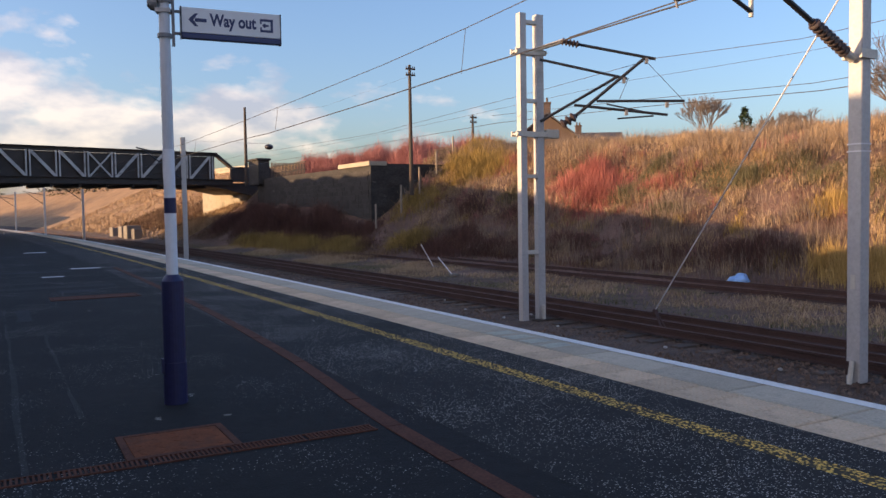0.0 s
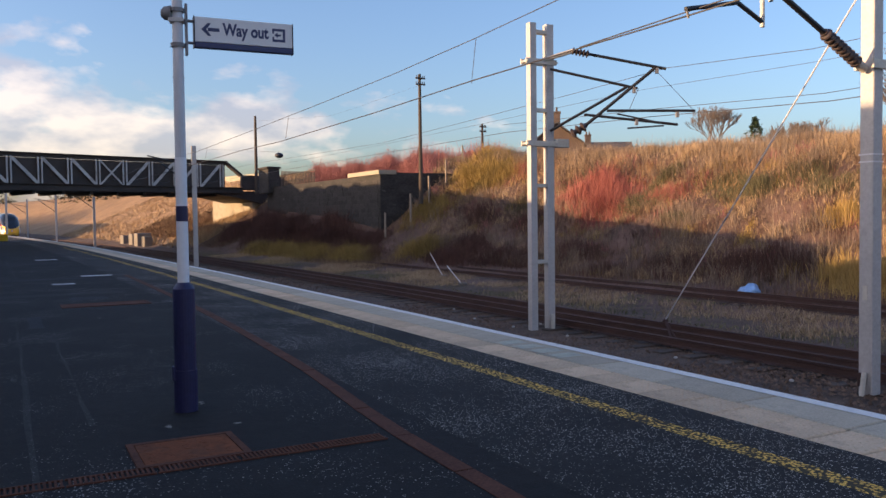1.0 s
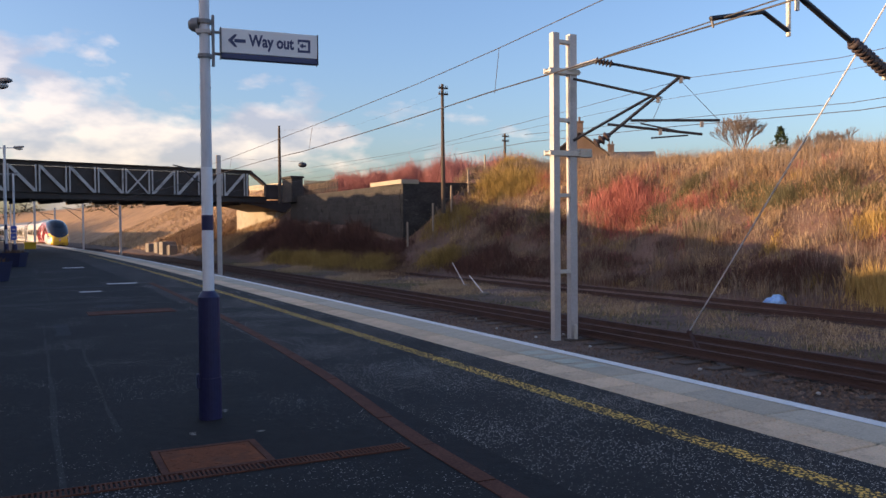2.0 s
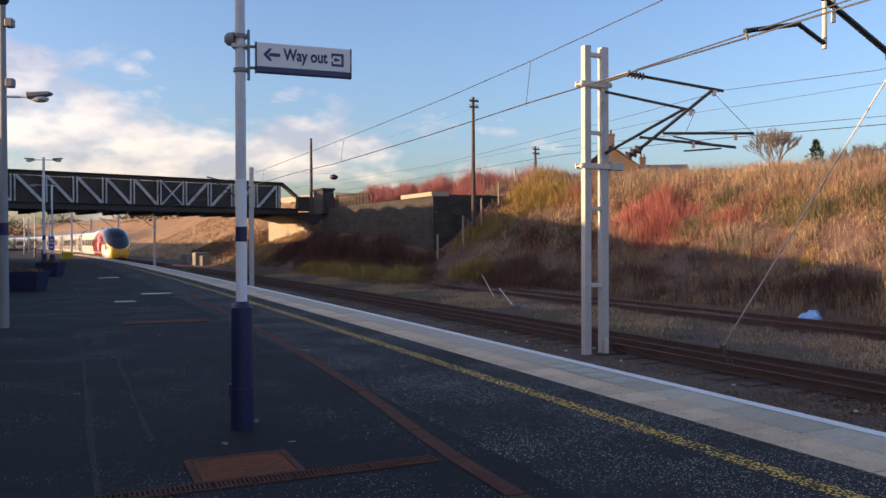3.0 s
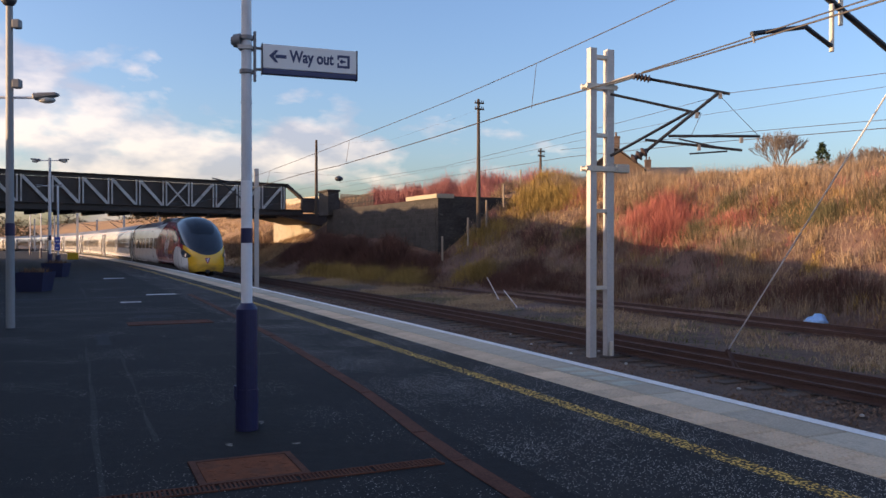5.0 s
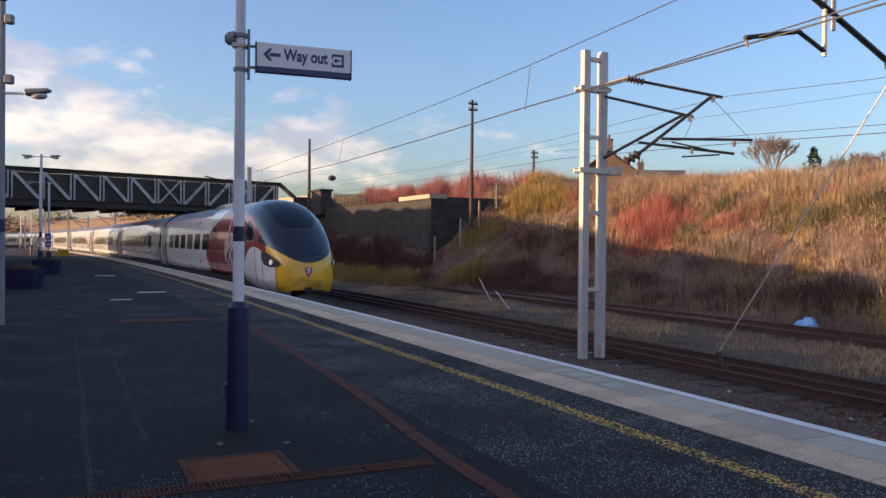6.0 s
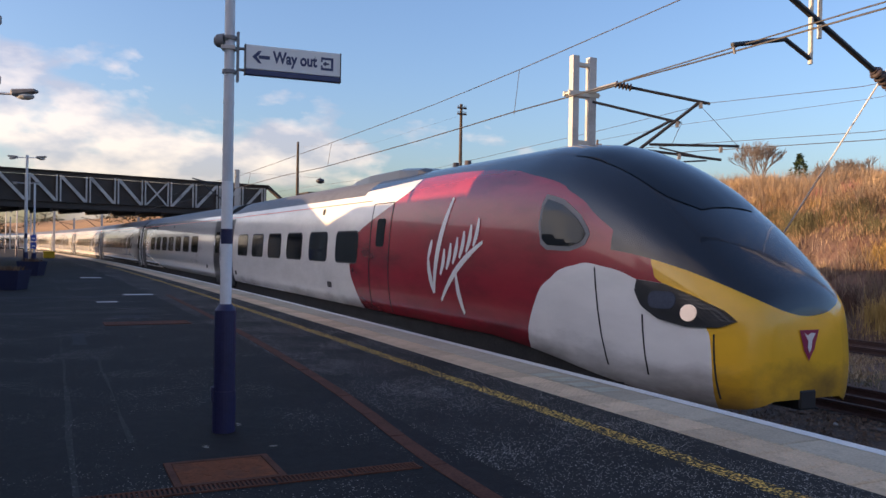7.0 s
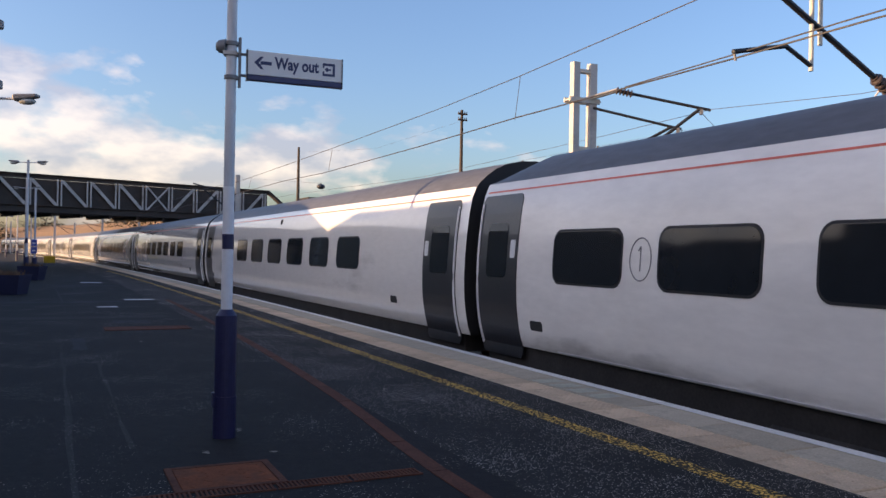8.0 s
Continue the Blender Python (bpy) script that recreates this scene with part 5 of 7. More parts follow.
def access_cover(s, d, w, l, name="access_cover", mt=RUST_COVER):
    c = thing(name, fr(s, d, 0), "rusty rectangular steel access cover in the platform", "cover", "access covers")
    bm = bmesh.new()
    for lo, hi in (((-w / 2 - 0.05, -l / 2 - 0.05, 0.0), (-w / 2 - 0.005, l / 2 + 0.05, 0.012)), ((w / 2 + 0.005, -l / 2 - 0.05, 0.0), (w / 2 + 0.05, l / 2 + 0.05, 0.012)),
                   ((-w / 2 - 0.005, -l / 2 - 0.05, 0.0), (w / 2 + 0.005, -l / 2 - 0.005, 0.012)), ((-w / 2 - 0.005, l / 2 + 0.005, 0.0), (w / 2 + 0.005, l / 2 + 0.05, 0.012))):
        box(bm, lo, hi)
    part("frame", bm, RUST_DARK, c)
    bm = bmesh.new()
    box(bm, (-w / 2, -l / 2, 0.0), (w / 2, l / 2, 0.01), bev=0.003)
    n = 5
    for i in range(n):
        for j in range(n):
            x, y = -w / 2 + w * (i + 0.5) / n, -l / 2 + l * (j + 0.5) / n
            box(bm, (-0.028, -0.006, 0.01), (0.028, 0.006, 0.0115), pose(x, y, 0, 0, 0, 45 if (i + j) % 2 else -45))
    part("lid", bm, mt, c, "rust brown chequered lid")
    return c


access_cover(-2.5, -4.70, 0.6, 0.5)
access_cover(8.15, -4.1, 1.4, 0.55, mt=RUST_DARK)


def patch(s0, s1, d0, d1, mt, name, label, lift=0.003):
    bm = bmesh.new()
    n, prev = 10, None
    rnd = random.Random(int(s0 * 10) + 7)
    for i in range(n + 1):
        s = s0 + (s1 - s0) * i / n
        row = [bm.verts.new(at(s, d + rnd.uniform(-0.02, 0.02), lift)) for d in (d0, d1)]
        if prev:
            bm.faces.new((prev[0], prev[1], row[1], row[0]))
        prev = row
    o = part(name, bm, mt)
    tagged(o, label, "marking", kind="structure")


patch(17.0, 17.35, -3.75, -2.95, WHITE_LINE, "paint_mark", "short worn white painted mark on asphalt")
patch(14.05, 14.3, -4.65, -4.15, WHITE_LINE, "paint_mark", "short worn white painted mark on asphalt")
patch(29.2, 29.7, -4.3, -3.5, WHITE_LINE, "paint_mark", "short worn white painted mark on asphalt")
patch(5.0, 6.6, -5.45, -5.25, ASPHALT_OLD, "asphalt_repair", "dark asphalt repair patch")
patch(9.3, 10.0, -4.6, -3.9, ASPHALT_OLD, "asphalt_repair", "dark asphalt repair patch")
patch(10.6, 11.2, -11.0, -3.4, ASPHALT_PALE, "asphalt_seam", "pale worn band across the asphalt")
patch(16.0, 16.5, -9.0, -3.8, ASPHALT_OLD, "asphalt_repair", "dark asphalt repair patch")
patch(26.0, 26.6, -8.0, -3.2, ASPHALT_OLD, "asphalt_repair", "dark asphalt repair patch")
for s0, s1, d0, w in ((-5, 4.8, -5.62, 0.035), (5.2, 7.0, -5.62, 0.03), (-1.5, 3.8, -5.2, 0.02), (0.5, 2.2, -4.0, 0.02), (10, 24, -3.0, 0.03), (-6, 6, -7.6, 0.03), (11, 30, -5.4, 0.03)):
    patch(s0, s1, d0, d0 + w, ASPHALT_PALE, "asphalt_seam", "thin worn seam in the asphalt")
rs = random.Random(21)
for k in range(12):
    s0, d0 = rs.uniform(-4, 9), rs.uniform(-7.2, -3.6)
    patch(s0, s0 + rs.uniform(0.03, 0.14), d0, d0 + rs.uniform(0.015, 0.04), CONCRETE, "paint_fleck", "small pale fleck on the asphalt")
for k in range(4):
    patch(-0.95 + 0.36 * k, -0.72 + 0.36 * k, -0.56, -0.24, PALE_PLATE, "paint_mark", "faded cream painted block on the coping")


# ---- lamp posts, planters, bins along the platform ----
def lamp_head(parent, x, z, sg, y=0.0):
    bm = bmesh.new()
    vs = box(bm, (0, -0.11, -0.05), (0.42, 0.11, 0.07), bev=0.03)
    for v in bm.verts:
        if v.co.x > 0.3:
            v.co.z *= 0.55
            v.co.y *= 0.75
    bmesh.ops.transform(bm, matrix=pose(x, y, z, 0, -8 * sg if sg > 0 else 8, 0) @ Matrix.Diagonal((sg, 1, 1, 1)), verts=bm.verts)
    bmesh.ops.recalc_face_normals(bm, faces=bm.faces)
    h = part("lamp_head", bm, LAMP_GREY, parent, "grey lantern housing")
    bm = bmesh.new()
    ball(bm, (x + sg * 0.22, y, z - 0.04), 0.12, (1.3, 0.8, 0.5))
    part("bowl", bm, LAMP_GLASS, h)


def tall_lamp(s, d, top, double, extras=False):
    p = thing("lamp_post", fr(s, d, 0) @ pose(0, 0, 0, 0, 0, -22), "tall grey lamp post with lantern and navy band on the platform", "lamp post", "lamp posts")
    bm = bmesh.new()
    tube(bm, (0, 0, 0), (0, 0, top), 0.075 if extras else 0.055, 0.055, 16)
    part("shaft", bm, POST_DULL if extras else POST_GREY, p)
    bm = bmesh.new()
    tube(bm, (0, 0, 1.63), (0, 0, 1.85), 0.079 if extras else 0.06, n=16)
    part("band", bm, NAVY, p, "navy band")
    if not extras:
        bm = bmesh.new()
        tube(bm, (0, 0, 0), (0, 0, 1.0), 0.1, n=16)
        part("sleeve", bm, NAVY, p, "navy blue lower sleeve")
    z = 4.06 if extras else top - 0.12
    bm = bmesh.new()
    tube(bm, (-0.55 if double or extras else 0, 0, z), (0.5, 0, z), 0.022)
    part("arm", bm, POST_GREY, p)
    lamp_head(p, 0.42, z, 1)
    if double:
        lamp_head(p, -0.42, z, -1)
    if extras:
        for zz, nm in ((4.3, "speaker"), (5.35, "junction_box")):
            bm = bmesh.new()
            box(bm, (0.06, -0.07, zz - 0.08), (0.2, 0.07, zz + 0.08), bev=0.02)
            part(nm, bm, LAMP_GREY, p)
        bm = bmesh.new()
        ball(bm, (0.0, -0.02, 5.78), 0.13, n=16)
        tube(bm, (0, 0, 5.85), (0, 0, 6.0), 0.1)
        part("camera_dome", bm, SIGN_DARK, p, "dark camera dome")
    return p


tall_lamp(8.3, -6.77, 6.2, False, True)
tall_lamp(33.6, -6.34, 5.4, True)
tall_lamp(52, -6.2, 5.4, True)
tall_lamp(82, -6.0, 5.4, True)
tall_lamp(112, -5.8, 5.4, True)


def notice_post(s, d):
    n = thing("notice_post", fr(s, d, 0) @ pose(0, 0, 0, 0, 0, -22), "slim grey post with small blue notices and navy base", "sign")
    bm = bmesh.new()
    tube(bm, (0, 0, 0), (0, 0, 4.2), 0.045, n=12)
    part("post", bm, POST_GREY, n)
    bm = bmesh.new()
    tube(bm, (0, 0, 0), (0, 0, 0.95), 0.11, n=14)
    part("sleeve", bm, NAVY, n)
    for z in (1.15, 1.5):
        bm = bmesh.new()
        box(bm, (-0.13, -0.075, z), (0.13, -0.055, z + 0.3))
        b = part("notice", bm, SIGN_BLUE, n, "blue notice")
        bm = bmesh.new()
        box(bm, (-0.07, -0.081, z + 0.1), (0.07, -0.076, z + 0.16))
        part("white_bar", bm, SIGN_WHITE, b)


notice_post(34.6, -6.0)


def planter(s, d, w, h):
    p = thing("planter", fr(s, d, 0) @ pose(0, 0, 0, 0, 0, -22), "dark blue tapered planter tub with dead plants", "planter", "platform planters")
    bm = bmesh.new()
    r = bmesh.ops.create_cone(bm, cap_ends=True, segments=4, radius1=w * 0.56, radius2=w * 0.71, depth=h, matrix=pose(0, 0, h / 2, 0, 0, 45))
    tp = [f for f in bm.faces if f.normal.z > 0.9]
    k = bmesh.ops.inset_region(bm, faces=tp, thickness=0.05)
    bmesh.ops.translate(bm, vec=(0, 0, -0.06), verts=tp[0].verts)
    part("tub", bm, PLANTER_BLUE, p)
    rnd = random.Random(3)
    vs, fs = [], []
    for i in range(160):
        x, y = rnd.uniform(-w * 0.4, w * 0.4), rnd.uniform(-w * 0.4, w * 0.4)
        a, l = rnd.uniform(0, 6.28), rnd.uniform(0.08, 0.24)
        k = len(vs)
        vs += [(x - 0.02, y, h - 0.06), (x + 0.02, y, h - 0.06), (x + math.cos(a) * l * 0.6, y + math.sin(a) * l * 0.6, h - 0.06 + l)]
        fs.append((k, k + 1, k + 2))
    o = raw("plant_growth", vs, fs, GRASS_BROWN, p)
    o["kind"] = "stuff"


planter(20.6, -6.75, 0.95, 0.6)
planter(32.2, -6.1, 0.95, 0.62)


def grit_bin():
    g = thing("grit_bin", fr(73.8, -3.66, 0), "yellow plastic grit bin on the platform", "bin")
    bm = bmesh.new()
    box(bm, (-0.45, -0.3, 0), (0.45, 0.3, 0.5), bev=0.04)
    part("tub", bm, GRIT_YELLOW, g)
    bm = bmesh.new()
    box(bm, (-0.5, -0.34, 0.5), (0.5, 0.34, 0.62), bev=0.05)
    part("lid", bm, GRIT_YELLOW, g)


grit_bin()


# ---- poles, fence, wires ----
def telegraph(s, d, z0, z1, r=0.13, arms=True, name="telegraph_pole"):
    t = thing(name, fr(s, d, z0 - 0.5), "weathered timber telegraph pole with cross arms", "pole", "telegraph poles")
    h = z1 - z0 + 0.5
    bm = bmesh.new()
    tube(bm, (0, 0, 0), (0, 0, h), r, r * 0.62, 10)
    part("pole", bm, TIMBER, t)
    for k, zz in enumerate((0.25, 0.6) if arms else ()):
        bm = bmesh.new()
        beam(bm, (-0.3, -0.1, h - zz), (0.3, -0.1, h - zz), 0.08, 0.09)
        a = part("cross_arm", bm, TIMBER, t)
        for x in (-0.26, -0.14, 0.14, 0.26):
            bm = bmesh.new()
            tube(bm, (x, -0.1, h - zz), (x, -0.1, h - zz + 0.16), 0.03, 0.02, 6)
            part("insulator", bm, INSULATOR, a)


telegraph(34.2, 16.3, 2.9, 9.95)
telegraph(62.3, 15.6, 4.4, 10.75, 0.16, False)
telegraph(45.3, 28, 5.4, 8.85, 0.13)


def wires():
    def wire(name, pts, r, label):
        bm = bmesh.new()
        q = []
        for (a, b) in zip(pts, pts[1:]):
            n = max(2, int(abs(b[0] - a[0]) / 4))
            for i in range(n):
                t = i / n
                q.append(at(*[u + (v - u) * t for u, v in zip(a, b)]))
        q.append(at(*pts[-1]))
        for a, b in zip(q, q[1:]):
            tube(bm, a, b, r, n=5)
        o = part(name, bm, WIRE)
        tagged(o, label, "wire", kind="structure")
    wire("contact_wire", [(-30, 1.9, 3.9), (-2.46, 1.45, 3.87), (-0.93, 1.3, 3.81), (1.24, 1.4, 3.85), (4.32, 1.5, 3.89), (8.71, 1.6, 3.87), (16, 1.7, 3.87), (20, 1.7, 3.94), (37, 1.8, 3.95), (78, 1.5, 3.95), (130, 1.8, 3.95), (200, 1.6, 3.95)], 0.011, "dark contact wire over the near track")
    wire("second_contact_wire", [(-30, 1.6, 4.0), (-2.4, 1.45, 3.93), (1.2, 1.405, 3.865)], 0.009, "dark second contact wire")
    sag = [(-30, 1.8, 4.85), (-14, 1.75, 4.75), (-0.95, 1.7, 4.88), (4.6, 1.7, 4.68), (8, 1.7, 4.6), (16, 1.7, 4.52), (27, 1.7, 4.42), (37, 1.7, 4.6), (57, 1.7, 4.2), (78, 1.7, 4.55), (104, 1.7, 4.2), (130, 1.7, 4.6), (200, 1.7, 4.5)]
    wire("catenary_wire", sag, 0.008, "dark catenary wire over the near track")
    for s in (4.5, 15.0, 25.0):
        z = hermite(s, [p[0] for p in sag], [p[2] for p in sag])
        bm = bmesh.new()
        tube(bm, at(s, 1.6, 3.88), at(s, 1.7, z), 0.006, n=4)
        tagged(part("dropper_wire", bm, WIRE), "thin dropper between the wires", "wire", kind="structure")
    wire("contact_wire", [(-40, 7.2, 3.4), (1.5, 7.2, 3.5), (6.2, 7.4, 3.78), (12, 7.3, 4.0), (37, 7.2, 4.1), (60, 7.2, 4.1), (110, 7.2, 4.1)], 0.008, "dark contact wire over the siding")
    wire("contact_wire", [(-40, 7.0, 3.55), (1.5, 7.0, 3.62), (6.0, 7.1, 3.9), (12, 7.1, 4.2)], 0.006, "dark contact wire over the siding")
    wire("catenary_wire", [(-40, 7.1, 4.6), (1.8, 7.1, 4.46), (5.4, 7.1, 4.73), (9.2, 7.1, 4.62), (20, 7.1, 4.4), (37, 7.1, 4.7), (110, 7.1, 4.6)], 0.006, "dark catenary wire over the siding")
    wire("catenary_wire", [(-40, 13, 5.3), (6.1, 13, 5.47), (12.7, 13, 5.69), (30, 13, 5.6), (62, 13, 5.6)], 0.006, "dark wire over the disused siding")
    wire("telephone_wire", [(34.2, 16.3, 9.3), (46, 15.8, 8.9), (62.3, 15.6, 10.3)], 0.004, "thin telephone wire")
    wire("signal_wire", [(36.5, 3.9, 5.4), (46.5, 12, 6.25), (62.3, 15.6, 7.6)], 0.005, "thin span wire")
    # dark weight on the span wire
    w = thing("span_weight", fr(46.5, 12, 6.02), "dark rounded weight hanging on a span wire", "weight")
    bm = bmesh.new()
    ball(bm, (0, 0, 0), 0.2, (1.5, 1.5, 0.95), 14)
    part("weight", bm, SIGN_DARK, w, smooth=True)
    bm = bmesh.new()
    tube(bm, (0, 0, 0.15), (0, 0, 0.26), 0.02)
    part("hanger", bm, WIRE, w)


wires()


def fences():
    for (s, d, z, h) in ((39.5, 22.5, 5.0, 1.5), (36.2, 19.2, 4.0, 1.2), (35.2, 17.4, 2.75, 1.35), (34.2, 15.6, 1.6, 1.4), (33.9, 13.8, 0.75, 1.15)):
        f = thing("fence_post", fr(s, d, z - 0.25), "pale concrete fence post in the scrub", "post", "old fence posts")
        bm = bmesh.new()
        box(bm, (-0.045, -0.045, 0), (0.045, 0.045, h + 0.25), bev=0.01)
        part("post", bm, POST_PALE, f)
    # palisade on the bridge approach
    p = thing("palisade_fence", fr(52.5, 15.4, 4.3), "dark timber palisade fence on the bridge approach", "fence")
    inv = fr(52.5, 15.4, 4.3).inverted()
    for i in range(24):
        s = 48.6 + 0.3 * i
        q = inv @ at(s, 15.4, 4.3)
        bm = bmesh.new()
        box(bm, (q.x - 0.02, q.y - 0.06, -0.02), (q.x + 0.02, q.y + 0.06, 1.25 - 0.02 * (24 - i)))
        part("paling", bm, BRIDGE_DARK, p)
    for z in (0.35, 0.9):
        bm = bmesh.new()
        beam(bm, inv @ at(48.5, 15.47, 4.3 + z), inv @ at(55.7, 15.47, 4.3 + z), 0.05, 0.08)
        part("rail", bm, BRIDGE_DARK, p)
    b = thing("bridge_parapet", fr(58.2, 15.3, 4.3), "dark stone parapet block at the bridge end", "parapet")
    bm = bmesh.new()
    box(bm, (-0.5, -1.2, -0.5), (0.5, 1.2, 1.5), bev=0.05)
    part("block", bm, DARK_STONE, b)
    bm = bmesh.new()
    box(bm, (-0.6, -1.3, 1.5), (0.6, 1.3, 1.68), bev=0.04)
    part("cap", bm, DARK_STONE, b)


fences()


def lineside():
    # two leaning white marker rods by the siding
    for s0, d0, s1, d1, z1 in ((22.5, 11.0, 23.2, 10.75, 0.02), (18.4, 9.5, 19.3, 9.35, -0.3)):
        w = thing("marker_rod", fr(s0, d0, GROUND_Z - 0.02), "thin leaning white painted rod beside the siding", "rod", "marker rods")
        inv = fr(s0, d0, GROUND_Z - 0.02).inverted()
        bm = bmesh.new()
        tube(bm, (0, 0, 0), inv @ at(s1, d1, z1), 0.017, n=6)
        part("rod", bm, POST_WHITE, w)
        bm = bmesh.new()
        box(bm, (-0.15, -0.1, 0), (0.15, 0.1, 0.1), bev=0.02)
        part("foot", bm, CONCRETE, w)
    # crumpled blue sheet
    b = thing("plastic_sheet", fr(9.7, 14.75, GROUND_Z + 0.06), "crumpled bright blue plastic sheet lying on the grass", "plastic sheet")
    bm = bmesh.new()
    bmesh.ops.create_icosphere(bm, subdivisions=4, radius=0.4)
    for v in bm.verts:
        n = noise.noise(v.co * 4.0) * 0.35 + noise.noise(v.co * 9.0) * 0.15
        v.co = Vector((v.co.x * 1.0, v.co.y * 0.8, max(-0.05, v.co.z * 0.7))) * (1 + n)
    bmesh.ops.transform(bm, matrix=pose(0, 0, 0.0, 0, 0, 40), verts=bm.verts)
    part("sheet", bm, BLUE_PLASTIC, b, smooth=True)
    rnd = random.Random(5)
    for k in range(8):
        s, d = rnd.uniform(0, 12), rnd.uniform(4.2, 5.5)
        l = thing("litter", fr(s, d, GROUND_Z + 0.0) @ pose(0, 0, 0, 0, 0, rnd.uniform(0, 180)), "small pale scrap of litter on ballast", "litter", "litter scraps")
        bm = bmesh.new()
        ball(bm, (0, 0, 0.02), 0.04, (1, rnd.uniform(0.5, 1), 0.6), 7)
        part("scrap", bm, PLASTIC_BITS, l)
    # concrete blocks beyond the bridge
    for s, d, w, l, h in ((79, 9.3, 1.4, 1.6, 1.5), (83, 9.6, 1.4, 1.7, 1.4), (76.5, 9.2, 0.8, 1.2, 1.2), (88, 9.6, 1.2, 1.6, 1.2)):
        c = thing("concrete_block", fr(s, d, GROUND_Z - 0.1), "large pale concrete block beside the track", "block", "concrete blocks")
        bm = bmesh.new()
        box(bm, (-w / 2, -l / 2, 0), (w / 2, l / 2, h), bev=0.06)
        part("block", bm, CONCRETE, c)


lineside()


# ---- distance: house, trees, wood ----
def house(s, d, z, turn, size=1.0):
    h = thing("house", fr(s, d, z) @ pose(0, 0, 0, 0, 0, turn) @ Matrix.Scale(size, 4), "brown brick house with slate gable roof on the hill", "house")
    bm = bmesh.new()
    vs = [bm.verts.new(p) for p in ((-3.5, -3, 0), (3.5, -3, 0), (3.5, -3, 4.0), (-3.5, -3, 4.0), (-3.5, 3, 0), (3.5, 3, 0), (3.5, 3, 4.0), (-3.5, 3, 4.0), (-3.5, 0, 6.2), (3.5, 0, 6.2))]
    for f in ((0, 1, 2, 3), (5, 4, 7, 6), (4, 0, 3, 8, 7), (1, 5, 6, 9, 2)):
        bm.faces.new([vs[i] for i in f])
    part("wall", bm, HOUSE_WALL, h)
    bm = bmesh.new()
    for sg in (-1, 1):
        q = [(-3.8, sg * 3.3, 3.8), (3.8, sg * 3.3, 3.8), (3.8, 0, 6.35), (-3.8, 0, 6.35)]
        lo, hi = [bm.verts.new(p) for p in q], [bm.verts.new((x, y, zz + 0.14)) for x, y, zz in q]
        for i in range(4):
            bm.faces.new((lo[i], lo[(i + 1) % 4], hi[(i + 1) % 4], hi[i]))
        bm.faces.new(hi)
        bm.faces.new(lo[::-1])
    part("roof", bm, SLATE, h)
    for x in (-2.95,):
        bm = bmesh.new()
        box(bm, (x - 0.45, -0.4, 5.6), (x + 0.45, 0.4, 7.5), bev=0.03)
        box(bm, (x - 0.52, -0.47, 7.5), (x + 0.52, 0.47, 7.65))
        ch = part("chimney", bm, BRICK, h)
        for dx in (-0.22, 0.22):
            bm = bmesh.new()
            tube(bm, (x + dx, 0, 7.65), (x + dx, 0, 8.15), 0.13, 0.1, 8)
            part("chimney_pot", bm, BRICK, ch)


house(66, 52.8, 5.7, 50)
house(72.5, 67, 5.9, -35, 0.85)


def bare_tree(s, d, z, h, seed, label, mt=BARK, spread=0.72):
    t = thing("tree", fr(s, d, z), label, "tree", "bare trees")
    rnd = random.Random(seed)
    segs = []

    def grow(p, v, r, k):
        q = p + v
        segs.append((p, q, r))
        if k == 0:
            return
        for _ in range(3 if k > 1 else 4):
            w = (v.normalized() + Vector((rnd.uniform(-1, 1), rnd.uniform(-1, 1), rnd.uniform(-0.2, 0.95))) * spread).normalized()
            grow(p.lerp(q, rnd.uniform(0.55, 1.0)), w * v.length * rnd.uniform(0.68, 0.86), r * 0.62, k - 1)
    grow(Vector((0, 0, -0.3)), Vector((0, 0, h * 0.22)), h * 0.014, 6)
    bm = bmesh.new()
    tube(bm, *segs[0][:2], segs[0][2] * 1.15, segs[0][2], 8)
    part("trunk", bm, TIMBER, t)
    vs, fs = [], []
    for p, q, r in segs[1:]:
        a = (q - p).orthogonal().normalized()
        b = (q - p).cross(a).normalized()
        k = len(vs)
        r = max(r, 0.014)
        for c, rr in ((p, r), (q, r * 0.65)):
            for ang in (0, 2.094, 4.189):
                vs.append(c + (a * math.cos(ang) + b * math.sin(ang)) * rr)
        for i in range(3):
            fs.append((k + i, k + (i + 1) % 3, k + 3 + (i + 1) % 3, k + 3 + i))
    o = raw("crown", vs, fs, mt, t)


bare_tree(33.3, 40, 4.6, 8.2, 31, "bare winter tree with a rounded crown of fine twigs")
bare_tree(38.5, 55, 4.0, 8.6, 32, "bare winter tree with a rounded crown of fine twigs")
bare_tree(34, 52.5, 4.0, 8.4, 33, "bare winter tree with a rounded crown of fine twigs")
bare_tree(21, 43, 3.6, 11.5, 14, "bare winter tree with a rounded crown of fine twigs")
bare_tree(57, 44, 4.6, 6.5, 15, "bare winter tree with a rounded crown of fine twigs")


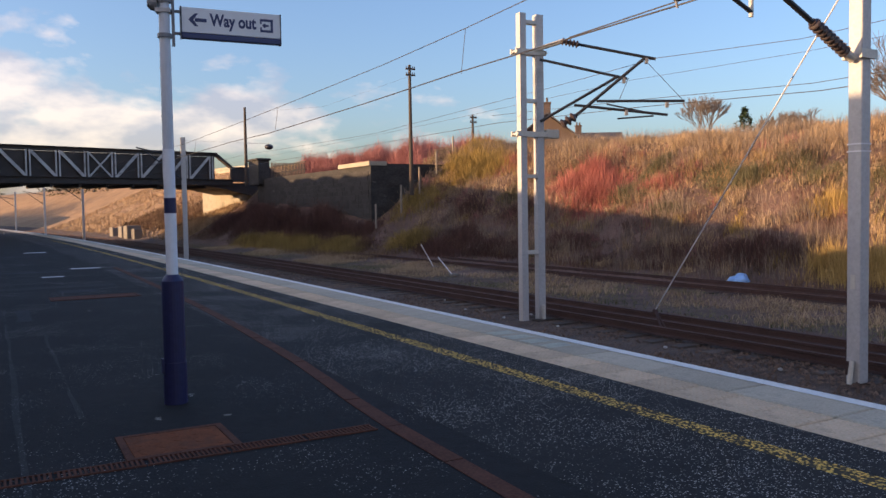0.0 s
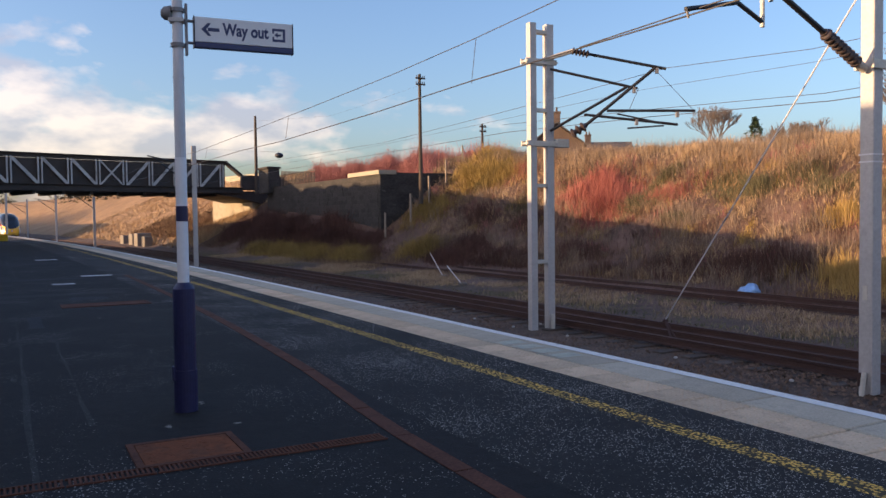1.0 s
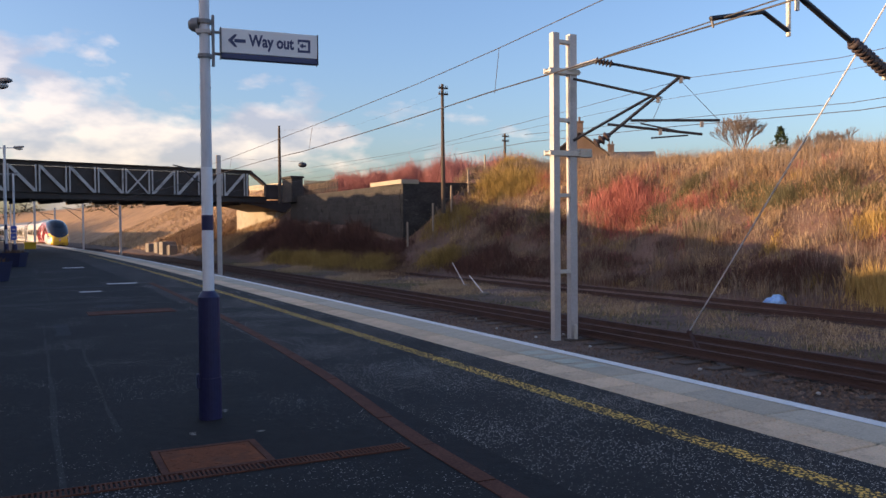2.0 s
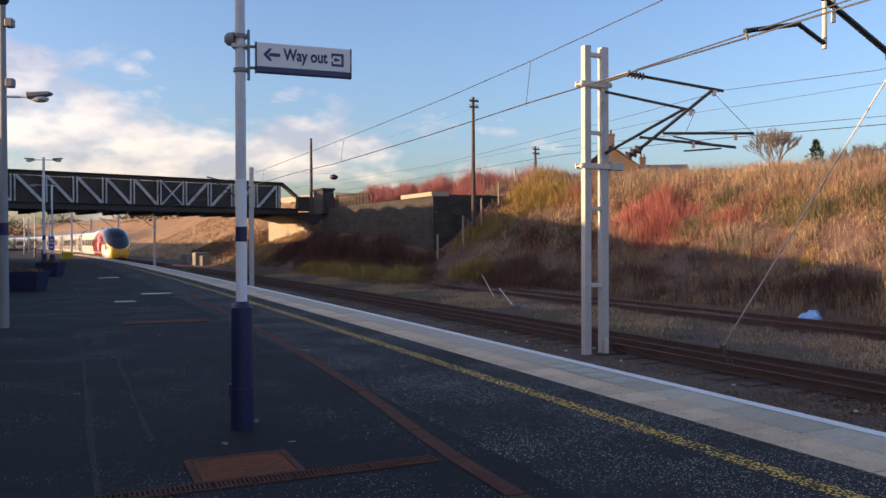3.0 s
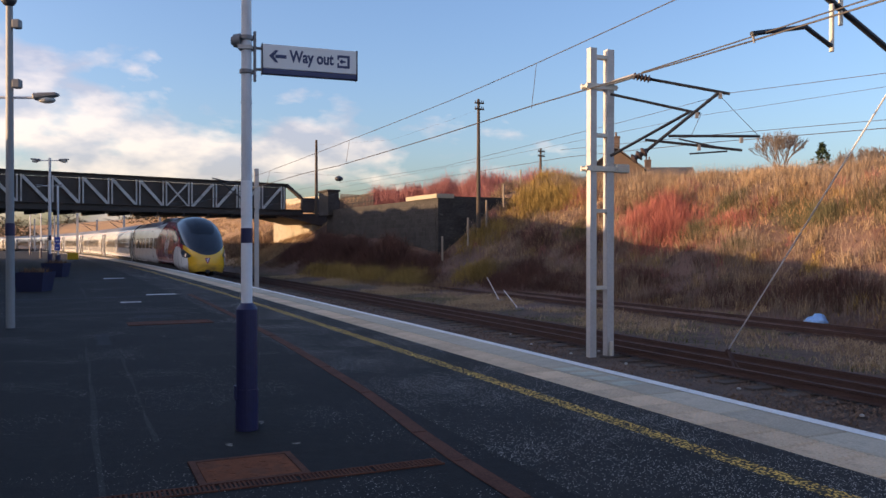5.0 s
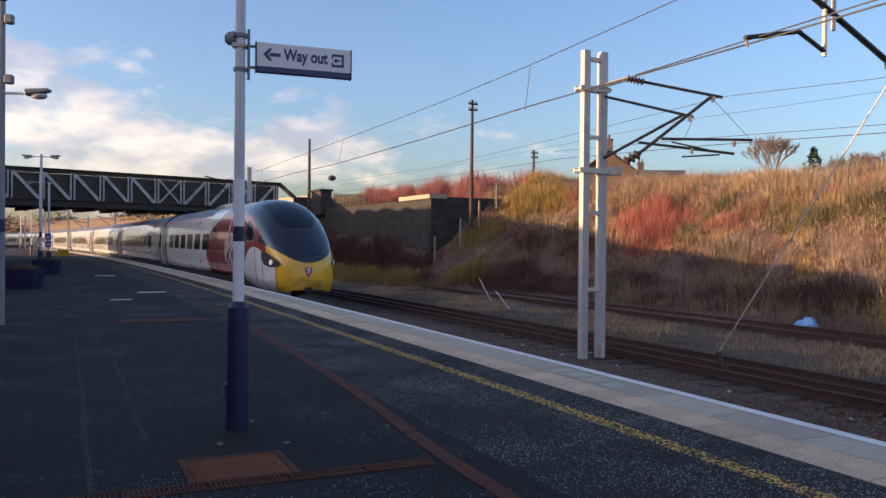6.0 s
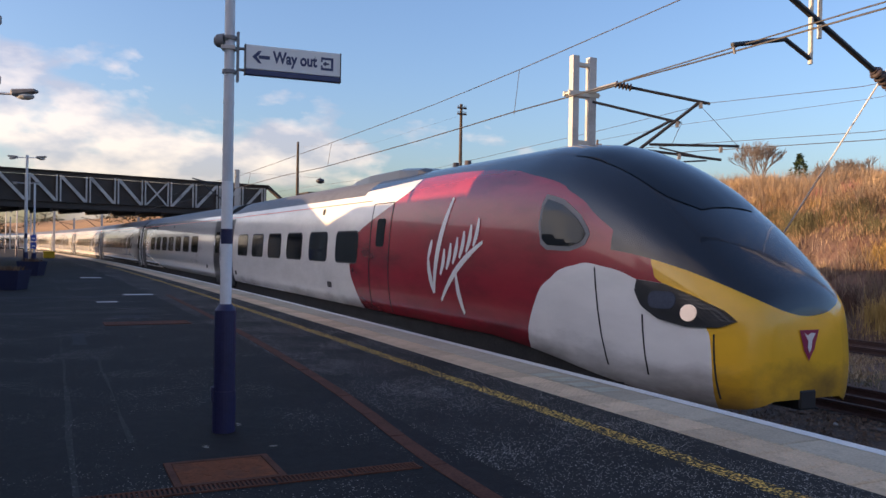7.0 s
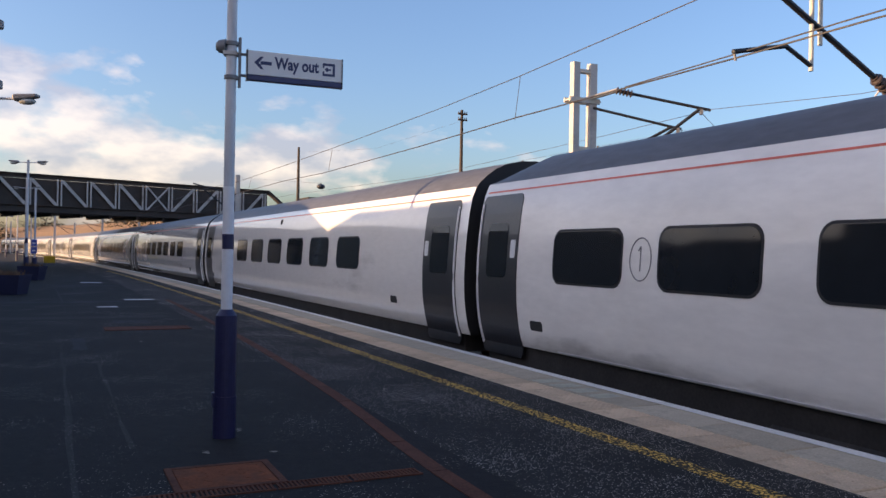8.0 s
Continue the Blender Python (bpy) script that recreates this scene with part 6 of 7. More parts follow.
def conifer(s, d, z, h):
    t = thing("conifer", fr(s, d, z), "small dark green conifer on the skyline", "tree")
    bm = bmesh.new()
    tube(bm, (0, 0, -0.3), (0, 0, h), 0.1, 0.02, 6)
    part("trunk", bm, TIMBER, t)
    rnd = random.Random(9)
    vs, fs = [], []
    for i in range(900):
        zz = rnd.uniform(0.1, 1) ** 0.8
        r = (1 - zz) * h * 0.5 * rnd.uniform(0.3, 1.1) + 0.05
        a = rnd.uniform(0, 6.283)
        p = Vector((math.cos(a) * r, math.sin(a) * r, zz * h - r * 0.25))
        k = len(vs)
        vs += [p, p + Vector((rnd.uniform(-.25, .25), rnd.uniform(-.25, .25), rnd.uniform(-0.05, .2))), p + Vector((rnd.uniform(-.2, .2), rnd.uniform(-.2, .2), rnd.uniform(0.05, .2)))]
        fs.append((k, k + 1, k + 2))
    raw("crown", vs, fs, CONIFER, t)


conifer(36.2, 47.9, 5.0, 4.3)


def far_wood():
    """A belt of leafless trees that closes the view along the line."""
    rnd = np.random.default_rng(4)
    vs, fs = [], []
    for s0, s1, d0, d1, n in ((170, 230, -55, -9, 26000), (160, 240, 26, 75, 22000), (290, 330, -90, 60, 22000)):
        s, d = rnd.uniform(s0, s1, n), rnd.uniform(d0, d1, n)
        cell = np.floor(s / 6) * 13.7 + np.floor(d / 6) * 7.3
        hh = 7.5 + 3.5 * np.sin(cell * 437.5)
        z = rnd.uniform(0.0, 1, n) ** 0.75 * hh * rnd.uniform(0.8, 1.1, n)
        off = rnd.uniform(-0.55, 0.55, (n, 3, 3))
        for i in range(n):
            p = at(float(s[i]), float(d[i]), float(z[i]) + (GROUND_Z if d[i] < 12 else 0.5))
            k = len(vs)
            for j in range(3):
                vs.append(p + Vector(off[i, j]))
            fs.append((k, k + 1, k + 2))
    o = raw("far_wood", vs, fs, WOOD_FAR)
    tagged(o, "dark leafless wood in the distance", "wood", kind="stuff")


far_wood()


def hill_road():
    vs, fs = [], []
    n = 40
    for i in range(n + 1):
        s = 84 + 92 * i / n
        foot = hermite(s, (-60, 0, 20, 34, 44, 58, 75, 110, 200), (15.5, 15.0, 14.6, 12.5, 10.6, 9.6, 9.2, 8.5, 7.5))
        run = hermite(s, (-60, 0, 20, 36, 48, 60, 75, 110, 200), (9.5, 10, 10.5, 10.5, 11.5, 12, 15, 22, 26))
        z = bank_height(s, foot + run)
        for e, zz in ((0, -0.3), (0, 0.75), (0.4, 0.75), (0.4, -0.3)):
            vs.append(at(s, foot + run * 0.97 + e, z + zz))
    for i in range(n):
        for j in range(4):
            a, b = i * 4 + j, i * 4 + (j + 1) % 4
            fs.append((a, b, b + 4, a + 4))
    o = raw("road_wall", vs, fs, PALE_STONE)
    tagged(o, "low pale stone wall along the hilltop road", "wall", kind="structure")


hill_road()


# ---- vegetation of the cutting ----
GS, GD = np.arange(-30, 72, 0.6), np.arange(3.0, 46, 0.5)


def ground_grid():
    z = np.empty((len(GS), len(GD)))
    for i, s in enumerate(GS):
        for j, d in enumerate(GD):
            q = Vector((s * 0.35, d * 0.35, 0))
            amp = 0.42 if d > 15 else 0.06
            z[i, j] = bank_height(float(s), float(d)) + amp * noise.noise(q) + amp * 0.5 * noise.noise(q * 3.1)
    return z


GZ = ground_grid()


def lie(s, d):
    """Height of the ground under many points."""
    i = np.clip((s - GS[0]) / 0.6, 0, len(GS) - 1.001)
    j = np.clip((d - GD[0]) / 0.5, 0, len(GD) - 1.001)
    i0, j0 = i.astype(int), j.astype(int)
    fi, fj = i - i0, j - j0
    return (GZ[i0, j0] * (1 - fi) * (1 - fj) + GZ[i0 + 1, j0] * fi * (1 - fj) + GZ[i0, j0 + 1] * (1 - fi) * fj + GZ[i0 + 1, j0 + 1] * fi * fj)


def place_many(s, d, z):
    a = PSI0 + s / R
    return np.stack([CEN.x + (R + d) * np.cos(a), CEN.y + (R + d) * np.sin(a), z], 1)


def wave(s, d, f, seed):
    """Smooth unevenness between about -1 and 1."""
    k = np.random.default_rng(seed).uniform(0, 6.28, 8)
    return (np.sin(s * f + k[0] + 1.3 * np.sin(d * f * 0.7 + k[1])) + np.sin(d * f * 1.2 + k[2] + 1.1 * np.sin(s * f * 0.9 + k[3]))
            + 0.6 * np.sin((s + d) * f * 2.3 + k[4]) + 0.6 * np.sin((s - d) * f * 2.9 + k[5])) / 3.2


def blades(name, s, d, z, height, width, lean, material, label, seed, category="grass", droop=0.0):
    """Many thin tapering stems, each a bent sliver, as one body of growth."""
    g = np.random.default_rng(seed)
    n = len(s)
    p = place_many(s, d, z - 0.04)
    a = g.uniform(0, 2 * np.pi, n)
    side = np.stack([np.cos(a), np.sin(a), np.zeros(n)], 1) * (width * g.uniform(0.6, 1.3, n))[:, None] * 0.5
    b = g.uniform(0, 2 * np.pi, n)
    out = np.stack([np.cos(b), np.sin(b), np.zeros(n)], 1) * (lean * height * g.uniform(0.2, 1.2, n))[:, None]
    up = np.zeros((n, 3))
    up[:, 2] = height * g.uniform(0.55, 1.15, n)
    mid = p + up * 0.55 + out * 0.35
    tip = p + up * (1 - droop * g.uniform(0, 1, n)[:, None]) + out
    v = np.stack([p - side, p + side, mid + side * 0.8, mid - side * 0.8, tip], 1).reshape(-1, 3)
    k = np.arange(n) * 5
    me = bpy.data.meshes.new(name)
    f4 = np.stack([k, k + 1, k + 2, k + 3], 1)
    f3 = np.stack([k + 3, k + 2, k + 4], 1)
    me.vertices.add(len(v))
    me.vertices.foreach_set("co", v.ravel())
    loops = np.concatenate([np.concatenate([f4, f3], 1).ravel()])
    me.loops.add(len(loops))
    me.loops.foreach_set("vertex_index", loops)
    me.polygons.add(2 * n)
    st = np.stack([np.arange(n) * 7, np.arange(n) * 7 + 4], 1).ravel()
    me.polygons.foreach_set("loop_start", st)
    me.update(calc_edges=True)
    me.materials.append(material)
    o = new(name, me)
    return tagged(o, label, category, kind="stuff")


def scatter(n, s0, s1, d0, d1, seed, keep=None):
    g = np.random.default_rng(seed)
    s, d = g.uniform(s0, s1, n), g.uniform(d0, d1, n)
    if keep is not None:
        m = g.uniform(0, 1, n) < keep(s, d)
        s, d = s[m], d[m]
    # gather into tufts
    s, d = s + 0.12 * np.sin(s * 17.0), d + 0.12 * np.sin(d * 19.0)
    return s, d


def clear_of_wall(s, d):
    return ~((s > 36.9) & (s < 58.8) & (d > 15.0) & (d < 16.5)) & ~((s > 36.9) & (s < 38.6) & (d > 15.0) & (d < 22.0))


def bare(s, d):
    """Less growth on the scree in the middle of the slope."""
    q = ((s - 12.8) / 4.6) ** 2 + ((d - 19.1 - 0.05 * (s - 13)) / 1.35) ** 2 + 0.45 * wave(s, d, 1.3, 60)
    p = ((s - 18.2) / 2.8) ** 2 + ((d - 18.0) / 0.9) ** 2 + 0.4 * wave(s, d, 1.5, 61)
    return np.clip(np.minimum(q, p) * 0.7, 0.06, 1.0)


def tussocks(name, count, s0, s1, d0, d1, height, size, per, material, label, seed, width=0.018, lean=0.55):
    """Scattered single tufts, each fanning out from one root."""
    g = np.random.default_rng(seed)
    cs, cd = g.uniform(s0, s1, count), g.uniform(d0, d1, count)
    big = g.uniform(0.5, 1.3, count)
    k = np.repeat(np.arange(count), per)
    s = cs[k] + g.normal(0, 0.5, len(k)) * size * big[k]
    d = cd[k] + g.normal(0, 0.5, len(k)) * size * big[k]
    m = clear_of_wall(s, d)
    s, d, k = s[m], d[m], k[m]
    r = np.hypot(s - cs[k], d - cd[k]) / (size * big[k])
    blades(name, s, d, lie(s, d), height * big[k] * np.clip(1.1 - 0.4 * r, 0.3, 1.1), width, lean, material, label, seed + 300, "grass", 0.25)


def bank_growth():
    def clump(name, cs, cd, rs, rd, n, h, width, lean, material, label, seed, sub=8):
        g = np.random.default_rng(seed)
        k = g.integers(0, sub, n)
        ox, oy = g.normal(0, 0.45, sub), g.normal(0, 0.45, sub)
        s = cs + rs * (ox[k] + g.normal(0, 0.42, n))
        d = cd + rd * (oy[k] + g.normal(0, 0.42, n))
        m = clear_of_wall(s, d)
        s, d = s[m], d[m]
        r = np.sqrt(((s - cs) / rs) ** 2 + ((d - cd) / rd) ** 2)
        hh = h * np.clip(1.15 - 0.45 * r, 0.25, 1.2) * (0.85 + 0.5 * wave(s, d, 2.6, seed)) * g.uniform(0.5, 1.1, len(s))
        blades(name, s, d, lie(s, d), hh, width, lean, material, label, seed + 100, "shrub")

    # tall straw on the crest and upper slope
    s, d = scatter(250000, -14, 44, 17.5, 34, 21, lambda s, d: np.clip(0.15 + (d - 18.5) * 0.16 + 0.45 * wave(s, d, 0.55, 3), 0.02, 1) * bare(s, d) * clear_of_wall(s, d) * np.where(d > 27, 0.5, 1))
    h = np.where(d > 23, 0.62, 0.5) * (0.8 + 0.45 * wave(s, d, 0.8, 5) + 0.3 * wave(s, d, 2.1, 6))
    blades("straw_grass", s, d, lie(s, d), h, 0.014, 0.38, GRASS_DRY, "tall dry straw grass on the upper slope", 31, droop=0.3)
    # brown low growth
    s, d = scatter(210000, -14, 62, 10.4, 25, 22, lambda s, d: np.clip(0.42 + 0.65 * wave(s, d, 0.6, 7), 0, 1) * bare(s, d) * clear_of_wall(s, d) * ((d > 14.5) | (s > 30)))
    blades("brown_grass", s, d, lie(s, d), 0.36 + 0.18 * wave(s, d, 0.9, 8), 0.016, 0.6, GRASS_BROWN, "low dead brown grass and stalks on the slope", 32, droop=0.4)
    # a paler straw mix lower down
    s, d = scatter(90000, -14, 60, 14.8, 22, 23, lambda s, d: np.clip(wave(s, d, 0.75, 9) * 1.3, 0, 1) * bare(s, d))
    blades("straw_tufts", s, d, lie(s, d), 0.48 + 0.2 * wave(s, d, 1.1, 10), 0.014, 0.5, GRASS_DRY, "tufts of bleached grass on the slope", 33, droop=0.3)
    # rough short grass between the sidings
    s, d = scatter(90000, -8, 60, 7.9, 14.6, 24, lambda s, d: np.clip(0.35 + 0.7 * wave(s, d, 0.5, 11), 0.03, 1) * ((d < 12.2) | (d > 13.95)))
    blades("short_grass", s, d, lie(s, d), 0.13 + 0.07 * wave(s, d, 0.8, 12), 0.022, 0.7, GRASS_GREEN, "short rough grass between the sidings", 34, droop=0.3)
    s, d = scatter(60000, -8, 50, 7.9, 12.1, 25, lambda s, d: np.clip(0.2 + wave(s, d, 0.7, 13) * 1.4, 0, 1))
    blades("bleached_grass", s, d, lie(s, d), 0.22 + 0.08 * wave(s, d, 0.8, 14), 0.016, 0.8, GRASS_DRY, "bleached grass between the sidings", 35, droop=0.4)
    s, d = scatter(5000, -6, 40, 3.4, 6.2, 26, lambda s, d: np.clip(wave(s, d, 0.9, 15) * 1.2 - 0.2, 0, 1))
    blades("trackside_weeds", s, d, lie(s, d), 0.12 + 0.05 * wave(s, d, 0.8, 16), 0.02, 0.8, GRASS_BROWN, "sparse dead weeds in the ballast", 36)

    # russet patches over the upper slope, and upright dead stems along the crest
    s, d = scatter(110000, -10, 36, 18.5, 30, 27, lambda s, d: np.clip(1.5 * wave(s, d, 0.85, 17) - 0.1, 0, 1) * bare(s, d))
    blades("russet_grass", s, d, lie(s, d), 0.42 + 0.22 * wave(s, d, 1.4, 18), 0.014, 0.5, GRASS_RUSSET, "russet dead grass in patches on the slope", 37, droop=0.35)
    s, d = scatter(60000, -12, 40, 22.0, 31, 28, lambda s, d: np.clip(0.4 + 0.7 * wave(s, d, 0.7, 19), 0.05, 1))
    blades("crest_stems", s, d, lie(s, d), 0.85 + 0.3 * wave(s, d, 0.9, 20), 0.011, 0.16, STEM_GREY, "upright thin dead stems along the crest", 38)
    s, d = scatter(26000, 8, 34, 14.8, 19.5, 29, lambda s, d: np.clip(0.3 + 0.8 * wave(s, d, 0.9, 21), 0, 1))
    blades("shade_stalks", s, d, lie(s, d), 0.6 + 0.3 * wave(s, d, 1.2, 22), 0.013, 0.35, STEM_GREY, "grey brown stalks low on the slope", 39)
    # low grey-olive shrubs above the scree
    for i, (a, b, r1, r2, n, h) in enumerate(((14.9, 21.2, 1.5, 0.7, 3200, 0.75), (13.0, 21.4, 1.2, 0.6, 2400, 0.7), (11.0, 20.9, 1.0, 0.6, 1800, 0.6), (20.3, 20.0, 1.2, 0.8, 2600, 0.8), (20.6, 22.0, 0.5, 1.3, 1500, 0.7), (16.8, 21.8, 1.0, 0.6, 1700, 0.6),
                                              (25.8, 21.6, 1.2, 0.8, 1800, 0.7), (8.4, 20.4, 1.2, 0.8, 1800, 0.7), (17.0, 19.0, 0.9, 0.6, 1200, 0.45), (27.8, 18.9, 1.2, 0.7, 1600, 0.6))):
        clump("olive_shrub", a, b, r1, r2, n, h, 0.017, 0.7, SHRUB_OLIVE, "low grey olive shrub on the slope", 160 + i)
    for i, (a, b, r1, r2, n, h) in enumerate(((9.9, 16.5, 1.3, 0.7, 2600, 0.75), (28.2, 14.2, 1.7, 0.7, 3000, 0.8), (24.6, 15.4, 1.5, 0.7, 2600, 0.8), (20.6, 16.4, 1.6, 0.8, 2400, 0.7), (17.4, 15.6, 1.5, 0.6, 1800, 0.55))):
        clump("bramble", a, b, r1, r2, n, h, 0.016, 0.6, BRAMBLE, "dark purple-brown bramble at the foot of the slope", 175 + i)
    # golden sedge near the foot and on the slope
    for i, (a, b, r1, r2, n, h) in enumerate(((6.9, 15.6, 1.1, 0.55, 2400, 1.1), (5.6, 15.6, 1.6, 0.6, 2400, 1.0), (9.7, 19.4, 0.6, 0.45, 1100, 1.0), (3.5, 16.2, 1.5, 0.7, 1800, 1.0), (1.0, 15.9, 1.4, 0.7, 1400, 1.0))):
        clump("golden_sedge", a, b, r1, r2, n, h, 0.02, 0.35, GRASS_GOLD, "tall golden sedge clump at the foot of the slope", 50 + i)
    # yellow-green shrubs round the old fence and low beside the siding
    for i, (a, b, r1, r2, n, h) in enumerate(((35.5, 20.6, 2.4, 1.5, 5200, 1.15), (32.5, 20.8, 2.0, 1.4, 3800, 1.0), (37.5, 23.5, 2.0, 1.5, 3800, 1.3), (34.5, 17.2, 1.6, 1.2, 2800, 1.0), (31.0, 14.6, 1.6, 1.0, 2600, 0.9),
                                              (36.0, 12.6, 2.0, 0.9, 4200, 0.95), (40.0, 11.6, 2.4, 0.8, 4800, 1.0), (44.0, 11.2, 2.4, 0.8, 4200, 0.95), (48.0, 11.0, 2.0, 0.7, 2600, 0.9))):
        clump("yellow_shrub", a, b, r1, r2, n, h, 0.02, 0.5, SHRUB_YELLOW, "yellow-green broom-like shrub on the slope", 60 + i)
    # red-stemmed shrubs
    for i, (a, b, r1, r2, n, h) in enumerate(((23.4, 20.3, 1.7, 1.3, 7500, 1.5), (22.0, 19.3, 1.2, 0.9, 3000, 1.0), (19.0, 20.7, 0.8, 0.7, 1700, 0.95), (31.5, 21.4, 0.9, 0.8, 1300, 0.9))):
        clump("red_shrub", a, b, r1 * 1.12, r2 * 1.1, int(n * 0.6), h, 0.015, 0.6, SHRUB_RED, "red-stemmed leafless shrub on the slope", 75 + i)
    for i in range(11):
        clump("red_thicket", 40.5 + 1.9 * i, 19.5 + 0.9 * math.sin(i * 2.1), 1.5, 1.3, 2600, 1.75 + 0.35 * math.sin(i * 1.7), 0.022, 0.4, SHRUB_PINK, "pinkish leafless thicket above the retaining wall", 82 + i)
    for i in range(5):
        clump("red_thicket", 40.0 + 3.2 * i, 25.0 + 0.9 * math.sin(i * 2.9), 2.0, 1.6, 2200, 1.7, 0.022, 0.4, SHRUB_PINK, "pinkish leafless thicket above the retaining wall", 95 + i)
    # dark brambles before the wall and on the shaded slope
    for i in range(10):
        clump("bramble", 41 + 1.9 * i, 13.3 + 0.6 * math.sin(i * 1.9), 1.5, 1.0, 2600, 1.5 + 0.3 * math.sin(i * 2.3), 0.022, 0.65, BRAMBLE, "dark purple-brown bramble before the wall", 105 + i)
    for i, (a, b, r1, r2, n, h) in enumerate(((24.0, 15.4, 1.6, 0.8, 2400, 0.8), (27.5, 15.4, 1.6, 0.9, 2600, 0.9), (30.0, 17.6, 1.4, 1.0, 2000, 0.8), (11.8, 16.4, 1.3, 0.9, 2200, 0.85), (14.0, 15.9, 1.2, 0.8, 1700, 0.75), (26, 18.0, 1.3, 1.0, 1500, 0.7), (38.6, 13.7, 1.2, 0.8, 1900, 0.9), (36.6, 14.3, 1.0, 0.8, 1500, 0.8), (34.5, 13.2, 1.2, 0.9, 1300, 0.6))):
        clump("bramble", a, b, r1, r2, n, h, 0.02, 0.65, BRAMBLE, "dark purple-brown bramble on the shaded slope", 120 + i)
    tussocks("dead_stalks", 260, -10, 42, 15.5, 27, 0.75, 0.3, 45, STEM_GREY, "grey brown dead stalks on the slope", 150)
    tussocks("pale_tussocks", 190, -10, 40, 15.0, 26, 0.55, 0.32, 60, GRASS_DRY, "pale bleached grass tussocks on the slope", 151)
    tussocks("olive_tufts", 120, -8, 40, 15.0, 25, 0.5, 0.4, 60, SHRUB_YELLOW, "olive green tufts on the slope", 152)
    tussocks("dark_tufts", 150, -8, 40, 14.8, 24, 0.5, 0.4, 55, BRAMBLE, "dark bramble tufts on the slope", 153)
    tussocks("crest_stalks", 260, -12, 44, 23.5, 29, 0.95, 0.35, 26, STEM_GREY, "thin dead stalks along the crest", 154, 0.014, 0.3)
    tussocks("reddish_stalks", 70, 8, 40, 16.5, 24, 0.65, 0.4, 45, SHRUB_PINK, "reddish stalks on the slope", 155)
    # golden hillside beyond the bridge
    g = np.random.default_rng(77)
    n = 26000
    s, d = g.uniform(63, 71.5, n), g.uniform(10.5, 34, n)
    blades("hill_grass", s, d, lie(s, d), 0.5 + 0 * s, 0.05, 0.5, GRASS_DRY, "dry golden grass beyond the bridge", 140)


bank_growth()


def hillside():
    """Coarse tufts over the hillside beyond the bridge."""
    g = np.random.default_rng(78)
    n = 45000
    s, d = g.uniform(63, 135, n), g.uniform(9.5, 34, n)
    z = np.array([bank_height(float(a), float(b)) for a, b in zip(s, d)])
    m = g.uniform(0, 1, n) < np.clip(0.55 + 0.6 * wave(s, d, 0.5, 40), 0.08, 1)
    blades("hill_grass", s[m], d[m], z[m], 0.42 + 0.16 * wave(s[m], d[m], 0.5, 41), 0.07, 0.6, GRASS_DRY, "dry golden grass on the hillside", 141)
    n = 9000
    s, d = g.uniform(70, 95, n), 11.5 + np.abs(g.normal(0, 3.0, n))
    z = np.array([bank_height(float(a), float(b)) for a, b in zip(s, d)])
    blades("hill_scrub", s, d, z, 0.6 + 0.3 * wave(s, d, 0.9, 42), 0.06, 0.7, GRASS_BROWN, "grey brown scrub on the hillside", 142)


hillside()


def ballast():
    """Loose stones over the trackbeds."""
    g = np.random.default_rng(15)
    n = 26000
    s = -6 + 60 * g.uniform(0, 1, n) ** 1.6
    d = g.choice([4.4, 6.4, 13.0, 5.4, 3.4], n) + g.normal(0, 0.75, n)
    m = (d > 3.0) & (d < 15)
    s, d = s[m], d[m]
    s = np.concatenate([s, g.normal(13.4, 3.2, 9000)])
    d = np.concatenate([d, g.normal(18.9, 0.9, 9000)])
    n = len(s)
    p = place_many(s, d, lie(s, d) + 0.005)
    r = g.uniform(0.018, 0.05, n)
    base = np.array([(1, 0, 0), (-0.5, 0.87, 0), (-0.5, -0.87, 0), (0.1, 0.1, 0.9)])
    j = g.uniform(0.6, 1.3, (n, 4, 3))
    a = g.uniform(0, 6.28, n)
    rot = np.stack([np.stack([np.cos(a), -np.sin(a), 0 * a], 1), np.stack([np.sin(a), np.cos(a), 0 * a], 1), np.stack([0 * a, 0 * a, 1 + 0 * a], 1)], 1)
    v = p[:, None, :] + np.einsum("nij,nkj->nki", rot, base[None] * j * r[:, None, None])
    k = np.arange(n) * 4
    f = np.stack([np.stack([k, k + 1, k + 3], 1), np.stack([k + 1, k + 2, k + 3], 1), np.stack([k + 2, k, k + 3], 1)], 1).reshape(-1, 3)
    me = bpy.data.meshes.new("ballast_stones")
    me.from_pydata(v.reshape(-1, 3).tolist(), [], f.tolist())
    me.materials.append(STONES)
    tagged(new("ballast_stones", me), "loose brown grey ballast stones on the trackbed", "ballast", kind="stuff")


ballast()


# ---- pieces of the platform edge and the tracks ----
def share(name, me, m, parent):
    o = new(name, me)
    o.parent = parent
    o.matrix_world = m
    return o


def block_mesh(name, lo, hi, bev, material, studs=None):
    bm = bmesh.new()
    box(bm, lo, hi, bev=bev)
    if studs:
        for x in studs[0]:
            for y in studs[1]:
                bmesh.ops.create_cone(bm, cap_ends=True, segments=6, radius1=0.016, radius2=0.011, depth=0.006, matrix=Matrix.Translation((x, y, hi[2] + 0.002)))
    me = bpy.data.meshes.new(name)
    bm.to_mesh(me)
    bm.free()
    me.materials.append(material)
    return me


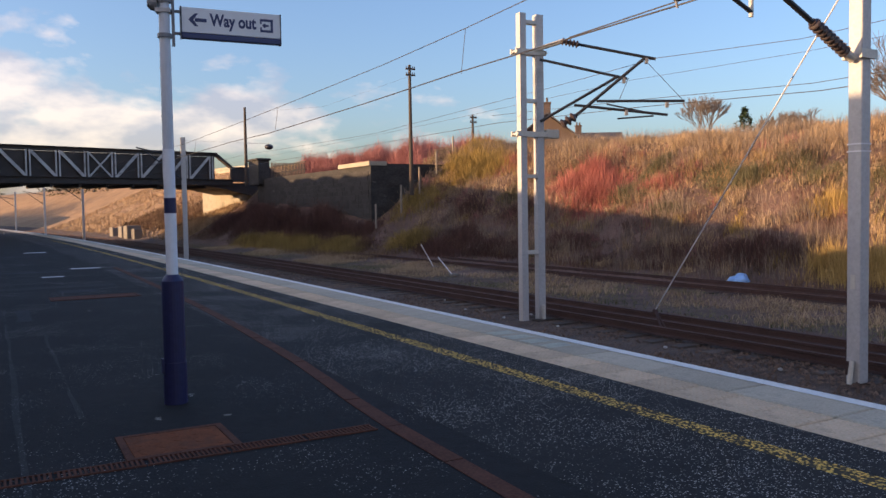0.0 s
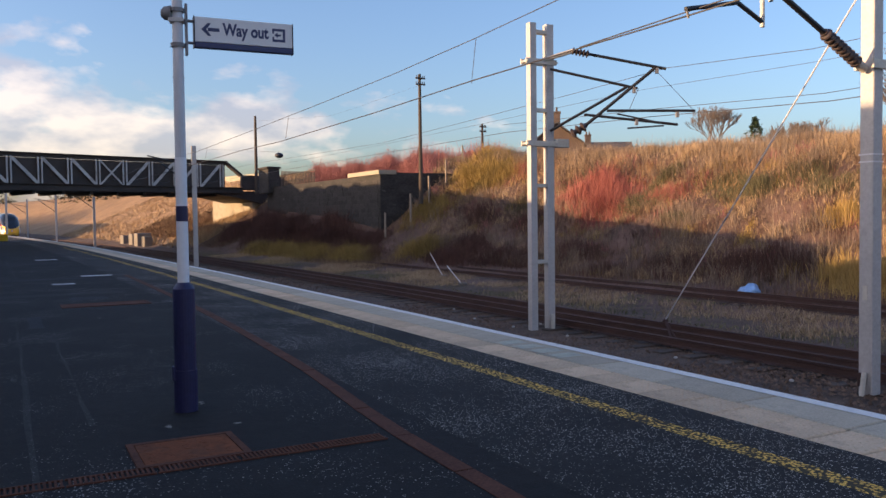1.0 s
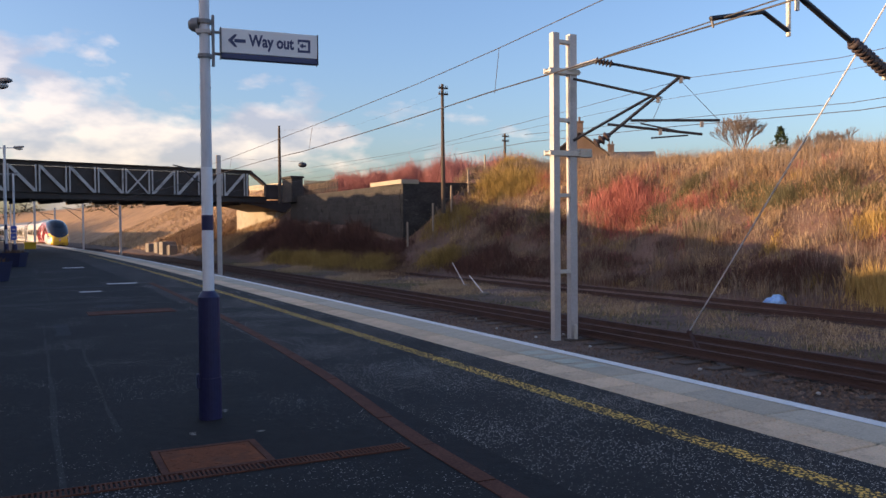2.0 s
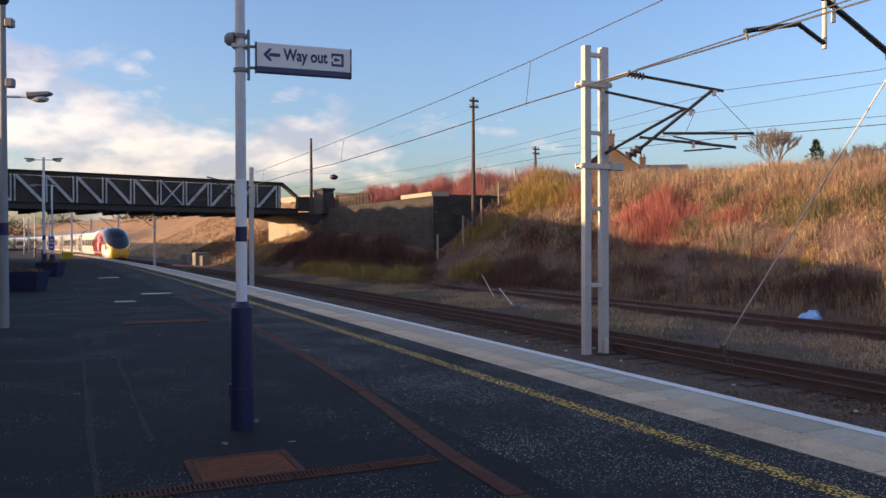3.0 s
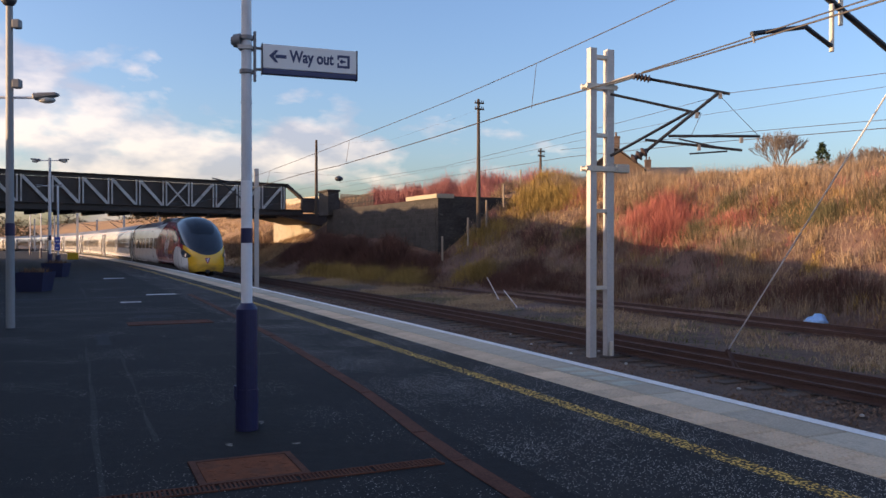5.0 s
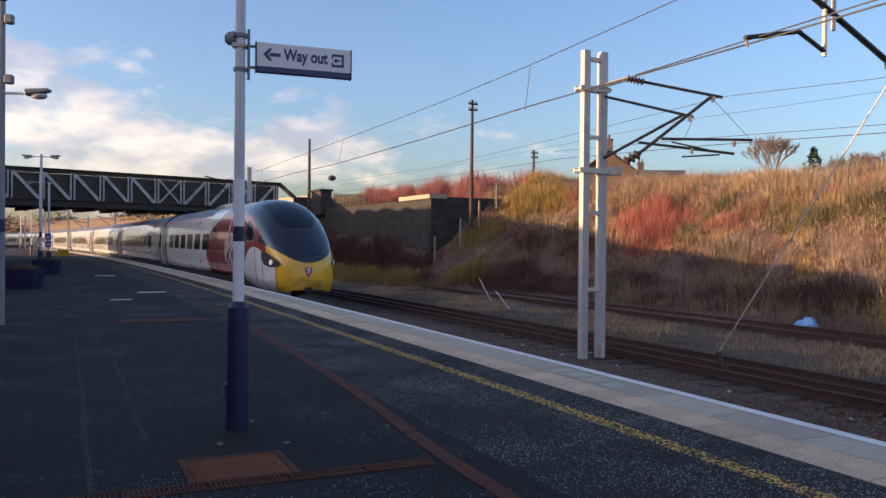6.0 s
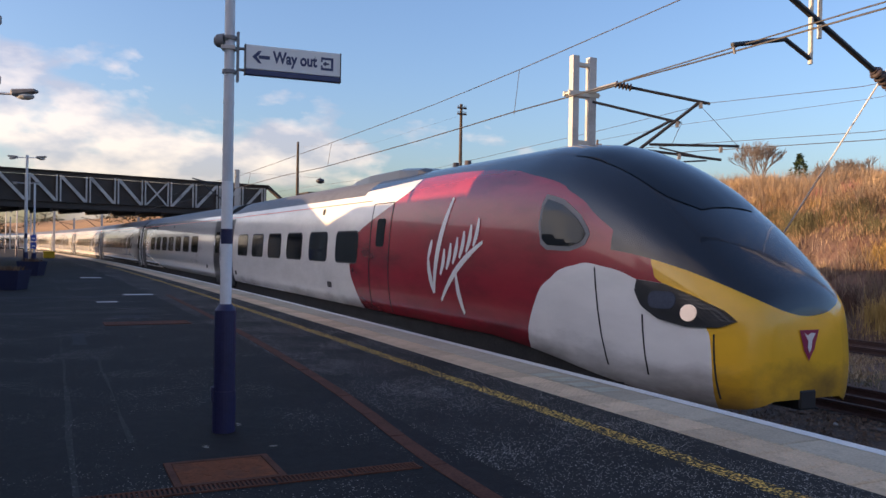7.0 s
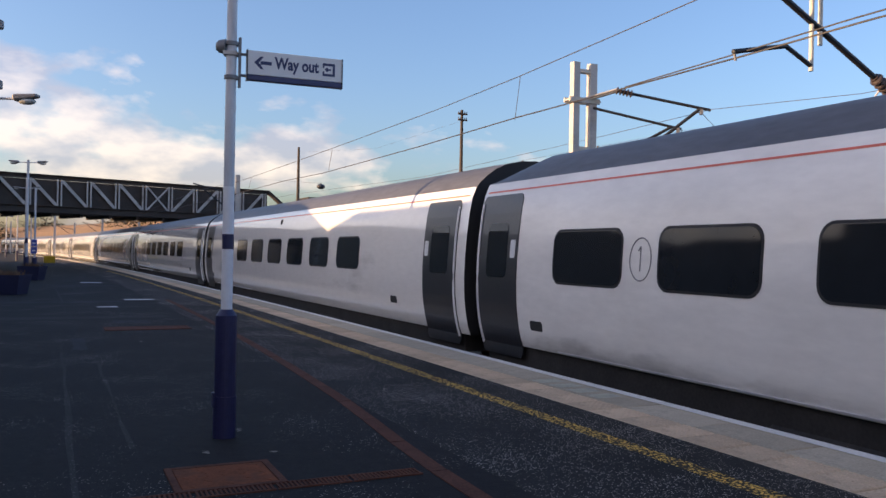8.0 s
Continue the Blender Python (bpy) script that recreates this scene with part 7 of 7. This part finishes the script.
def platform_edge():
    rnd = random.Random(8)
    cop = block_mesh("coping_slab", (-0.582, -0.4705, -0.05), (-0.002, 0.4705, 0.0), 0.009, COPING)
    for i in range(91):
        share("coping_slab", cop, fr(-7.71 + 0.965 * i, 0, rnd.uniform(-0.002, 0.0015)) @ pose(0, 0, 0, rnd.uniform(-0.12, 0.12), 0, 0), plat)
    st = ([-1.02 + 0.0655 * k for k in range(7)], [-0.167 + 0.0667 * k for k in range(6)])
    near = block_mesh("tactile_paver", (-1.054, -0.197, -0.05), (-0.604, 0.197, 0.0), 0.008, TACTILE, st)
    far = block_mesh("tactile_paver", (-1.054, -0.197, -0.05), (-0.604, 0.197, 0.0), 0.008, TACTILE)
    for i in range(213):
        s = -7.88 + 0.415 * i
        share("tactile_paver", near if s < 9 else far, fr(s, 0, rnd.uniform(-0.002, 0.002)) @ pose(0, 0, 0, rnd.uniform(-0.2, 0.2), 0, 0), plat)
    far1 = strip("coping_far", [(-1.056, -0.002), (-0.004, -0.002), (-0.004, -0.05), (-1.056, -0.05)], 80.5, 170, 3, COPING)
    tagged(far1, "pale coping along the far platform edge", "coping", kind="structure")
    low = strip("coping_near", [(-1.056, -0.002), (-0.004, -0.002), (-0.004, -0.05), (-1.056, -0.05)], -40, -8.25, 3, COPING)
    tagged(low, "pale coping along the platform edge", "coping", kind="structure")


platform_edge()


def sleepers():
    rnd = random.Random(4)
    me = block_mesh("sleeper", (-1.28, -0.125, -0.13), (1.28, 0.125, 0.0), 0.012, SLEEPER)
    for nm, dc, z, s0, s1, tag in (("siding_sleepers", 6.0, RAIL_Z - 0.245, -8, 60, "old timber sleepers under the rusty siding"), ("disused_sleepers", 13.07, RAIL_Z - 0.27, -6, 45, "old timber sleepers under the disused siding"),
                                   ("main_sleepers", 1.7, RAIL_Z - 0.155, -10, 60, "sleepers under the near running rails")):
        e = thing(nm, fr(0, dc, z), tag, "sleepers")
        for i in range(int((s1 - s0) / 0.7)):
            share("sleeper", me, fr(s0 + 0.7 * i, dc + rnd.uniform(-0.03, 0.03), z + rnd.uniform(-0.012, 0.004)) @ pose(0, 0, 0, 0, 0, rnd.uniform(-1, 1)), e)


sleepers()


def wall_stones():
    """Courses of dressed stone on the face of the retaining wall and its return."""
    rnd = random.Random(6)
    me = [block_mesh("stone", (-0.04, -w / 2, 0), (0.05, w / 2, 0.277), 0.005, DARK_STONE) for w in (0.42, 0.6, 0.8)]
    z = -0.6
    while z < 3.85:
        s = 37.5 + rnd.uniform(0, 0.4)
        while s < 51.5:
            k = rnd.randrange(3)
            w = (0.42, 0.6, 0.8)[k]
            share("stone", me[k], fr(s + w / 2, 15.24 + rnd.uniform(-0.007, 0.007), z), WALL)
            s += w + 0.011
        z += 0.285


wall_stones()
motions()
